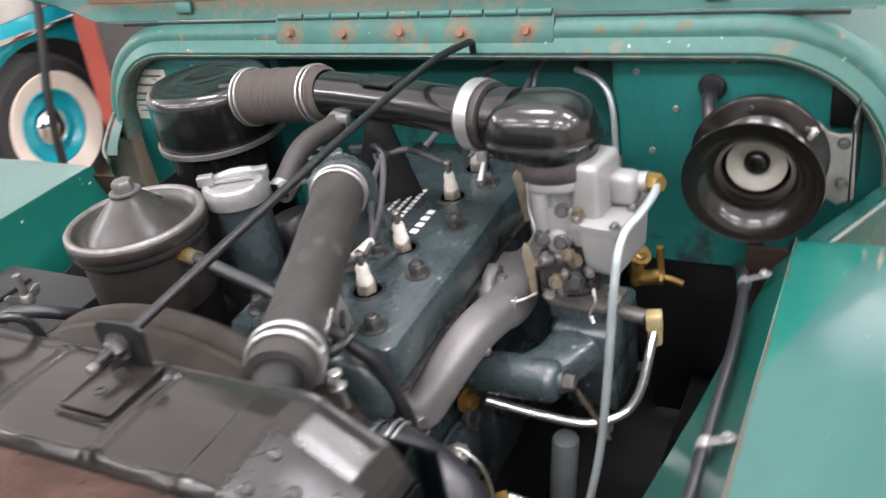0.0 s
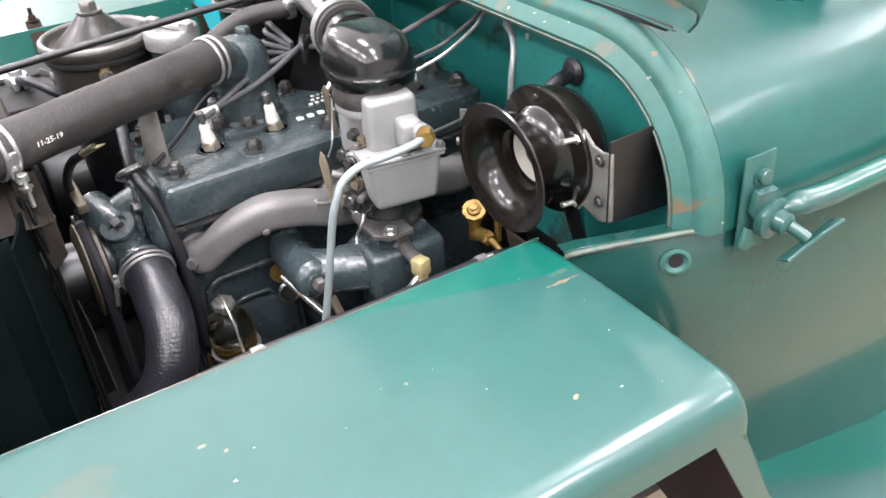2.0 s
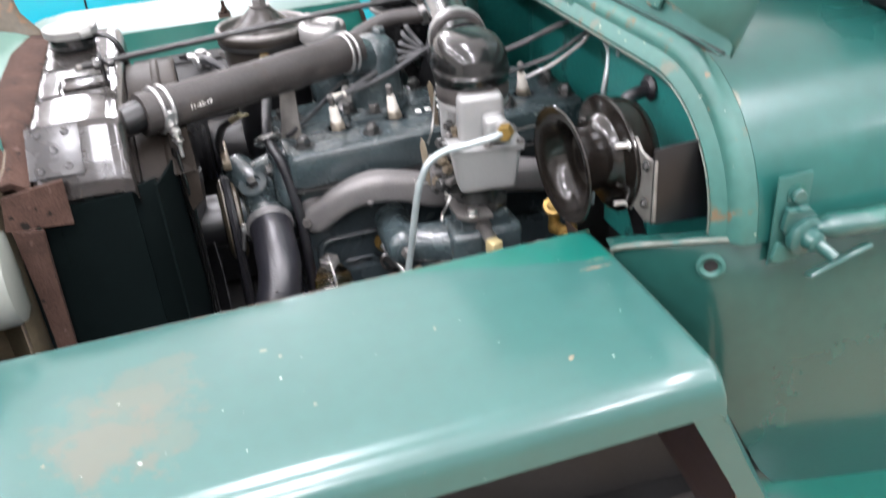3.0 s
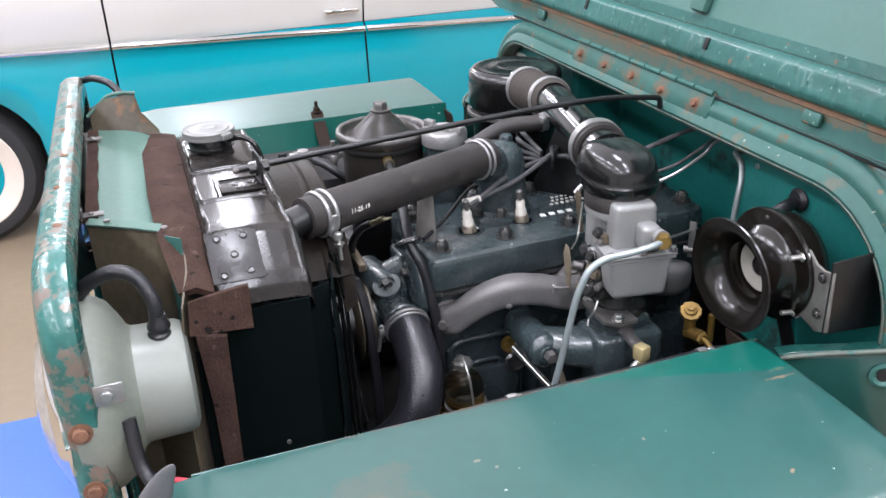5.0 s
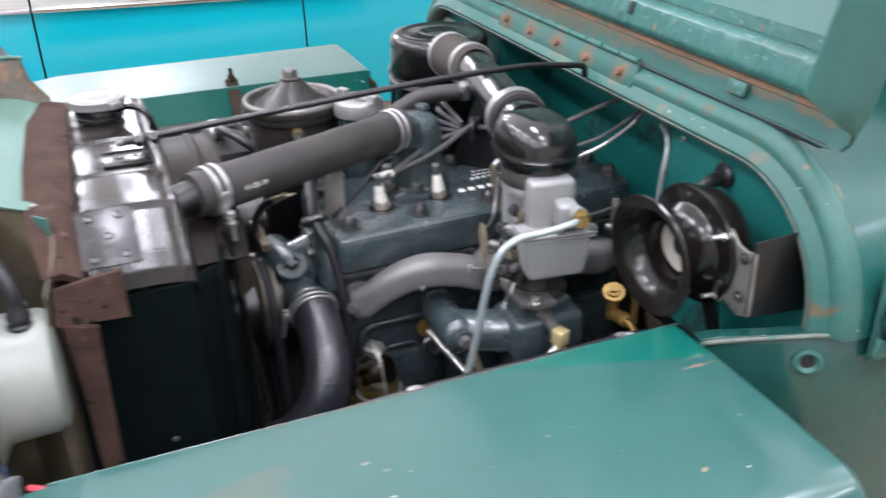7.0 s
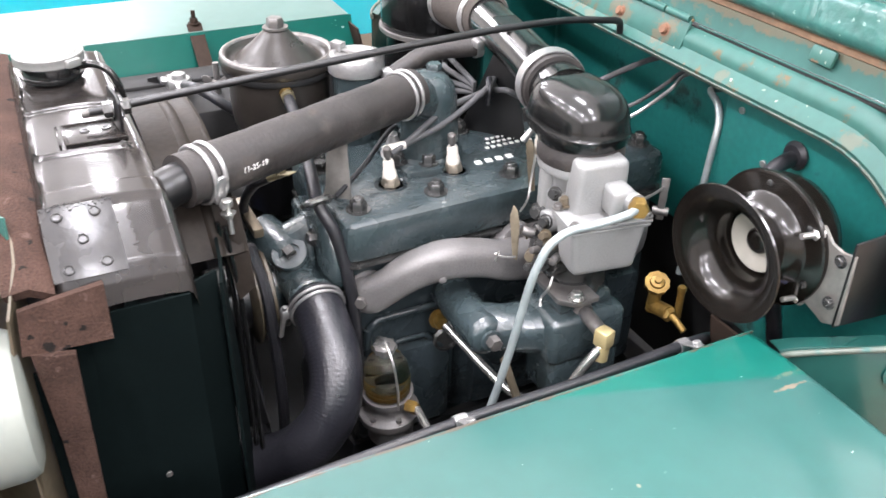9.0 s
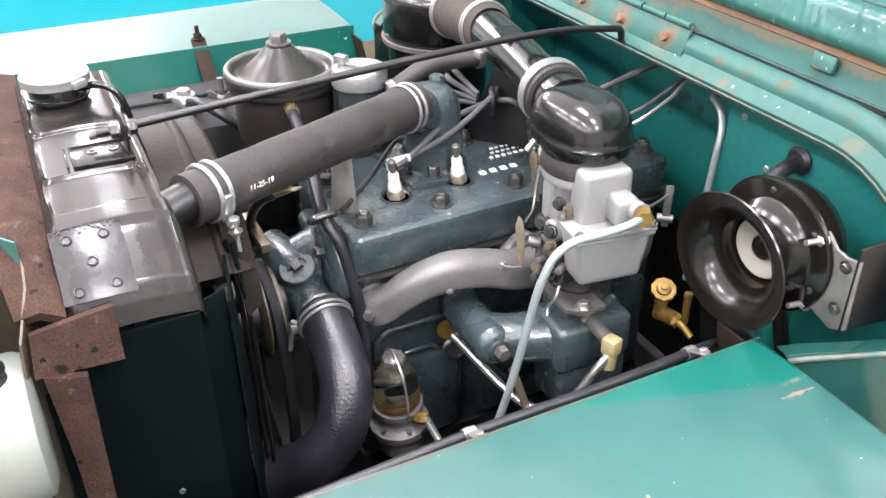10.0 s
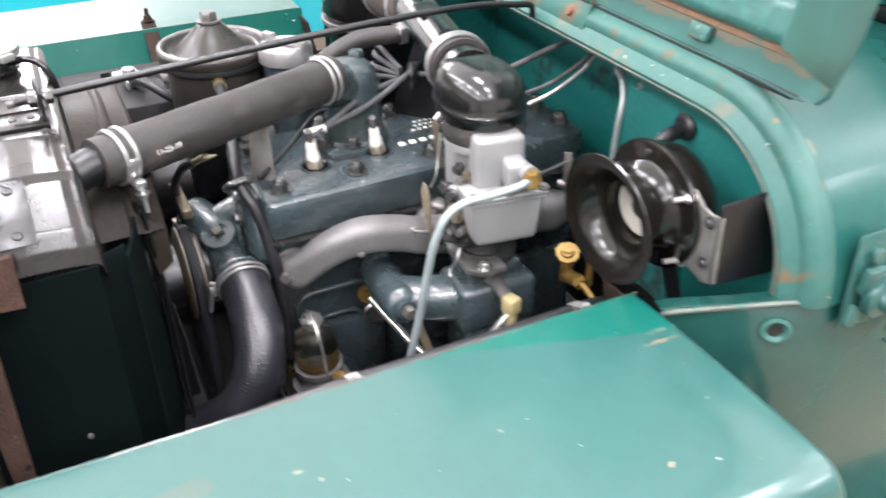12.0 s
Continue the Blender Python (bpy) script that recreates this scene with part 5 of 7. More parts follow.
bm = bmesh.new()
poly = [(ex(-0.035, 0.53), 0.53), (ex(0.16, 0.53), 0.53), (ex(0.166, 0.541), 0.541), (ex(0.166, 0.972), 0.972), (ex(0.155, 0.982), 0.982), (ex(-0.035, 0.982), 0.982)]
plate(bm, poly, Matrix.Translation((0, 0, 0.866)), 0.050, bevel=0.009)
head = part("cylinder_head", bm, engine_paint, engine, "dark blue-grey cylinder head")
bm = bmesh.new()
plate(bm, [(x * 1.0 + (0.003 if x > 0.05 else -0.003), y) for x, y in poly], Matrix.Translation((0, 0, 0.8625)), 0.0035)
part("head_gasket", bm, bolt_dark, engine)
bm = bmesh.new()
poly = [(ex(-0.05, 0.535), 0.535), (ex(0.150, 0.535), 0.535), (ex(0.150, 0.98), 0.98), (ex(-0.05, 0.98), 0.98)]
plate(bm, poly, Matrix.Translation((0, 0, 0.58)), 0.283, bevel=0.006)
block = part("engine_block", bm, engine_oily, engine, "dark engine block")
bm = bmesh.new()
box(bm, (0.15, 0.60, 0.66), (0.03, 0.13, 0.13), bevel=0.008)
box(bm, (0.146, 0.83, 0.67), (0.03, 0.26, 0.15), bevel=0.008)
part("side_cover", bm, engine_oily, block)
bm = bmesh.new()
box(bm, (0.05, 0.75, 0.50), (0.22, 0.45, 0.18), bevel=0.02)
part("oil_pan", bm, black_satin, engine)
for x, y in ((0.130, 0.559), (0.127, 0.658), (0.122, 0.762), (0.118, 0.868), (0.113, 0.962), (0.045, 0.962), (-0.01, 0.559), (-0.015, 0.658), (-0.018, 0.762), (-0.02, 0.868)):
    bm = bmesh.new()
    bolt(bm, (x, y, 0.9155), (0, 0, 1), r=0.0100, h=0.011)
    lathe(bm, [(0.0070, 0), (0.0068, 0.004), (0.0055, 0.0055), (0, 0.006)], basis((x, y, 0.9265), (0, 0, 1)), 14)
    part("head_bolt", bm, bolt_dark, head, "oily hexagon head bolt")


def spark_plug(x, y):
    bm = bmesh.new()
    m = basis((x, y, 0.913), (0.08, -0.12, 1))
    lathe(bm, [(0, 0.0), (0.0112, 0.0), (0.0112, 0.009), (0.0095, 0.011), (0, 0.011)], m, 6)
    lathe(bm, [(0.0098, 0.010), (0.0098, 0.014), (0.0088, 0.0155), (0, 0.0155)], m, 20)
    plug = part("spark_plug", bm, plug_steel, head, "spark plug with white porcelain")
    bm = bmesh.new()
    lathe(bm, [(0.0205, 0), (0.0195, 0.0022), (0.0165, 0.0024), (0.0150, 0.0008), (0, 0.0008)], basis((x, y, 0.9152), (0, 0, 1)), 32)
    part("plug_seat", bm, engine_oily, plug, "oily dark plug seat")
    bm = bmesh.new()
    lathe(bm, [(0.0085, 0.012), (0.0085, 0.022), (0.007, 0.024), (0.0068, 0.036), (0.005, 0.039), (0, 0.039)], m, 18)
    part("porcelain", bm, porcelain, plug)
    bm = bmesh.new()
    lathe(bm, [(0.0032, 0.038), (0.0032, 0.043), (0.0052, 0.044), (0.0052, 0.054), (0.003, 0.056), (0, 0.056)], m, 12)
    part("terminal", bm, steel_dull, plug)
    return m @ Vector((0, 0, 0.048))


p1 = spark_plug(0.088, 0.617)
p2 = spark_plug(0.084, 0.703)
p3 = spark_plug(0.086, 0.828)
p4 = spark_plug(0.086, 0.906)

# painted words stay plain marks
for k, (xx, y0, n_, w_, h_) in enumerate(((0.079, 0.740, 4, 0.0115, 0.0095), (0.046, 0.771, 8, 0.0070, 0.0055), (0.034, 0.779, 8, 0.0062, 0.0042), (0.022, 0.784, 8, 0.0062, 0.0042))):
    for q_ in range(n_):
        bm = bmesh.new()
        yy = y0 + q_ * w_ * 1.32
        box(bm, None, (h_, w_ * 0.75, 0.0014), m=frame3((xx - (yy - 0.74) * 0.03, yy, 0.9165), (1, -0.1, 0), (0.1, 1, 0)), bevel=0.0004)
        part("painted_mark", bm, white_paint, head)

# thermostat housing
bm = bmesh.new()
lathe(bm, [(0, 0), (0.047, 0), (0.047, 0.008), (0.042, 0.012), (0.040, 0.05), (0.0385, 0.08), (0.034, 0.097), (0.024, 0.107), (0.012, 0.110), (0, 0.111)], basis((0.030, 0.690, 0.915), (0, 0, 1)), 32)
cyl(bm, (0.034, 0.690, 0.990), (0.062, 0.640, 1.014), 0.030, 0.0255, n=28)
bolt(bm, (0.020, 0.705, 1.024), (0, 0, 1), r=0.010, h=0.008, washer=False)
part("thermostat_housing", bm, engine_paint, engine, "dark thermostat elbow")
bm = bmesh.new()
plate(bm, [(-0.05, -0.04), (0.055, -0.035), (0.06, 0.01), (0.03, 0.05), (-0.04, 0.045)], Matrix.Translation((0.028, 0.675, 0.9155)), 0.008, bevel=0.002)
part("housing_flange", bm, engine_paint, engine)
bolts("housing_bolt", engine, bolt_dark, [((0.05, 0.642, 0.924), (0, 0, 1)), ((0.068, 0.676, 0.924), (0, 0, 1))], r=0.009, h=0.010)

bm = bmesh.new()
lathe(bm, [(0.017, 0), (0.017, 0.003), (0.0135, 0.006), (0.0105, 0.016), (0.0070, 0.026), (0.0055, 0.028), (0.0055, 0.033), (0, 0.034)], basis((0.027, 0.648, 0.9235), (0.25, -0.15, 1)), 20)
part("sender_cap", bm, pale_tin, engine, "pale cone-shaped sender cap")
# upper hose
hose = thing("upper_radiator_hose", (0.12, 0.5, 1.02), "straight grey-black rubber radiator hose with wire clamps", "hose")
a, b_ = Vector((0.052, 0.662, 1.014)), Vector((0.1890, 0.3600, 1.0212))
bm = bmesh.new()
sweep(bm, [a, a.lerp(b_, 0.5) + Vector((0, 0, -0.001)), b_], lambda t: 0.0265 + 0.0003 * math.sin(t * 23) + 0.0002 * math.sin(t * 57 + 1), n=32, steps=24)
part("hose", bm, rubber, hose)
bm = bmesh.new()
sweep(bm, [a.lerp(b_, 0.9), b_, b_ + (b_ - a) * 0.10 + Vector((0, 0, -0.005))], 0.0195, n=28)
part("tank_neck", bm, black_satin, hose)
bm = bmesh.new()
wire_clamp(bm, a.lerp(b_, 0.055), b_ - a, 0.0265)
part("wire_clamp", bm, pale_tin, hose)
bm = bmesh.new()
c = a.lerp(b_, 0.920)
wire_clamp(bm, c, b_ - a, 0.0265, gap=0.012, wire=0.0026)
part("wire_clamp", bm, pale_tin, hose, "bright zinc double-wire clamp")
nax = (b_ - a).normalized()
side = Vector((0.86, 0.2, -0.20)).normalized()
side = (side - nax * side.dot(nax)).normalized()
bm = bmesh.new()
plate(bm, [(-0.006, -0.014), (0.005, -0.015), (0.008, -0.004), (0.0075, 0.007), (0.004, 0.016), (-0.004, 0.016), (-0.0075, 0.006)], frame3(c + side * 0.0285 + Vector((0, 0, -0.004)), nax, nax.cross(side) * (1 if nax.cross(side).z > 0 else -1)), 0.0045, bevel=0.0015)
box(bm, None, (0.008, 0.012, 0.007), m=frame3(c + side * 0.032 + Vector((0, 0, -0.016)), side, nax), bevel=0.002)
part("clamp_saddle", bm, pale_tin, hose, "zinc clamp saddle")
bm = bmesh.new()
foot = c + side * 0.034 + Vector((0, 0, -0.017))
cyl(bm, foot + Vector((0, 0, 0.006)), foot + Vector((0.003, 0.001, -0.028)), 0.0024, n=12)
bolt(bm, foot + Vector((0, 0, -0.006)), (0.08, 0, -1), r=0.0050, h=0.005)
bolt(bm, foot + Vector((0, 0, 0.004)), (0, 0, 1), r=0.0055, h=0.004, washer=False, n=12)
part("clamp_screw", bm, steel, hose, "bright clamp screw and nut")
nax = (a - b_).normalized()
sd = Vector((0.80, 0.30, -0.05)).normalized()
code = bpy.data.curves.new("date_code", "FONT")
code.body, code.size, code.extrude, code.align_x = "11-25-19", 0.0085, 0.0002, "CENTER"
code.materials.append(white_paint)
q = a.lerp(b_, 0.79)
up_ = (sd - nax * sd.dot(nax)).normalized()
code_ob = new("date_code", code)
code_ob.matrix_world = frame3(q + up_ * 0.0268, nax, up_.cross(nax))
code_ob.parent = hose
code_ob.matrix_parent_inverse = Matrix.Translation(-Vector(hose.location))

# lower hose
low = thing("lower_radiator_hose", (0.24, 0.47, 0.75), "thick curved black rubber lower radiator hose", "hose")
bm = bmesh.new()
sweep(bm, [(0.156, 0.491, 0.829), (0.194, 0.491, 0.815), (0.232, 0.488, 0.784), (0.250, 0.474, 0.742), (0.244, 0.445, 0.700), (0.218, 0.405, 0.668), (0.19, 0.34, 0.65)], lambda t: 0.0295 + 0.00008 * math.sin(t * 420) + 0.0004 * math.sin(t * 31), n=28, steps=40)
part("hose", bm, hose_rubber, low)
bm = bmesh.new()
ax = Vector((0.05, 0.0, -0.016))
wire_clamp(bm, (0.168, 0.491, 0.826), ax, 0.0295, gap=0.007, wire=0.002)
box(bm, (0.160, 0.458, 0.822), (0.012, 0.014, 0.012), bevel=0.003)
cyl(bm, (0.162, 0.456, 0.832), (0.157, 0.450, 0.790), 0.003, n=10)
part("wire_clamp", bm, pale_tin, low)

# water pump with inlet
bm = bmesh.new()
cyl(bm, (0.06, 0.455, 0.80), (0.06, 0.54, 0.80), 0.045, 0.06, n=28)
lathe(bm, [(0, 0), (0.040, 0), (0.046, 0.003), (0.052, 0.008), (0.054, 0.012), (0.054, 0.022), (0, 0.022)], basis((0.104, 0.511, 0.856), (0.05, 1, 0)), 44)
cyl(bm, (0.070, 0.468, 0.850), (0.076, 0.515, 0.850), 0.024, 0.040, n=36, round_=0.004)
cyl(bm, (0.042, 0.462, 0.866), (0.092, 0.488, 0.848), 0.0250, 0.0260, n=32, round_=0.005)
sweep(bm, [(0.1005, 0.4855, 0.854), (0.102, 0.487, 0.840), (0.112, 0.489, 0.829), (0.135, 0.490, 0.826), (0.162, 0.490, 0.826)], lambda t: 0.0225 + 0.003 * t, n=32)
lathe(bm, [(0.0265, 0), (0.0285, 0.002), (0.0285, 0.006), (0.0265, 0.008)], basis((0.150, 0.4905, 0.8265), (1, 0, 0)), 32)
box(bm, (0.120, 0.512, 0.804), (0.026, 0.024, 0.024), bevel=0.005)
box(bm, (0.07, 0.530, 0.838), (0.14, 0.030, 0.085), bevel=0.010, seg=3)
pump_body = part("water_pump", bm, engine_paint, engine, "dark blue-grey water pump casting")
bm = bmesh.new()
lathe(bm, [(0, 0), (0.0215, 0), (0.0222, 0.002), (0.0215, 0.006), (0.0205, 0.007), (0.0125, 0.007), (0.0115, 0.003), (0, 0.003)], basis((0.1040, 0.4830, 0.8595), (0.42, -0.28, 0.86)), 32)
part("drain_plug", bm, engine_paint, pump_body)
bm = bmesh.new()
lathe(bm, [(0.0085, 0), (0.0085, 0.009), (0.0075, 0.0105), (0, 0.0105)], basis((0.1050, 0.4825, 0.8625), (0.42, -0.28, 0.86)), 4)
part("square_plug", bm, bolt_dark, pump_body)
bolts("pump_bolt", pump_body, bolt_dark, [((0.112, 0.509, 0.882), (0.2, -1, 0.2)), ((0.060, 0.466, 0.822), (0.3, -0.8, 0.3)), ((0.150, 0.462, 0.808), (0.3, -0.8, 0.3)), ((0.124, 0.498, 0.800), (0.2, -1, 0.1))], r=0.007, h=0.006)
for c_, s_ in (((0.040, 0.447, 0.830), (0.085, 0.010, 0.020)), ((0.045, 0.449, 0.806), (0.080, 0.010, 0.008)), ((0.050, 0.452, 0.890), (0.085, 0.012, 0.012))):
    bm = bmesh.new()
    box(bm, c_, s_, bevel=0.002)
    part("pump_strap", bm, bronze_bar, engine, "brown-gold flat strap")

# valve cover pressings, pipe union and dark low fittings on the block side
bm = bmesh.new()
def ring_path(x, y0, y1, z0, z1, r):
    pts = []
    for cy, cz, a0 in ((y1 - r, z1 - r, 0), (y0 + r, z1 - r, 90), (y0 + r, z0 + r, 180), (y1 - r, z0 + r, 270)):
        for k in range(5):
            a_ = radians(a0 + 22.5 * k)
            pts.append((x, cy + r * math.cos(a_), cz + r * math.sin(a_)))
    return pts + [pts[0]]


sweep(bm, ring_path(0.1545, 0.556, 0.668, 0.630, 0.775, 0.022), 0.0052, n=10, steps=2, caps=False)
sweep(bm, ring_path(0.156, 0.585, 0.640, 0.665, 0.735, 0.014), 0.0036, n=10, steps=2, caps=False)
part("cover_rim", bm, engine_oily, engine, "pressed rim of the dark side cover")
bm = bmesh.new()
bolt(bm, (0.162, 0.650, 0.757), (1, -0.3, 0.1), r=0.010, h=0.012)
part("pipe_union", bm, brass, engine, "dull brass pipe union")
bm = bmesh.new()
lathe(bm, [(0, 0), (0.016, 0), (0.016, 0.006), (0.012, 0.008), (0.0115, 0.004), (0, 0.004)], basis((0.160, 0.657, 0.724), (1, -0.2, 0.2)), 24)
part("core_plug", bm, bolt_dark, engine)
bm = bmesh.new()
lathe(bm, [(0, 0), (0.030, 0), (0.031, 0.004), (0.031, 0.010), (0.026, 0.014), (0, 0.014)], basis((0.160, 0.745, 0.690), (1, -0.1, 0.1)), 28)
lathe(bm, [(0, 0), (0.022, 0), (0.022, 0.012), (0.016, 0.016), (0, 0.016)], basis((0.165, 0.81, 0.70), (1, -0.1, 0.1)), 24)
part("round_cover", bm, engine_oily, engine, "round dark cover low on the block")

# ---- manifolds ----
bm = bmesh.new()
cast_sweep(bm, [((0.146, 0.554, 0.818), 0.018, 0.022), ((0.162, 0.560, 0.820), 0.0185, 0.0215), ((0.174, 0.572, 0.833), 0.0185, 0.0195), ((0.184, 0.590, 0.850), 0.019, 0.0195), ((0.192, 0.611, 0.862), 0.0195, 0.020),
                ((0.198, 0.640, 0.868), 0.020, 0.0205), ((0.199, 0.680, 0.860), 0.0205, 0.0205), ((0.197, 0.718, 0.846), 0.022, 0.022), ((0.190, 0.760, 0.840), 0.025, 0.026), ((0.186, 0.80, 0.842), 0.024, 0.025)])
cyl(bm, (0.134, 0.557, 0.818), (0.152, 0.557, 0.818), 0.030, 0.028, n=28, round_=0.004)
box(bm, (0.166, 0.765, 0.838), (0.055, 0.085, 0.055), bevel=0.016, seg=3)
plate(bm, [(-0.030, -0.016), (0.030, -0.016), (0.026, 0.012), (0.012, 0.024), (-0.004, 0.020), (-0.022, 0.006)], frame3((0.160, 0.742, 0.852), (0, 1, 0), (0, 0, 1)), 0.016, bevel=0.004)
lathe(bm, [(0.0125, 0.0), (0.0125, 0.004), (0.0095, 0.0045), (0.0095, 0.001), (0, 0.001)], basis((0.176, 0.741, 0.863), (1, -0.15, 0.1)), 24)
cast_sweep(bm, [((0.188, 0.79, 0.842), 0.022, 0.023), ((0.200, 0.84, 0.845), 0.022, 0.023), ((0.186, 0.9, 0.825), 0.022, 0.023), ((0.15, 0.94, 0.808), 0.022, 0.023)])
lathe(bm, [(0.0055, 0), (0.005, 0.002), (0.003, 0.0035), (0, 0.0038)], basis((0.2125, 0.626, 0.853), (1, -0.3, 0.0)), 14)
manifold = part("exhaust_manifold", bm, iron, engine, "brown-grey cast iron exhaust manifold")
bolts("manifold_bolt", manifold, steel_dull, [((0.168, 0.546, 0.819), (0.8, -0.6, 0.1)), ((0.178, 0.741, 0.863), (1, -0.15, 0.1))], r=0.008, h=0.009)
bm = bmesh.new()
sweep(bm, [(0.148, 0.668, 0.790), (0.185, 0.660, 0.796), (0.225, 0.656, 0.801), (0.268, 0.655, 0.804)], 0.0240, n=28, steps=8)
lathe(bm, [(0.0240, 0.0), (0.0225, 0.006), (0.018, 0.0105), (0.0125, 0.012), (0.0125, 0.016), (0, 0.016)], basis((0.267, 0.655, 0.804), (1, -0.02, 0.05)), 28)
cast_sweep(bm, [((0.240, 0.654, 0.803), 0.022, 0.023), ((0.262, 0.680, 0.803), 0.027, 0.024), ((0.272, 0.712, 0.801), 0.031, 0.027), ((0.278, 0.74, 0.800), 0.034, 0.030)], power=2.6)
box(bm, (0.282, 0.760, 0.800), (0.072, 0.100, 0.062), bevel=0.010, seg=3)
box(bm, (0.285, 0.762, 0.745), (0.062, 0.088, 0.06), bevel=0.006)
box(bm, (0.272, 0.762, 0.838), (0.062, 0.070, 0.020), bevel=0.006)
intake = part("intake_manifold", bm, engine_paint, engine, "dark blue-grey intake manifold")
bm = bmesh.new()
bolt(bm, (0.283, 0.6545, 0.8055), (1, -0.02, 0.05), r=0.0085, h=0.011, washer=False)
part("intake_plug", bm, steel_dull, intake)
bm = bmesh.new()
plate(bm, [(-0.006, 0.0), (0.006, 0.0), (0.005, 0.060), (0.011, 0.070), (0.0, 0.082), (-0.011, 0.070), (-0.005, 0.060)], frame3((0.290, 0.664, 0.785), (0.5, -0.8, 0), (0.2, 0.35, -0.85)), 0.003, bevel=0.0008)
part("heat_lever", bm, bronze_bar, intake, "brown steel heat control lever")
bm = bmesh.new()
bolt(bm, (0.308, 0.688, 0.722), (0.8, -0.5, 0.2), r=0.008, h=0.008)
part("lever_pivot", bm, steel_dull, intake)

# ---- carburettor ----
carb = thing("carburetor", (0.255, 0.765, 0.86), "grey cast alloy carburetor with float bowl", "carburetor")
bm = bmesh.new()
lathe(bm, [(0.0, 0.0), (0.045, 0.0), (0.046, 0.004), (0.044, 0.014), (0.038, 0.02), (0.037, 0.026), (0, 0.026)][::-1], basis((0.252, 0.768, 0.988), (0, 0, 1)), 32)
lathe(bm, [(0, 0), (0.034, 0), (0.034, 0.006), (0.029, 0.01), (0.030, 0.045), (0.034, 0.052), (0.035, 0.075), (0, 0.075)], basis((0.252, 0.768, 0.915), (0, 0, 1)), 28)
for k in range(5):
    a_ = radians(-150 + 36 * k)
    box(bm, None, (0.006, 0.005, 0.060), m=frame3((0.252 + 0.0315 * math.cos(a_), 0.768 + 0.0315 * math.sin(a_), 0.956), (math.cos(a_), math.sin(a_), 0), (-math.sin(a_), math.cos(a_), 0)), bevel=0.0015)
throat = part("throat", bm, alu, carb, "ribbed alloy throat")
bm = bmesh.new()
lathe(bm, [(0.0, 0), (0.046, 0), (0.047, 0.003), (0.047, 0.012), (0.043, 0.022), (0.0, 0.022)], basis((0.252, 0.768, 0.998), (0, 0, 1)), 32)
part("rubber_collar", bm, rubber, carb, "grey rubber collar")
fx = Matrix.Rotation(radians(-8), 4, "Z")
fx2 = fx.copy()
bm = bmesh.new()
fx2.translation = (0.295, 0.762, 0.984)
t = bmesh.new()
box(t, None, (0.032, 0.060, 0.064), m=fx2, bevel=0.0075, seg=4)
for v in t.verts:
    if v.co.z > 0.99:
        v.co.y = 0.762 + (v.co.y - 0.762) * 0.94
merge(bm, t)
fx2.translation = (0.322, 0.770, 0.978)
box(bm, None, (0.030, 0.026, 0.034), m=fx2, bevel=0.007, seg=3)
bowl_cover = part("bowl_cover", bm, alu, carb, "alloy bowl cover")
bm = bmesh.new()
fx2.translation = (0.312, 0.760, 0.957)
box(bm, None, (0.052, 0.092, 0.004), m=fx2, bevel=0.0012)
fx2.translation = (0.312, 0.760, 0.9523)
box(bm, None, (0.050, 0.090, 0.004), m=fx2, bevel=0.0012)
fx2.translation = (0.312, 0.760, 0.926)
t = bmesh.new()
box(t, None, (0.046, 0.086, 0.060), m=fx2, bevel=0.009, seg=4)
for v in t.verts:
    if v.co.z < 0.918:
        v.co.x = 0.312 + (v.co.x - 0.312) * 0.88
        v.co.y = 0.760 + (v.co.y - 0.760) * 0.86
merge(bm, t)
part("float_bowl", bm, alu, carb, "alloy float bowl")
bolts("cover_screw", carb, steel_dull, [(fx2.to_3x3() @ Vector((dx, dy, 0)) + Vector((0.312, 0.760, 0.9605)), (0, 0, 1))
                                        for dx, dy in ((0.021, -0.041), (-0.021, -0.041), (0.021, 0.041), (-0.021, 0.041), (0.022, 0.0))], r=0.0042, h=0.004, n=10)
bm = bmesh.new()
cyl(bm, (0.310, 0.778, 0.978), (0.346, 0.776, 0.982), 0.011, n=16)
part("inlet_boss", bm, alu, carb)
bm = bmesh.new()
bolt(bm, (0.347, 0.776, 0.982), (0.8, -0.45, 0.1), r=0.0105, h=0.015, washer=False)
part("inlet_nut", bm, brass, carb, "brass fuel inlet nut")
bm = bmesh.new()
lathe(bm, [(0, 0), (0.04, 0), (0.04, 0.007), (0.028, 0.010), (0.026, 0.022), (0.032, 0.027), (0.032, 0.032), (0, 0.032)], basis((0.262, 0.765, 0.848), (0, 0, 1)), 24)
box(bm, (0.262, 0.735, 0.895), (0.05, 0.035, 0.05), bevel=0.01, seg=3)
part("throttle_body", bm, bolt_dark, carb, "oily dark throttle body with screws")
bm = bmesh.new()
plate(bm, [(-0.042, -0.012), (-0.030, -0.024), (0.030, -0.026), (0.044, -0.012), (0.044, 0.020), (-0.042, 0.020)], Matrix.Translation((0.276, 0.746, 0.8500)), 0.007, bevel=0.0015)
part("base_flange", bm, steel_dull, carb, "grey steel base flange")
bolts("flange_nut", carb, steel, [((0.244, 0.733, 0.857), (0, 0, 1)), ((0.312, 0.740, 0.857), (0, 0, 1))], r=0.0065, h=0.007)
fwd = (0.35, -0.9, 0.25)
bolts("jet_screw", carb, bolt_dark, [((0.268, 0.730, 0.967), fwd, 0.0055), ((0.246, 0.725, 0.935), fwd, 0.007), ((0.267, 0.722, 0.934), fwd, 0.006), ((0.281, 0.712, 0.894), fwd, 0.0075),
                                      ((0.268, 0.706, 0.882), fwd, 0.005)], h=0.007, n=12)
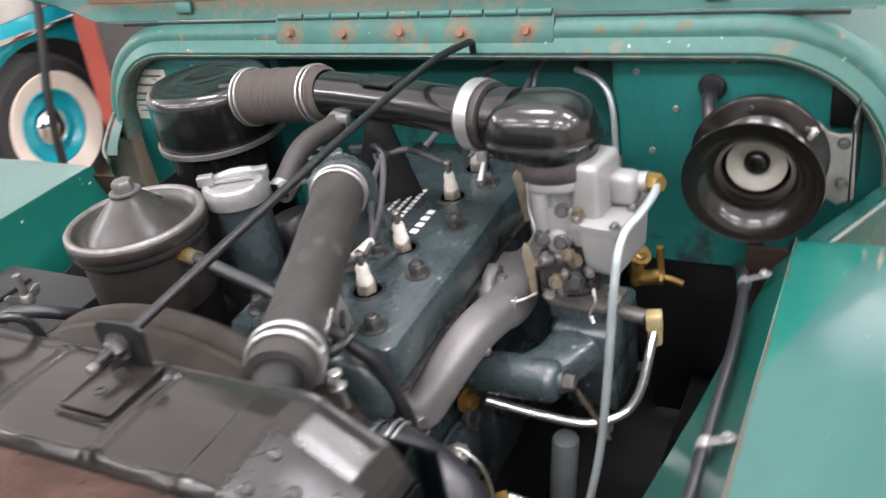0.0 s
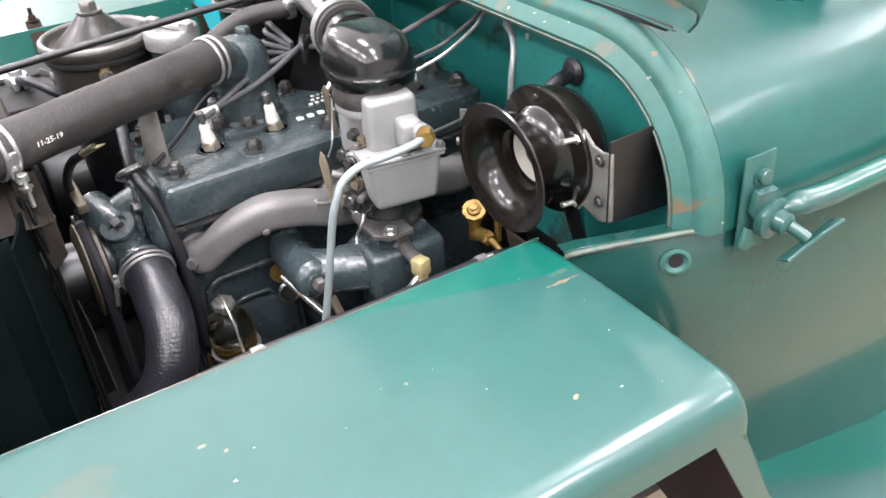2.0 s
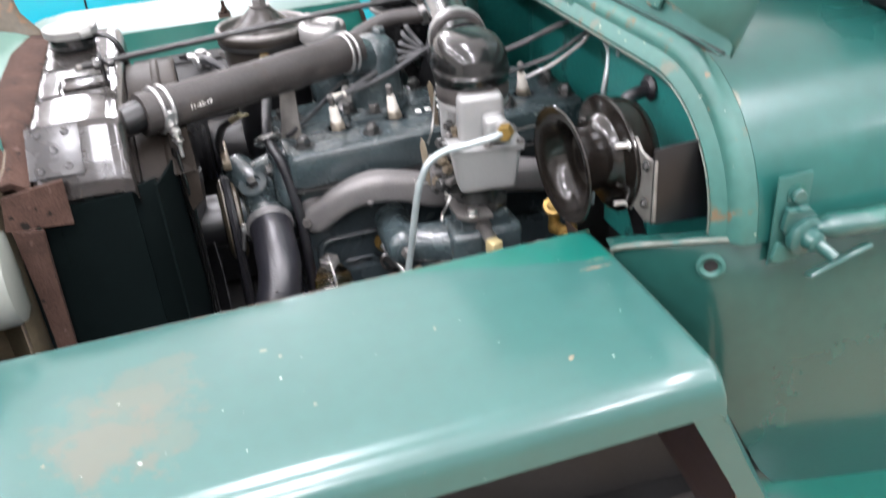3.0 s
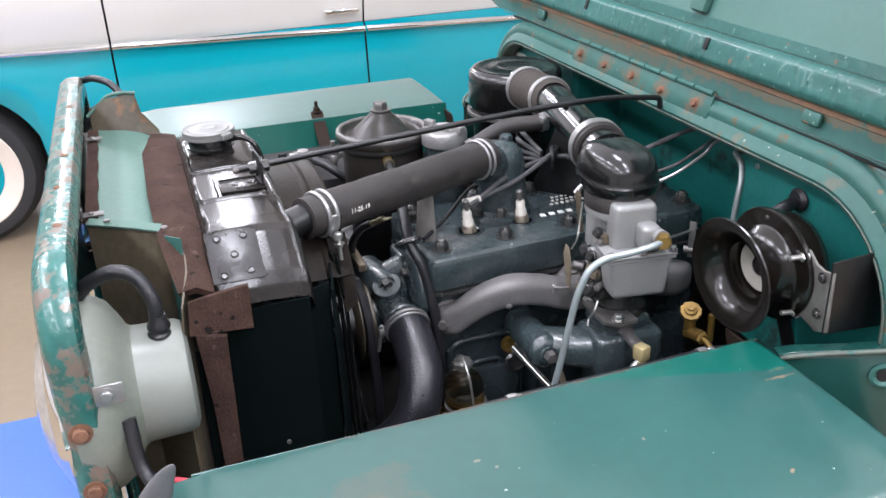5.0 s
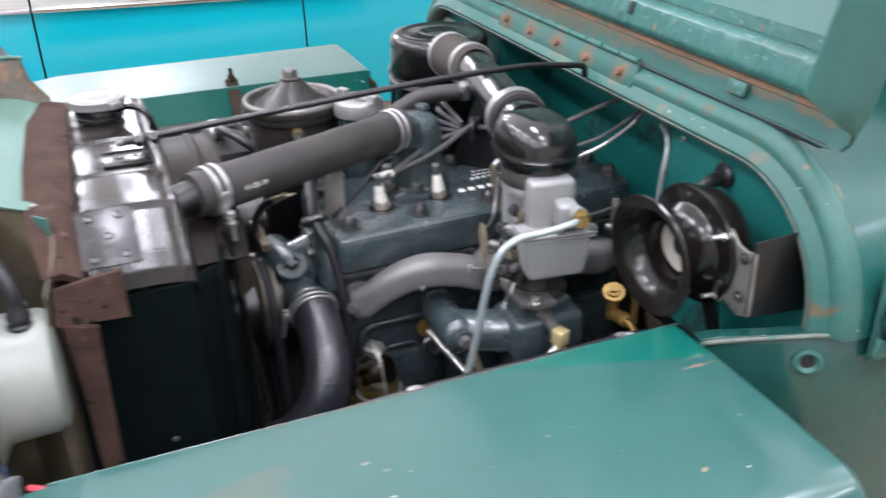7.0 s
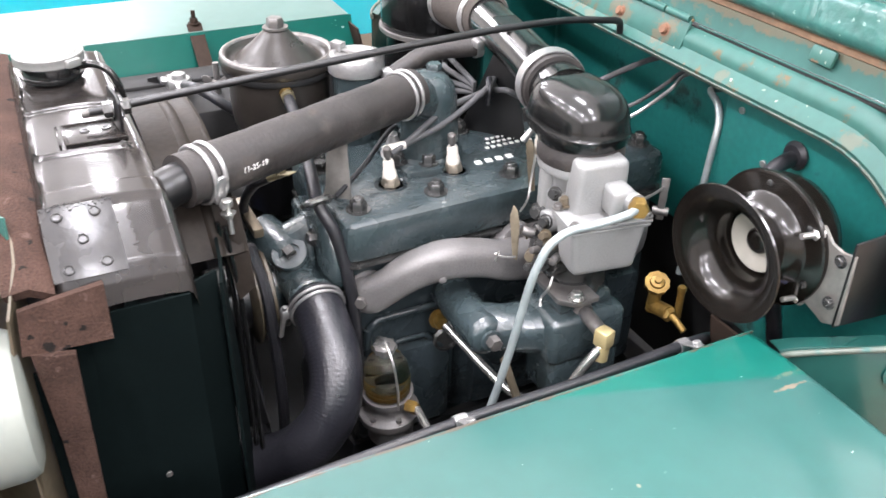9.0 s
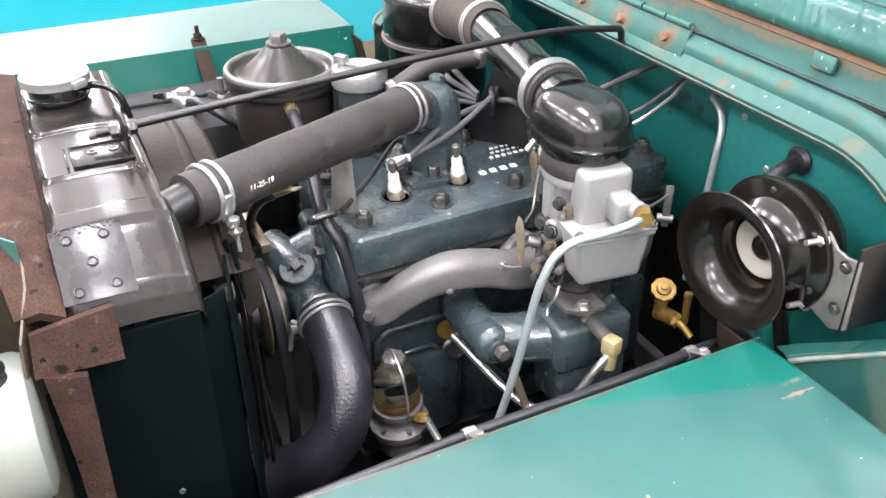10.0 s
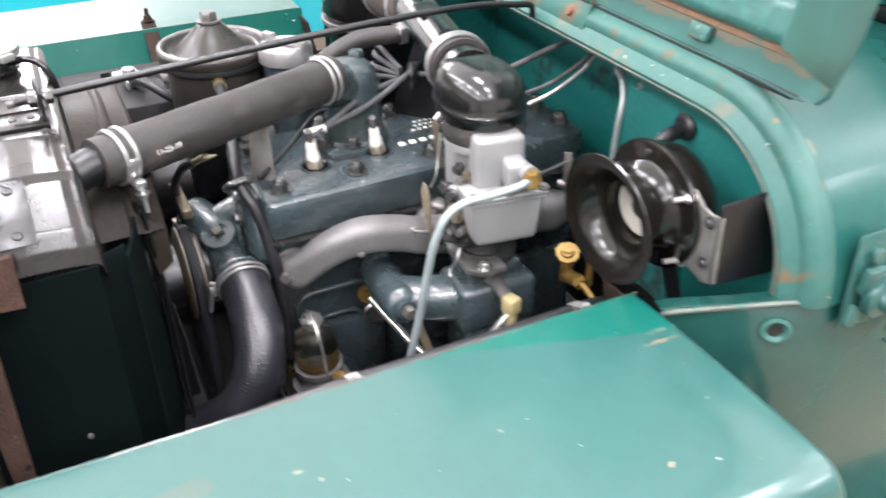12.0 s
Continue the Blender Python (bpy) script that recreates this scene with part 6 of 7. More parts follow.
bolts("jet", carb, bronze_bar, [((0.285, 0.732, 0.962), (0, -0.3, 1)), ((0.275, 0.718, 0.922), fwd), ((0.239, 0.720, 0.905), (-0.7, -0.6, 0.1)), ((0.281, 0.720, 0.914), (0.6, -0.6, 0.2))], r=0.0052, h=0.008)
bolts("idle_screw", carb, bronze_bar, [((0.262, 0.712, 0.890), fwd)], r=0.0065, h=0.007, n=12)
bm = bmesh.new()
cyl(bm, (0.244, 0.735, 0.925), (0.244, 0.735, 0.985), 0.010, n=16, round_=0.002)
cyl(bm, (0.283, 0.738, 0.925), (0.283, 0.738, 0.962), 0.009, n=16, round_=0.002)
box(bm, (0.262, 0.738, 0.948), (0.034, 0.016, 0.04), bevel=0.004)
cyl(bm, (0.262, 0.722, 0.931), (0.262, 0.745, 0.931), 0.013, n=20, round_=0.003)
part("casting_boss", bm, alu, carb)
bm = bmesh.new()
sweep(bm, [(0.236, 0.722, 1.000), (0.237, 0.718, 0.972), (0.243, 0.712, 0.952), (0.236, 0.708, 0.934)], 0.0012, n=8)
part("link_rod", bm, steel, carb, "thin bent throttle rod")
bm = bmesh.new()
plate(bm, [(-0.0035, -0.030), (0.0035, -0.030), (0.0045, 0.026), (0.0, 0.032), (-0.0045, 0.026)], frame3((0.229, 0.722, 0.984), (0.75, 0.6, 0.1), (0.05, 0, 1)), 0.0018, bevel=0.0005)
part("choke_strap", bm, bronze_bar, carb, "narrow brown steel strap")
bm = bmesh.new()
plate(bm, [(-0.0025, -0.034), (0.003, -0.036), (0.0080, 0.010), (0.0065, 0.028), (0.002, 0.034), (-0.003, 0.020)], frame3((0.235, 0.702, 0.909), (0.75, 0.6, 0.1), (0.38, 0.28, 1)), 0.0018, bevel=0.0006)
part("throttle_lever", bm, plated_tan, carb, "thin tan plated throttle lever")
bm = bmesh.new()
sweep(bm, [(0.210, 0.690, 0.874), (0.220, 0.692, 0.872), (0.230, 0.697, 0.874), (0.242, 0.702, 0.880)], 0.0014, n=8)
sweep(bm, [(0.221, 0.693, 0.877), (0.219, 0.690, 0.866), (0.217, 0.689, 0.856)], 0.0012, n=8)
part("lever_link", bm, steel, carb, "pale wire link through the lever")
for p_, q_, r_ in (((0.256, 0.716, 0.915), (0.249, 0.704, 0.918), 0.0060), ((0.290, 0.726, 0.902), (0.300, 0.712, 0.904), 0.0050), ((0.272, 0.712, 0.905), (0.276, 0.700, 0.908), 0.0042)):
    bm = bmesh.new()
    cyl(bm, p_, q_, r_, r_ * 0.9, n=14, round_=0.001)
    part("screw_barrel", bm, steel_dull, carb)
bm = bmesh.new()
sweep(bm, [(0.300, 0.715, 0.885), (0.303, 0.708, 0.872), (0.298, 0.704, 0.860), (0.303, 0.700, 0.852)], 0.0016, n=8)
part("cotter", bm, steel, carb)
bm = bmesh.new()
sweep(bm, [(0.325, 0.79, 0.970), (0.305, 0.83, 0.962), (0.286, 0.862, 0.955), (0.282, 0.872, 0.954)], 0.0016, n=6)
plate(bm, [(-0.004, -0.03), (0.004, -0.03), (0.005, 0.022), (-0.004, 0.022)], frame3((0.286, 0.862, 0.945), (0.6, 0.8, 0), (0, 0, 1)), 0.003, bevel=0.001)
cyl(bm, (0.28, 0.855, 0.925), (0.292, 0.868, 0.925), 0.005, n=10)
part("choke_lever", bm, steel_dull, carb)

# air horn elbow, crossover tube, bellows
airpipe = thing("air_intake_pipe", (0.1, 0.8, 1.05), "black air pipe with elbow, clamps and ribbed fabric sleeve", "air pipe")
bm = bmesh.new()
stack(bm, (0.238, 0.770), (0.060, 0.045), ((1.0775, 0), (1.077, 0.30), (1.0745, 0.56), (1.069, 0.76), (1.061, 0.89), (1.051, 0.965), (1.040, 1.0), (1.034, 1.01), (1.0325, 1.035), (1.0295, 1.035), (1.0285, 1.0), (1.020, 0.985), (1.018, 0.90), (1.018, 0)))
cyl(bm, (0.21, 0.772, 1.046), (0.158, 0.781, 1.047), 0.034, 0.031, n=32)
part("elbow", bm, black_gloss, airpipe, "gloss black cast elbow")
bm = bmesh.new()
lathe(bm, [(0.03, 0), (0.046, 0), (0.0475, 0.003), (0.0475, 0.012), (0.0465, 0.015), (0.03, 0.015)], basis((0.250, 0.768, 1.018), (0, 0, 1)), 36)
part("elbow_foot", bm, black_gloss, airpipe)
bm = bmesh.new()
sweep(bm, [(0.17, 0.779, 1.047), (0.05, 0.803, 1.050), (-0.085, 0.827, 1.050)], 0.0285, n=32, flat=0.92)
tube = part("crossover_tube", bm, black_gloss, airpipe)
bm = bmesh.new()
box(bm, None, (0.045, 0.03, 0.004), m=frame3((0.035, 0.800, 1.0755), (1, -0.19, 0), (0, 1, 0)), bevel=0.0015)
part("raised_pad", bm, black_satin, tube)
bm = bmesh.new()
axx = Vector((-0.25, 0.05, 0.0))
clamp_band(bm, (0.166, 0.7797, 1.047), axx, 0.0378, w=0.016)
cyl(bm, (0.172, 0.775, 1.014), (0.172, 0.745, 0.985), 0.004, n=10)
box(bm, (0.170, 0.765, 1.008), (0.014, 0.016, 0.014), bevel=0.003)
part("band_clamp", bm, pale_tin, airpipe, "pale steel band clamp")
bm = bmesh.new()
lathe(bm, [(0.030, 0), (0.0365, 0.001), (0.0375, 0.004), (0.0365, 0.007), (0.0375, 0.010), (0.0365, 0.013), (0.0375, 0.025), (0.0365, 0.030), (0.030, 0.033)], basis((0.183, 0.7765, 1.047), axx), 32)
part("rubber_sleeve", bm, rubber, airpipe)
bm = bmesh.new()
ba, bb = Vector((-0.058, 0.822, 1.050)), Vector((-0.205, 0.838, 1.034))
ln = (bb - ba).length
prof = [(0.0285, 0.0)]
for i in range(41):
    s = i / 40
    prof.append((0.0318 + 0.003 * s + 0.0008 * math.sin(i * 0.9) + (0.0013 if i % 2 else -0.0012), 0.002 + (ln - 0.004) * s))
prof.append((0.03, ln))
lathe(bm, prof, basis(ba, bb - ba), 36)
part("ribbed_sleeve", bm, fabric, airpipe, "brown-grey ribbed fabric sleeve")
bm = bmesh.new()
wire_clamp(bm, ba.lerp(bb, 0.12), bb - ba, 0.0340, gap=0.008, wire=0.0016)
part("wire_clamp", bm, pale_tin, airpipe)
bm = bmesh.new()
wire_clamp(bm, ba.lerp(bb, 0.9), bb - ba, 0.0358, gap=0.008, wire=0.0016)
part("wire_clamp", bm, pale_tin, airpipe)

cleaner = thing("air_cleaner", (-0.275, 0.848, 0.78), "gloss black cylindrical oil-bath air cleaner", "air cleaner")
m = basis((-0.275, 0.850, 0.0), (0, 0, 1))
bm = bmesh.new()
lathe(bm, [(0.084, 0.985), (0.086, 0.99), (0.086, 1.040), (0.084, 1.049), (0.078, 1.055), (0.070, 1.057), (0.064, 1.055), (0.045, 1.0545), (0.040, 1.057), (0.030, 1.057), (0.026, 1.054), (0, 1.054)], m, 48)
part("lid", bm, black_gloss, cleaner)
bm = bmesh.new()
lathe(bm, [(0, 0.78), (0.072, 0.78), (0.076, 0.79), (0.078, 0.96), (0.084, 0.978), (0.086, 0.985), (0.0, 0.985)], m, 48)
part("oil_cup", bm, black_gloss, cleaner)
bm = bmesh.new()
lathe(bm, [(0.0855, 0.972), (0.089, 0.973), (0.089, 0.979), (0.0855, 0.980)], m, 48)
part("wire_band", bm, steel_dull, cleaner)
bm = bmesh.new()
cyl(bm, (-0.225, 0.842, 1.03), (-0.190, 0.838, 1.033), 0.034, n=28)
part("outlet", bm, black_gloss, cleaner)

# ---- horn ----
horn = thing("horn", (0.46, 0.86, 0.93), "gloss black trumpet-bell horn with cream disc on a bracket", "horn")
hm = basis((0.440, 0.806, 0.970), (-0.045, 1, 0.04))
bm = bmesh.new()
flare = [(0.0335 + 0.0335 * (1 - math.cos(radians(a_))), 0.040 * (1 - math.sin(radians(a_)))) for a_ in range(0, 91, 9)]
lathe(bm, [(0.0675, 0.0030), (0.0690, 0.0012), (0.0682, -0.0006)] + flare[::-1] + [(0.0335, 0.046), (0.030, 0.048), (0.030, 0.050), (0.037, 0.050)]
      + [(0.0365 + 0.031 * (1 - math.cos(radians(a_))), 0.003 + 0.040 * (1 - math.sin(radians(a_)))) for a_ in range(0, 91, 15)], hm, 72)
part("bell", bm, horn_black, horn, "flared gloss black bell")
bm = bmesh.new()
lathe(bm, [(0.0312, 0.047), (0.0308, 0.0425), (0.0298, 0.0415), (0.0285, 0.0418), (0.021, 0.0455), (0.015, 0.049), (0, 0.050)], hm, 48)
disc = part("diaphragm", bm, cream, horn, "cream coloured disc")
bm = bmesh.new()
lathe(bm, [(0.0135, 0.050), (0.0130, 0.0450), (0.0105, 0.0420), (0.006, 0.0410), (0, 0.0407)], hm, 28)
part("centre_nut", bm, horn_black, disc)
bm = bmesh.new()
lathe(bm, [(0.036, 0.040), (0.041, 0.044), (0.045, 0.049), (0.0475, 0.0535), (0.050, 0.0555), (0.066, 0.0560), (0.0685, 0.0575), (0.0692, 0.060), (0.0685, 0.0625), (0.064, 0.0645), (0.0625, 0.068), (0.0615, 0.082), (0.055, 0.096), (0.04, 0.104), (0, 0.106)], hm, 64)
part("motor_case", bm, horn_black, horn, "round black horn motor")
bolts("case_screw", horn, bolt_dark, [(hm @ Vector((0.058 * math.cos(a_), 0.058 * math.sin(a_), 0.0558)), hm.to_3x3() @ Vector((0, 0, -1)))
                                       for a_ in [math.pi * 2 * i / 6 + 0.4 for i in range(6)]], r=0.0035, h=0.002, n=10, washer=False)
bm = bmesh.new()
plate(bm, [(-0.030, 0.046), (-0.018, 0.048), (-0.008, 0.034), (0.004, 0.030), (0.018, 0.034), (0.020, -0.040), (0.004, -0.046), (-0.006, -0.040), (-0.016, -0.034), (-0.030, -0.042), (-0.036, -0.034),
           (-0.026, -0.020), (-0.012, -0.010), (-0.006, 0.004), (-0.012, 0.018), (-0.028, 0.028), (-0.036, 0.038)], frame3((0.510, 0.876, 0.965), (1, 0.15, 0), (0, 0, 1)), 0.004, bevel=0.0012)
part("bracket", bm, pale_steel_plate, horn, "dull steel horn bracket")
bolts("stud", horn, steel, [((0.490, 0.868, 1.004), (-0.1, -1, 0.05)), ((0.484, 0.872, 0.930), (-0.1, -1, 0.05))], r=0.0058, h=0.005, shank=0.014)
bolts("rivet", horn, bolt_dark, [((0.518, 0.870, 0.990), (0, -1, 0)), ((0.518, 0.870, 0.945), (0, -1, 0))], r=0.0045, h=0.003, n=12)
bm = bmesh.new()
plate(bm, [(0, -0.045), (0.085, -0.05), (0.085, 0.05), (0.0, 0.045)], frame3((0.524, 0.874, 0.966), (0.03, 1, 0), (0, 0, 1)), 0.003, bevel=0.001)
plate(bm, [(0, 0.0), (0.03, 0.0), (0.03, 0.06), (0.0, 0.06)], frame3((0.497, 0.953, 0.972), (1, 0, 0), (0, 0, 1)), 0.003, bevel=0.001)
bolt(bm, (0.515, 0.95, 1.015), (0, -1, 0), r=0.009, h=0.006)
part("mount_plate", bm, black_satin, horn, "black mounting plate")
bm = bmesh.new()
lathe(bm, [(0.006, 0), (0.014, 0), (0.016, 0.004), (0.012, 0.009), (0.006, 0.009)], basis((0.372, 0.957, 1.014), (0, -1, 0)), 20)
sweep(bm, [(0.372, 0.965, 1.014), (0.374, 0.925, 1.006), (0.384, 0.90, 0.985), (0.40, 0.905, 0.93), (0.42, 0.92, 0.86), (0.43, 0.93, 0.8)], 0.0085, n=12)
part("cable", bm, rubber_dark, horn, "black cable through a grommet")

# ---- oil filter and filler ----
filt = thing("oil_filter", (-0.145, 0.556, 0.88), "round black oil filter canister with domed lid", "oil filter")
m = basis((-0.145, 0.556, 0.0), (0, 0, 1))
bm = bmesh.new()
lathe(bm, [(0, 0.80), (0.058, 0.80), (0.060, 0.81), (0.061, 0.925), (0, 0.925)], m, 44)
part("lower_canister", bm, black_satin, filt, "black lower canister")
bm = bmesh.new()
lathe(bm, [(0, 0.915), (0.060, 0.915), (0.0635, 0.922), (0.0655, 0.935), (0.0665, 0.988), (0.066, 0.994), (0, 0.994)], m, 44)
part("canister", bm, filter_brown, filt)
bm = bmesh.new()
lathe(bm, [(0.060, 0.990), (0.0715, 0.990), (0.0735, 0.994), (0.0735, 0.9985), (0.060, 1.000)], m, 48)
part("gasket", bm, black_matt, filt, "black rubber gasket")
bm = bmesh.new()
lathe(bm, [(0.060, 0.999), (0.0735, 0.999), (0.0757, 1.003), (0.0757, 1.009), (0.0738, 1.0145), (0.0705, 1.0165), (0.0675, 1.0150), (0.0645, 1.0095), (0.0615, 1.0062), (0.0565, 1.0055), (0.0530, 1.0075), (0.049, 1.0125),
           (0.030, 1.0290), (0.0185, 1.0405), (0.0165, 1.0430), (0.0150, 1.0440), (0, 1.0440)], m, 56)
lid = part("lid", bm, filter_brown, filt, "coned satin brown-black lid with rolled rim")
bm = bmesh.new()
lathe(bm, [(0.0750, 1.0115), (0.0746, 1.0150), (0.0728, 1.0172), (0.0705, 1.0178), (0.0684, 1.0170), (0.0668, 1.0148)], m, 56)
part("rim", bm, steel_dull, lid, "paler steel-grey ring along the rolled rim")
bm = bmesh.new()
bolt(bm, (-0.145, 0.556, 1.045), (0, 0, 1), r=0.0115, h=0.012, washer=True)
part("lid_bolt", bm, steel_dull, filt)
bm = bmesh.new()
d = Vector((0.985, -0.16, 0.0)).normalized()
q = Vector((-0.145, 0.556, 0.983)) + d * 0.066
bolt(bm, q, d, r=0.009, h=0.016, washer=False)
part("elbow_fitting", bm, brass, filt)
oil_hose = thing("oil_hose", (0.0, 0.52, 0.93), "thin black oil hose with yellow fitting", "hose")
bm = bmesh.new()
sweep(bm, [q + d * 0.012, q + d * 0.035 + Vector((0, 0, -0.002)), (-0.01, 0.536, 0.974), (0.04, 0.528, 0.966), (0.09, 0.518, 0.953), (0.126, 0.512, 0.939), (0.136, 0.514, 0.927), (0.147, 0.521, 0.910), (0.154, 0.527, 0.885), (0.161, 0.532, 0.85),
           (0.166, 0.535, 0.815), (0.170, 0.536, 0.775), (0.172, 0.537, 0.70)], 0.0072, n=14)
part("hose", bm, rubber_dark, oil_hose)
bm = bmesh.new()
cyl(bm, q + d * 0.012, q + d * 0.024, 0.0085, n=12)
part("yellow_sleeve", bm, yellow_cad, oil_hose)

fill = thing("oil_filler", (-0.071, 0.638, 0.85), "grey oil filler cap on a dark blue-grey tube", "oil filler")
m = basis((-0.071, 0.638, 0.0), (0, 0, 1))
bm = bmesh.new()
lathe(bm, [(0, 0.84), (0.026, 0.84), (0.027, 0.9), (0.031, 0.93), (0.032, 1.0), (0, 1.0)], m, 32)
part("tube", bm, engine_paint, fill)
bm = bmesh.new()
lathe(bm, [(0.034, 1.0), (0.0365, 1.002), (0.0365, 1.020), (0.034, 1.024), (0.028, 1.025), (0.026, 1.022), (0, 1.022)], m, 36)
for a_ in (0.5, math.pi + 0.5):
    c, s = math.cos(a_), math.sin(a_)
    box(bm, None, (0.018, 0.012, 0.012), m=frame3((-0.071 + 0.03 * c, 0.638 + 0.03 * s, 1.028), (c, s, 0), (-s, c, 0)), bevel=0.002)
box(bm, None, (0.045, 0.007, 0.004), m=frame3((-0.071, 0.638, 1.025), (math.cos(0.5), math.sin(0.5), 0), (0, 1, 0)), bevel=0.001)
part("cap", bm, pale_tin, fill, "grey pressed cap with lugs")

# ---- fuel pump with glass bowl ----
pump = thing("fuel_pump", (0.21, 0.56, 0.66), "fuel pump with glass sediment bowl and wire bail", "fuel pump")
m = basis((0.190, 0.568, 0.654), (0.04, -0.06, 1))
bm = bmesh.new()
lathe(bm, [(0, -0.03), (0.028, -0.03), (0.030, -0.004), (0.036, 0.0), (0.0375, 0.003), (0.0375, 0.012), (0.036, 0.0135), (0.030, 0.016), (0.0265, 0.022), (0.0265, 0.030), (0.031, 0.034), (0.0315, 0.042), (0, 0.042)], m, 36)
part("body", bm, iron, pump)
bm = bmesh.new()
outer = [(0.0275, 0.0425), (0.0285, 0.048), (0.0285, 0.066), (0.0265, 0.082), (0.0205, 0.093), (0.012, 0.098)]
lathe(bm, outer + [(0, 0.0985), (0, 0.0965)] + [(r_ - 0.0018, h_ - 0.0016) for r_, h_ in reversed(outer[1:])] + [(0.0257, 0.0425), (0.0275, 0.0425)], m, 36)
part("glass_bowl", bm, glass, pump, "clear glass bowl")
bm = bmesh.new()
lathe(bm, [(0, 0.0425), (0.0205, 0.0425), (0.0205, 0.0465), (0.0190, 0.0480), (0.0150, 0.0475), (0.0135, 0.0500), (0.010, 0.0510), (0, 0.0510)], m, 32)
disc_ = part("filter_disc", bm, brass, pump, "brass filter disc")
bm = bmesh.new()
bolt(bm, m @ Vector((0, 0, 0.051)), m.to_3x3() @ Vector((0, 0, 1)), r=0.0062, h=0.006, n=12)
part("disc_nut", bm, steel_dull, disc_)
for k in range(6):
    a_ = 2 * math.pi * k / 6
    bm = bmesh.new()
    bolt(bm, m @ Vector((0.031 * math.cos(a_), 0.031 * math.sin(a_), 0.0135)), m.to_3x3() @ Vector((0, 0, 1)), r=0.0036, h=0.004, n=10)
    part("flange_screw", bm, steel_dull, pump)
bm = bmesh.new()
teeth_ = [(0.0150 if k % 2 else 0.0118) for k in range(16)]
plate(bm, [(r_ * math.cos(math.pi * k / 8), r_ * math.sin(math.pi * k / 8)) for k, r_ in enumerate(teeth_)], m @ Matrix.Translation((0, 0, 0.107)), 0.007, bevel=0.0006)
lathe(bm, [(0, 0.098), (0.007, 0.098), (0.007, 0.107), (0, 0.107)], m, 14)
lathe(bm, [(0.006, 0.114), (0.005, 0.119), (0, 0.12)], m, 14)
part("bail_nut", bm, steel, pump, "bright knurled thumb nut")
bm = bmesh.new()
sweep(bm, [m @ Vector(p_) for p_ in ((-0.032, 0, 0.036), (-0.034, 0, 0.07), (-0.024, 0, 0.105), (0, 0, 0.121), (0.024, 0, 0.105), (0.034, 0, 0.07), (0.032, 0, 0.036))], 0.0016, n=8)
part("bail", bm, steel, pump, "bent wire bail")
bm = bmesh.new()
bolt(bm, m @ Vector((0.03, 0.012, 0.036)), (0.7, 0.5, 0.1), r=0.008, h=0.014, washer=False)
part("outlet_fitting", bm, brass, pump)
bm = bmesh.new()
bolt(bm, m @ Vector((-0.028, -0.018, 0.014)), (-0.5, -0.7, 0.4), r=0.008, h=0.016, washer=False)
cyl(bm, m @ Vector((-0.032, -0.026, 0.014)), m @ Vector((-0.04, -0.03, -0.035)), 0.0075, n=10)
part("inlet_fitting", bm, brass, pump)
pipe_pts = [m @ Vector((0.042, 0.02, 0.038)), (0.285, 0.585, 0.685), (0.31, 0.60, 0.66)]
bm = bmesh.new()
sweep(bm, pipe_pts, 0.005, n=10)
part("outlet_pipe", bm, silver_pipe, pump)


# ---- pipes and wires ----
def pipe(name, pts, r, mat, label, category="pipe", fit_mat=None, n=12):
    ob = thing(name, pts[len(pts) // 2], label, category)
    bm = bmesh.new()
    sweep(bm, pts, r, n=n)
    part("tube", bm, mat, ob)
    if fit_mat is not None:
        bm = bmesh.new()
        a0, a1 = Vector(pts[0]), Vector(pts[1])
        bolt(bm, a0, a1 - a0, r=r * 1.9, h=r * 3, washer=False)
        part("fitting", bm, fit_mat, ob)
    return ob


pipe("fuel_pipe", [(0.354, 0.772, 0.984), (0.357, 0.755, 0.981), (0.352, 0.725, 0.975), (0.344, 0.698, 0.969), (0.342, 0.678, 0.957), (0.341, 0.668, 0.938), (0.339, 0.660, 0.91), (0.332, 0.645, 0.82), (0.324, 0.628, 0.74), (0.31, 0.60, 0.66)], 0.0044, grey_pipe, "thin grey-green fuel pipe down from the carburetor")
pipe("vacuum_pipe", [(0.352, 0.752, 0.815), (0.350, 0.735, 0.795), (0.345, 0.715, 0.762), (0.333, 0.700, 0.740), (0.308, 0.684, 0.731), (0.271, 0.671, 0.735), (0.193, 0.641, 0.771)], 0.0054,
     silver_pipe, "bright steel pipe bent below the intake")
bm = bmesh.new()
box(bm, None, (0.018, 0.017, 0.021), m=frame3((0.351, 0.754, 0.826), (1, 0.3, 0), (0, 1, 0)), bevel=0.003)
cyl(bm, (0.352, 0.753, 0.815), (0.352, 0.752, 0.798), 0.008, n=10)
elbow_fit = thing("pipe_elbow", (0.35, 0.754, 0.82), "square yellow brass elbow beside the intake", "pipe elbow")
part("body", bm, brass_bright, elbow_fit)
bm = bmesh.new()
cyl(bm, (0.30, 0.757, 0.832), (0.342, 0.755, 0.828), 0.0085, n=14)
bolt(bm, (0.297, 0.757, 0.832), (1, 0, 0), r=0.012, h=0.012, washer=False)
part("nipple", bm, steel_dull, elbow_fit)
valve = thing("drain_valve", (0.325, 0.86, 0.83), "small brass valve with knurled wheel and pipe", "valve")
bm = bmesh.new()
wm = basis((0.305, 0.858, 0.838), (0.45, -0.30, 0.9))
teeth = [(0.0155 if k % 2 else 0.0130) for k in range(20)]
plate(bm, [(r_ * math.cos(math.pi * k / 10), r_ * math.sin(math.pi * k / 10)) for k, r_ in enumerate(teeth)], wm, 0.006, bevel=0.0008)
lathe(bm, [(0.009, 0.006), (0.008, 0.009), (0.004, 0.010), (0.004, 0.013), (0, 0.013)], wm, 16)
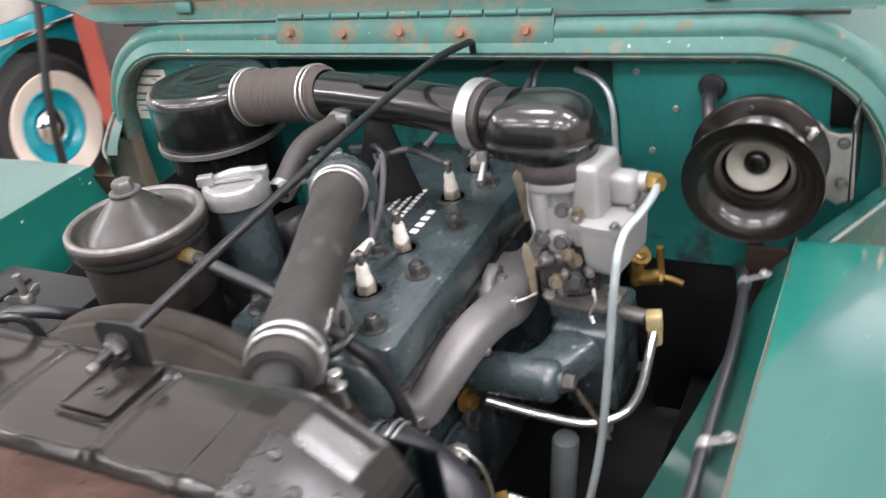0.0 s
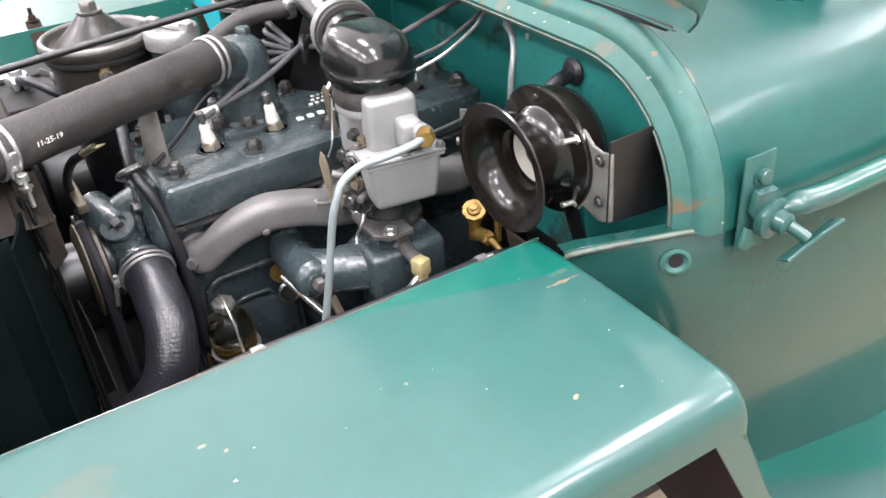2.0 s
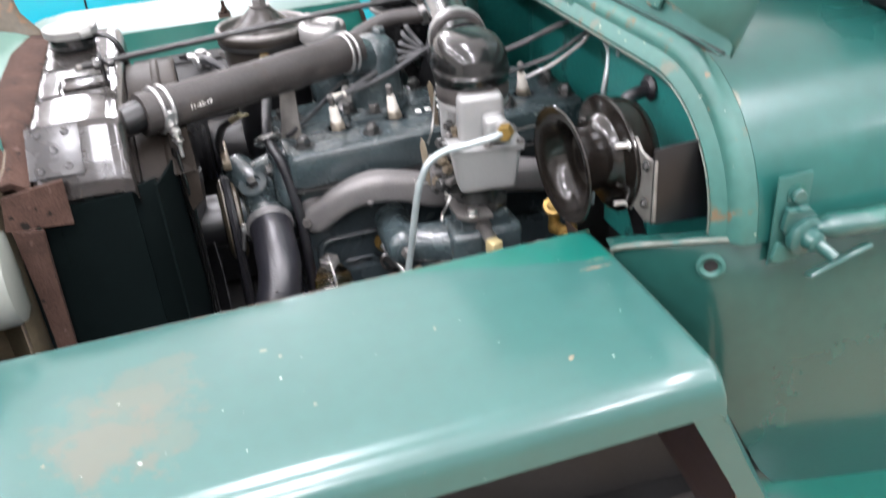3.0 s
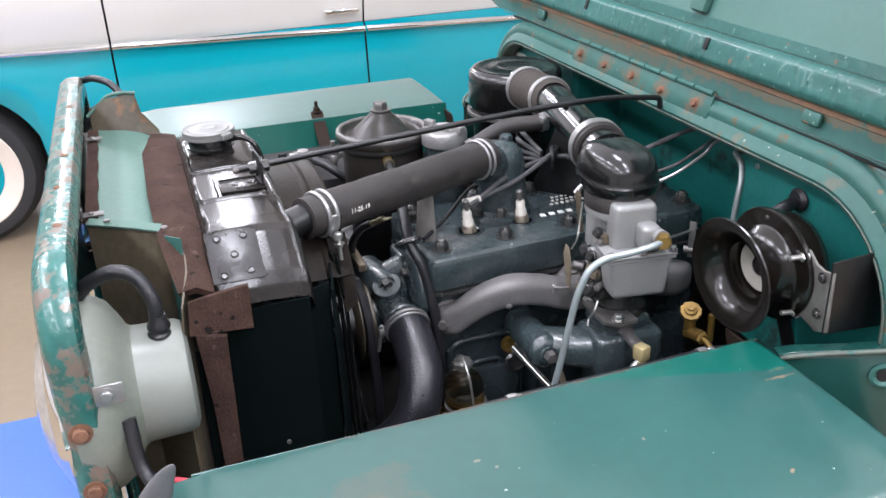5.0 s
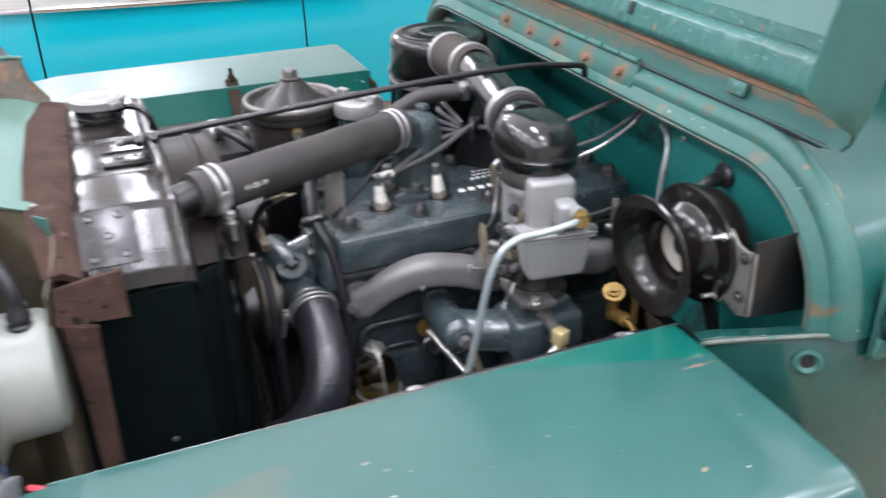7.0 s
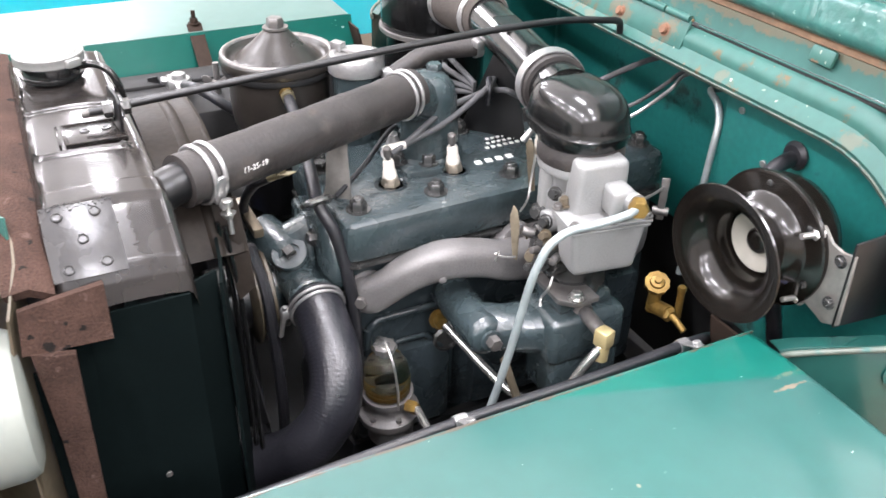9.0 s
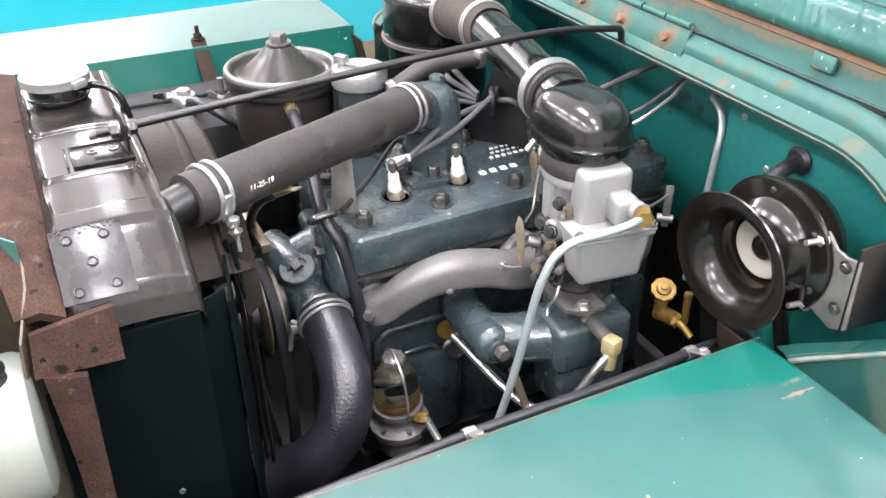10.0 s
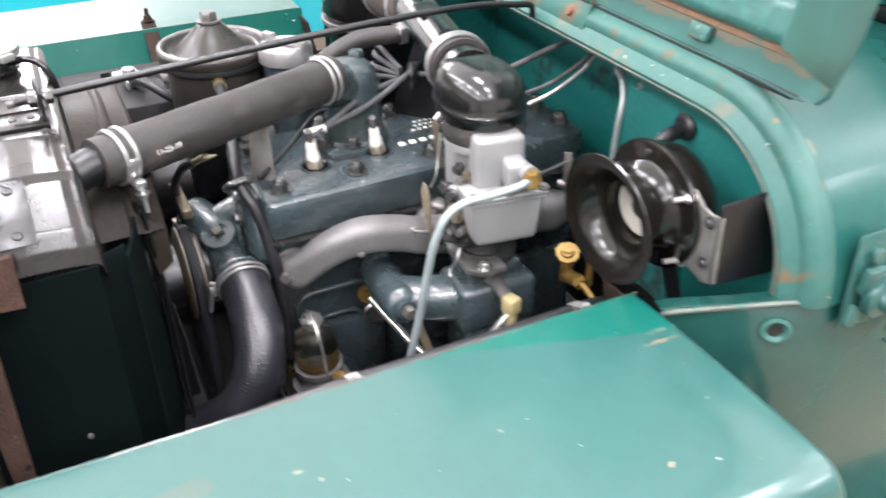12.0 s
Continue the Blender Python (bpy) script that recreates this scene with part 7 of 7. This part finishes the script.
cyl(bm, (0.302, 0.860, 0.80), (0.304, 0.859, 0.838), 0.008, n=12)
part("wheel", bm, brass, valve)
bm = bmesh.new()
cyl(bm, (0.300, 0.860, 0.806), (0.330, 0.861, 0.812), 0.009, n=12)
bolt(bm, (0.322, 0.861, 0.811), (0.95, 0.05, -0.1), r=0.009, h=0.012, washer=False)
sweep(bm, [(0.33, 0.861, 0.811), (0.342, 0.862, 0.809), (0.356, 0.863, 0.803)], 0.004, n=10)
cyl(bm, (0.326, 0.878, 0.80), (0.326, 0.878, 0.836), 0.0045, n=12)
bolt(bm, (0.326, 0.878, 0.836), (0, 0, 1), r=0.0055, h=0.006, washer=False)
part("body", bm, brass, valve)

pipe("firewall_pipe", [(0.184, 1.057, 1.002), (0.196, 1.0, 1.016), (0.209, 0.979, 1.021), (0.231, 0.972, 1.0145), (0.247, 0.963, 1.0), (0.2545, 0.954, 0.975), (0.256, 0.950, 0.94), (0.255, 0.946, 0.88), (0.253, 0.94, 0.80)], 0.0042,
     grey_pipe, "bright thin pipe out of the firewall", fit_mat=rubber_dark)
pipe("firewall_wire", [(0.150, 1.05, 1.026), (0.143, 0.995, 1.022), (0.140, 0.97, 1.008), (0.133, 0.93, 0.985), (0.12, 0.88, 0.97), (0.10, 0.86, 0.955)], 0.0026, wire_grey,
     "pale sheathed cable from the firewall", "cable", fit_mat=rubber_dark, n=8)
pipe("firewall_wire", [(0.150, 1.05, 1.022), (0.146, 0.995, 1.018), (0.146, 0.97, 1.0), (0.140, 0.93, 0.975), (0.13, 0.89, 0.958)], 0.0026, pale_tin,
     "pale sheathed cable from the firewall", "cable", n=8)
pipe("firewall_wire", [(0.090, 1.05, 1.022), (0.085, 1.0, 1.02), (0.075, 0.97, 1.01), (0.055, 0.92, 0.985), (0.04, 0.86, 0.965)], 0.004, wire_grey, "grey cloth covered wire", "wire", fit_mat=rubber_dark, n=8)

clipb = Vector((0.022, 0.788, 0.984))
for i, (pp, off) in enumerate(((p1, 0.0), (p2, 0.006), (p3, 0.010))):
    path = [pp + Vector((0.004, 0.004, 0.0)), pp + Vector((-0.0, 0.03, 0.012)), pp.lerp(clipb, 0.55) + Vector((0.008 * i, 0, 0.012)), clipb + Vector((off * 0.3, off, 0.004)), clipb + Vector((-0.06, 0.03, -0.01 - off))]
    if i == 1:
        path = [pp + Vector((0.0, 0.0, 0.004)), clipb + Vector((0.03, -0.02, 0.0)), clipb + Vector((off, 0, 0.006)), clipb + Vector((-0.06, 0.02, -0.015))]
    if i == 0:
        pipe("ignition_lead", path, 0.0038, wire_grey, "grey ignition lead to a spark plug", "wire", n=10)
        bm = bmesh.new()
        cyl(bm, pp + Vector((-0.004, -0.004, 0.002)), pp + Vector((0.004, 0.022, 0.008)), 0.005, n=10, round_=0.001)
        part("lead_sleeve", bm, porcelain, head)
    if i == 2:
        pipe("ignition_lead", [pp + Vector((0, 0, 0.003)), pp + Vector((-0.03, -0.01, 0.02)), clipb + Vector((0.03, 0.005, 0.01)), clipb + Vector((0, 0.004, 0.002)), clipb + Vector((-0.07, 0.04, -0.01))],
             0.0038, wire_grey, "grey ignition lead to a spark plug", "wire", n=10)
pipe("ignition_lead", [p1 + Vector((0.004, 0.02, 0.008)), p1.lerp(clipb, 0.5) + Vector((0.014, 0.0, 0.004)), clipb + Vector((0.004, -0.004, 0.012)), clipb + Vector((-0.05, 0.02, 0.0))], 0.0038, wire_grey,
     "second grey ignition lead", "wire", n=10)
for k in range(4):
    pipe("ignition_lead", [clipb + Vector((-0.03, -0.01, -0.004 * k)), clipb + Vector((-0.075, -0.02 - 0.006 * k, 0.018 - 0.012 * k)), clipb + Vector((-0.12, -0.01, 0.01 - 0.016 * k)), clipb + Vector((-0.17, 0.02, -0.05 - 0.01 * k))],
         0.0038, wire_grey, "bundled grey ignition lead", "wire", n=8)
support = thing("lead_support", (0.0, 0.80, 0.95), "triangular black steel support plate for the leads", "bracket")
bm = bmesh.new()
plate(bm, [(0.045, -0.05), (0.02, 0.06), (0.0, 0.08), (-0.05, -0.05)], frame3((0.01, 0.802, 0.965), (0.75, 0.65, 0), (0, 0, 1)), 0.003, bevel=0.001)
part("plate", bm, black_satin, support)
bm = bmesh.new()
sweep(bm, [clipb + Vector((0.012, -0.012, -0.012)), clipb + Vector((0.016, -0.014, 0.008)), clipb + Vector((0.0, -0.006, 0.016)), clipb + Vector((-0.012, 0.004, 0.006)), clipb + Vector((-0.004, -0.002, -0.012))], 0.004, n=8)
part("clip", bm, rubber_dark, support)

breather = thing("breather_hose", (-0.04, 0.73, 1.01), "short grey-black breather hose with clamps", "hose")
ha, hb = Vector((-0.036, 0.668, 0.998)), Vector((-0.03, 0.790, 1.026))
bm = bmesh.new()
sweep(bm, [ha, ha.lerp(hb, 0.5) + Vector((-0.008, 0, 0.010)), hb], 0.0125, n=18)
part("hose", bm, rubber, breather)
for c_, ax_ in ((ha, (0, 1, 0.3)), (hb, (0, 1, 0.1))):
    bm = bmesh.new()
    clamp_band(bm, c_ + (hb - ha) * 0.0, ax_, 0.0132, w=0.010)
    box(bm, c_ + Vector((0.012, -0.004, 0.008)), (0.016, 0.012, 0.010), bevel=0.002)
    part("clamp", bm, pale_tin, breather)

# bracket beside the head, small sender wire, dark ignition parts low down
br = thing("engine_bracket", (0.07, 0.54, 0.9), "grey steel bracket bolted to the head front", "bracket")
bm = bmesh.new()
plate(bm, [(-0.022, -0.02), (0.020, -0.016), (0.014, 0.03), (0.010, 0.085), (-0.012, 0.085), (-0.014, 0.02)], frame3((0.093, 0.548, 0.912), (0.55, 0.8, 0), (-0.1, 0.12, 0.98)), 0.003, bevel=0.001)
part("plate", bm, pale_steel_plate, br)
bolts("bolt", br, bolt_dark, [((0.06, 0.56, 0.93), (0, -0.1, 1)), ((0.045, 0.545, 0.93), (0, -0.1, 1))], r=0.009, h=0.010)
bm = bmesh.new()
lathe(bm, [(0.008, 0), (0.017, 0.0), (0.020, 0.003), (0.020, 0.006), (0.016, 0.009), (0.008, 0.009)], basis((0.123, 0.511, 0.937), (0.55, 0.1, -0.75)), 24)
part("cable_eye", bm, bolt_dark, br)
pipe("plug_wire", [(0.108, 0.540, 0.926), (0.098, 0.556, 0.931), (0.075, 0.590, 0.943), (0.050, 0.622, 0.957), (0.034, 0.642, 0.962), (0.020, 0.662, 0.960)], 0.0030, rubber_dark, "thin black wire across the cylinder head", "wire", n=10)
pipe("sender_wire", [(0.015, 0.48, 0.80), (0.032, 0.458, 0.86), (0.048, 0.448, 0.905), (0.072, 0.456, 0.94), (0.092, 0.470, 0.957)], 0.0055, rubber_dark, "curved black sender wire with yellow end", "wire")
bm = bmesh.new()
cyl(bm, (0.090, 0.468, 0.955), (0.112, 0.482, 0.970), 0.0042, n=10)
plate(bm, [(0, -0.006), (0.016, -0.006), (0.018, 0.005), (0, 0.005)], frame3((0.108, 0.480, 0.967), (0.8, 0.5, 0.3), (-0.5, 0.8, 0)), 0.0015)
part("tip", bm, yellow_cad, thing("wire_end", (0.1, 0.485, 0.925), "yellow crimped wire end", "wire end"))

dist = thing("distributor", (-0.03, 0.60, 0.85), "black distributor low on the block side", "distributor")
bm = bmesh.new()
lathe(bm, [(0, 0), (0.03, 0), (0.035, 0.02), (0.035, 0.05), (0.03, 0.06), (0.01, 0.065), (0, 0.065)], basis((-0.09, 0.74, 0.86), (-0.3, 0, 1)), 24)
part("cap", bm, black_satin, dist)

battery = thing("generator", (-0.2, 0.45, 0.7), "dark grey cylindrical generator beside the fan", "generator")
bm = bmesh.new()
cyl(bm, (-0.19, 0.44, 0.80), (-0.19, 0.66, 0.80), 0.055, n=32, round_=0.008)
part("body", bm, black_satin, battery)
bm = bmesh.new()
lathe(bm, [(0, 0), (0.045, 0), (0.05, 0.006), (0.04, 0.013), (0.05, 0.02), (0.045, 0.026), (0, 0.026)], basis((-0.19, 0.41, 0.80), (0, 1, 0)), 28)
part("pulley", bm, black_satin, battery)
tray = thing("battery", (-0.34, 0.45, 0.75), "black battery with pale terminals beside the fender", "battery")
bm = bmesh.new()
box(bm, (-0.350, 0.46, 0.795), (0.19, 0.25, 0.21), bevel=0.004)
box(bm, (-0.400, 0.46, 0.902), (0.05, 0.20, 0.008), bevel=0.003)
part("case", bm, black_matt, tray)
for y in (0.458,):
    bm = bmesh.new()
    cyl(bm, (-0.345, y, 0.90), (-0.345, y, 0.930), 0.0105, n=18, round_=0.002)
    lathe(bm, [(0.011, 0), (0.0175, 0), (0.018, 0.003), (0.018, 0.011), (0.016, 0.014), (0.011, 0.014)], basis((-0.345, y, 0.908), (0, 0, 1)), 20)
    box(bm, (-0.322, y - 0.007, 0.915), (0.034, 0.007, 0.014), bevel=0.002)
    box(bm, (-0.322, y + 0.007, 0.915), (0.034, 0.007, 0.014), bevel=0.002)
    box(bm, (-0.366, y - 0.004, 0.913), (0.020, 0.016, 0.012), bevel=0.003)
    bolt(bm, (-0.312, y + 0.010, 0.916), (0, 1, 0), r=0.006, h=0.008)
    bolt(bm, (-0.352, y - 0.016, 0.918), (0, -1, 0.2), r=0.006, h=0.008)
    part("terminal", bm, pale_tin, tray, "pale lead terminal clamp")
    bm = bmesh.new()
    plate(bm, [(-0.012, 0.0), (0.012, 0.0), (0.006, 0.016), (-0.010, 0.012)], frame3((-0.385, y - 0.03, 0.900), (0.7, 0.7, 0), (0, 0, 1)), 0.003)
    part("tab", bm, black_satin, tray)
    bm = bmesh.new()
    sweep(bm, [(-0.300, y, 0.926), (-0.265, y + 0.012, 0.932), (-0.235, y + 0.04, 0.915), (-0.225, y + 0.09, 0.87), (-0.23, y + 0.13, 0.80)], 0.0075, n=12)
    part("battery_cable", bm, rubber_dark, tray, "thick black battery cable")
bm = bmesh.new()
cyl(bm, (-0.318, 0.509, 0.885), (-0.318, 0.509, 0.948), 0.0048, n=12)
lathe(bm, [(0, 0), (0.009, 0), (0.008, 0.010), (0.006, 0.012), (0, 0.012)], basis((-0.318, 0.509, 0.910), (0, 0, 1)), 16)
for k in (-1, 1):
    plate(bm, [(0.004, 0.0), (0.018, 0.006), (0.021, 0.016), (0.015, 0.018), (0.004, 0.010)], frame3((-0.318, 0.5075, 0.911), (0.3 * k, 0.95 * k, 0), (0, 0, 1)), 0.003, bevel=0.0008)
part("wing_nut", bm, steel_dull, tray)
stay = thing("fender_stay", (-0.5, 0.52, 0.9), "flat dull steel stay bolted to the green fender", "stay")
bm = bmesh.new()
plate(bm, [(-0.012, 0), (0.012, 0), (0.012, 0.16), (-0.012, 0.16)], frame3((-0.505, 0.520, 0.952), (0, 1, 0), (0.75, 0.08, -0.65)), 0.003, bevel=0.001)
bolt(bm, (-0.508, 0.521, 0.95), (0, 0, 1), r=0.007, h=0.008, shank=0.012)
part("strip", bm, rusty_dark, stay)

# steering column, and a black sheet added under the bay for its deep shade
col = thing("steering_column", (0.25, 0.85, 0.6), "grey steering column tube low in the bay", "steering column")
bm = bmesh.new()
cyl(bm, (0.212, 0.75, 0.47), (0.234, 0.75, 0.63), 0.017, n=20, round_=0.004)
part("tube", bm, grey_pipe, col)
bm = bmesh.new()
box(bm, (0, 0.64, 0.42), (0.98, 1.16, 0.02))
tagged(part("bay_floor_sheet", bm, black_matt), "black sheet added under the engine bay to keep it dark", "under tray", kind="structure")
for x in (-0.36, 0.36):
    rail = thing("chassis_rail", (x, 0.6, 0.45), "dark chassis rail below the engine", "chassis rail", group="chassis rails")
    bm = bmesh.new()
    box(bm, (x, 0.7, 0.5), (0.06, 1.5, 0.1), bevel=0.006)
    part("rail", bm, black_satin, rail)

# cable along the left apron
loom = thing("apron_cable", (0.45, 0.6, 0.87), "black cable clipped along the green fender apron", "cable")
bm = bmesh.new()
sweep(bm, [(0.420, 0.850, 0.845), (0.432, 0.815, 0.862), (0.440, 0.779, 0.870), (0.446, 0.72, 0.8735), (0.4500, 0.66, 0.876), (0.4520, 0.59, 0.878), (0.4535, 0.52, 0.879), (0.455, 0.42, 0.875), (0.456, 0.25, 0.868)], 0.0054, n=14)
part("cable", bm, rubber_dark, loom)
for p_, along in (((0.440, 0.779, 0.870), (0.08, -1, 0.04)), ((0.4535, 0.525, 0.879), (0.02, -1, 0.0))):
    p_ = Vector(p_)
    bm = bmesh.new()
    lathe(bm, [(0.0054, -0.0062), (0.0068, -0.0060), (0.0072, 0.0), (0.0068, 0.0060), (0.0054, 0.0062)], basis(p_, along), 20)
    plate(bm, [(0.004, -0.0055), (0.026, -0.005), (0.029, 0.0), (0.026, 0.005), (0.004, 0.0055)], frame3(p_ + Vector((0, 0, 0.004)), (0.92, 0, 0.38), (0, 1, 0)), 0.0016, bevel=0.0005)
    bolt(bm, p_ + Vector((0.019, 0, 0.0135)), (-0.38, 0, 0.92), r=0.0044, h=0.004)
    part("clip", bm, pale_tin, loom, "bright metal clip")

for x, z in ((0.395, 1.045), (0.33, 0.985), (0.47, 0.90), (0.30, 0.93), (-0.40, 1.03), (0.355, 0.905), (0.285, 1.03)):
    bm = bmesh.new()
    bolt(bm, (x, 0.9585, z), (0, -1, 0), r=0.0042, h=0.003, n=10)
    part("screw", bm, pale_tin, firewall)
stay2 = thing("cowl_stay", (0.37, 0.93, 0.8), "flat green stay bar from firewall to chassis", "stay")
bm = bmesh.new()
plate(bm, [(-0.014, 0), (0.014, 0), (0.012, -0.24), (-0.012, -0.24)], frame3((0.415, 0.925, 0.905), (1, -0.1, 0), (0, -0.1, 1)), 0.004, bevel=0.001)
part("bar", bm, teal_dark, stay2)
bolts("bolt", stay2, pale_tin, [((0.415, 0.945, 0.70), (0, -1, 0))], r=0.006, h=0.005)


# ---- the turquoise and ivory car beyond ----
other = thing("two_tone_car", (-3.3, 0.9, 0), "turquoise and ivory vintage car with chrome side trim", "car")
BX = -2.42
WHEELS = (-0.52, 2.20)
WR = 0.295


def side_panel(y0, y1, zb, zt, mat, name, bulge=0.02, label=""):
    bm = bmesh.new()
    rows = []
    n = 60
    for i in range(n + 1):
        y = y0 + (y1 - y0) * i / n
        lo = zb
        for wy in WHEELS:
            d = abs(y - wy)
            if d < 0.345:
                lo = max(lo, 0.30 + math.sqrt(max(0.0, 0.345 ** 2 - d * d)))
        lo = min(lo, zt - 0.01)
        rows.append([(BX + bulge * math.sin(math.pi * k / 6) - 0.012 * (1 - k / 6), y, lo + (zt - lo) * k / 6) for k in range(7)])
    loft(bm, rows)
    thicken(bm, -0.003)
    return part(name, bm, mat, other, label)


def trim_z(y):
    return 0.778 - 0.03 * (y + 0.2)


doors = [(-1.6, 0.112), (0.120, 1.112), (1.120, 4.2)]
for y0, y1 in doors:
    side_panel(y0, y1, 0.22, 0.745, cyan, "lower_panel", label="turquoise enamel lower panel")
    side_panel(y0, y1, 0.745, 1.05, ivory, "upper_panel", label="ivory enamel upper panel")
    bm = bmesh.new()
    rows = []
    for i in range(9):
        y = y0 + (y1 - y0) * i / 8
        z = trim_z(y) - 0.02
        rows.append([(BX + 0.020, y, z - 0.012), (BX + 0.034, y, z - 0.006), (BX + 0.036, y, z), (BX + 0.034, y, z + 0.006), (BX + 0.020, y, z + 0.012)])
    loft(bm, rows)
    part("chrome_trim", bm, chrome, other, "chrome side strip")
bm = bmesh.new()
box(bm, (BX - 0.55, 1.3, 0.55), (0.02, 5.7, 0.85))
part("inner_body", bm, black_matt, other)
bm = bmesh.new()
rows = []
for y, z, x in ((-1.6, 0.95, 0.0), (-0.2, 1.05, 0.0), (0.3, 1.3, -0.1), (0.9, 1.5, -0.25), (2.2, 1.5, -0.25), (2.9, 1.1, -0.02), (4.2, 0.95, 0.0)):
    rows.append([(BX + x, y, min(z, 1.02)), (BX + x - 0.1, y, z), (BX - 0.9, y, z + 0.04), (BX - 1.7, y, z)])
loft(bm, rows)
thicken(bm, 0.003)
part("roof", bm, ivory, other, "ivory roof and deck")
bm = bmesh.new()
box(bm, (BX + 0.025, 1.02, 0.80), (0.02, 0.14, 0.018), m=None, bevel=0.006)
part("door_handle", bm, chrome, other, "chrome door handle")


def car_wheel(y):
    m = basis((BX - 0.17, y, WR), (1, 0, 0))
    bm = bmesh.new()
    lathe(bm, [(0.13, 0.06), (0.15, 0.10), (0.22, 0.125), (0.265, 0.118), (0.29, 0.085), (0.295, 0.05), (0.29, -0.04), (0.27, -0.06), (0.14, -0.05)], m, 56)
    w = part("tyre", bm, tyre_rubber, other, "black tyre")
    bm = bmesh.new()
    lathe(bm, [(0.145, 0.100), (0.155, 0.106), (0.218, 0.128), (0.222, 0.126)], m, 56)
    part("whitewall", bm, whitewall, w, "broad cream whitewall")
    bm = bmesh.new()
    lathe(bm, [(0.152, 0.105), (0.145, 0.108), (0.138, 0.09), (0.12, 0.07), (0.09, 0.075), (0.07, 0.085), (0, 0.085)], m, 48)
    part("rim", bm, cyan, w, "turquoise wheel rim")
    bm = bmesh.new()
    lathe(bm, [(0.082, 0.076), (0.08, 0.092), (0.07, 0.105), (0.04, 0.118), (0.03, 0.125), (0, 0.128)], m, 40)
    part("hubcap", bm, chrome, w, "chrome hubcap")


for y in WHEELS:
    car_wheel(y)

# red post, grey board and thin rod beyond the cowl
post = thing("red_post", (-2.2, 2.2, 0), "dull red sloping steel post", "post")
bm = bmesh.new()
sweep(bm, [(-2.19, 2.235, 0.0), (-2.20, 2.255, 0.34), (-2.2, 2.29, 0.76), (-2.2, 2.37, 1.6)], 0.048, n=4)
part("beam", bm, red_paint, post)
board = thing("grey_board", (-2.6, 2.9, 0), "tall dark grey board beyond the turquoise car", "board")
bm = bmesh.new()
box(bm, (-2.3, 2.72, 0.7), (0.03, 0.75, 1.4), bevel=0.004)
part("panel", bm, grey_paint, board)
post2 = thing("dark_stay", (-2.2, 2.0, 0), "thin black rod standing beside the turquoise car", "stay")
bm = bmesh.new()
sweep(bm, [(-2.2, 1.93, 0.0), (-2.2, 2.0, 0.458), (-2.2, 2.12, 0.836), (-2.2, 2.3, 1.5)], 0.016, n=10)
part("rod", bm, black_satin, post2)
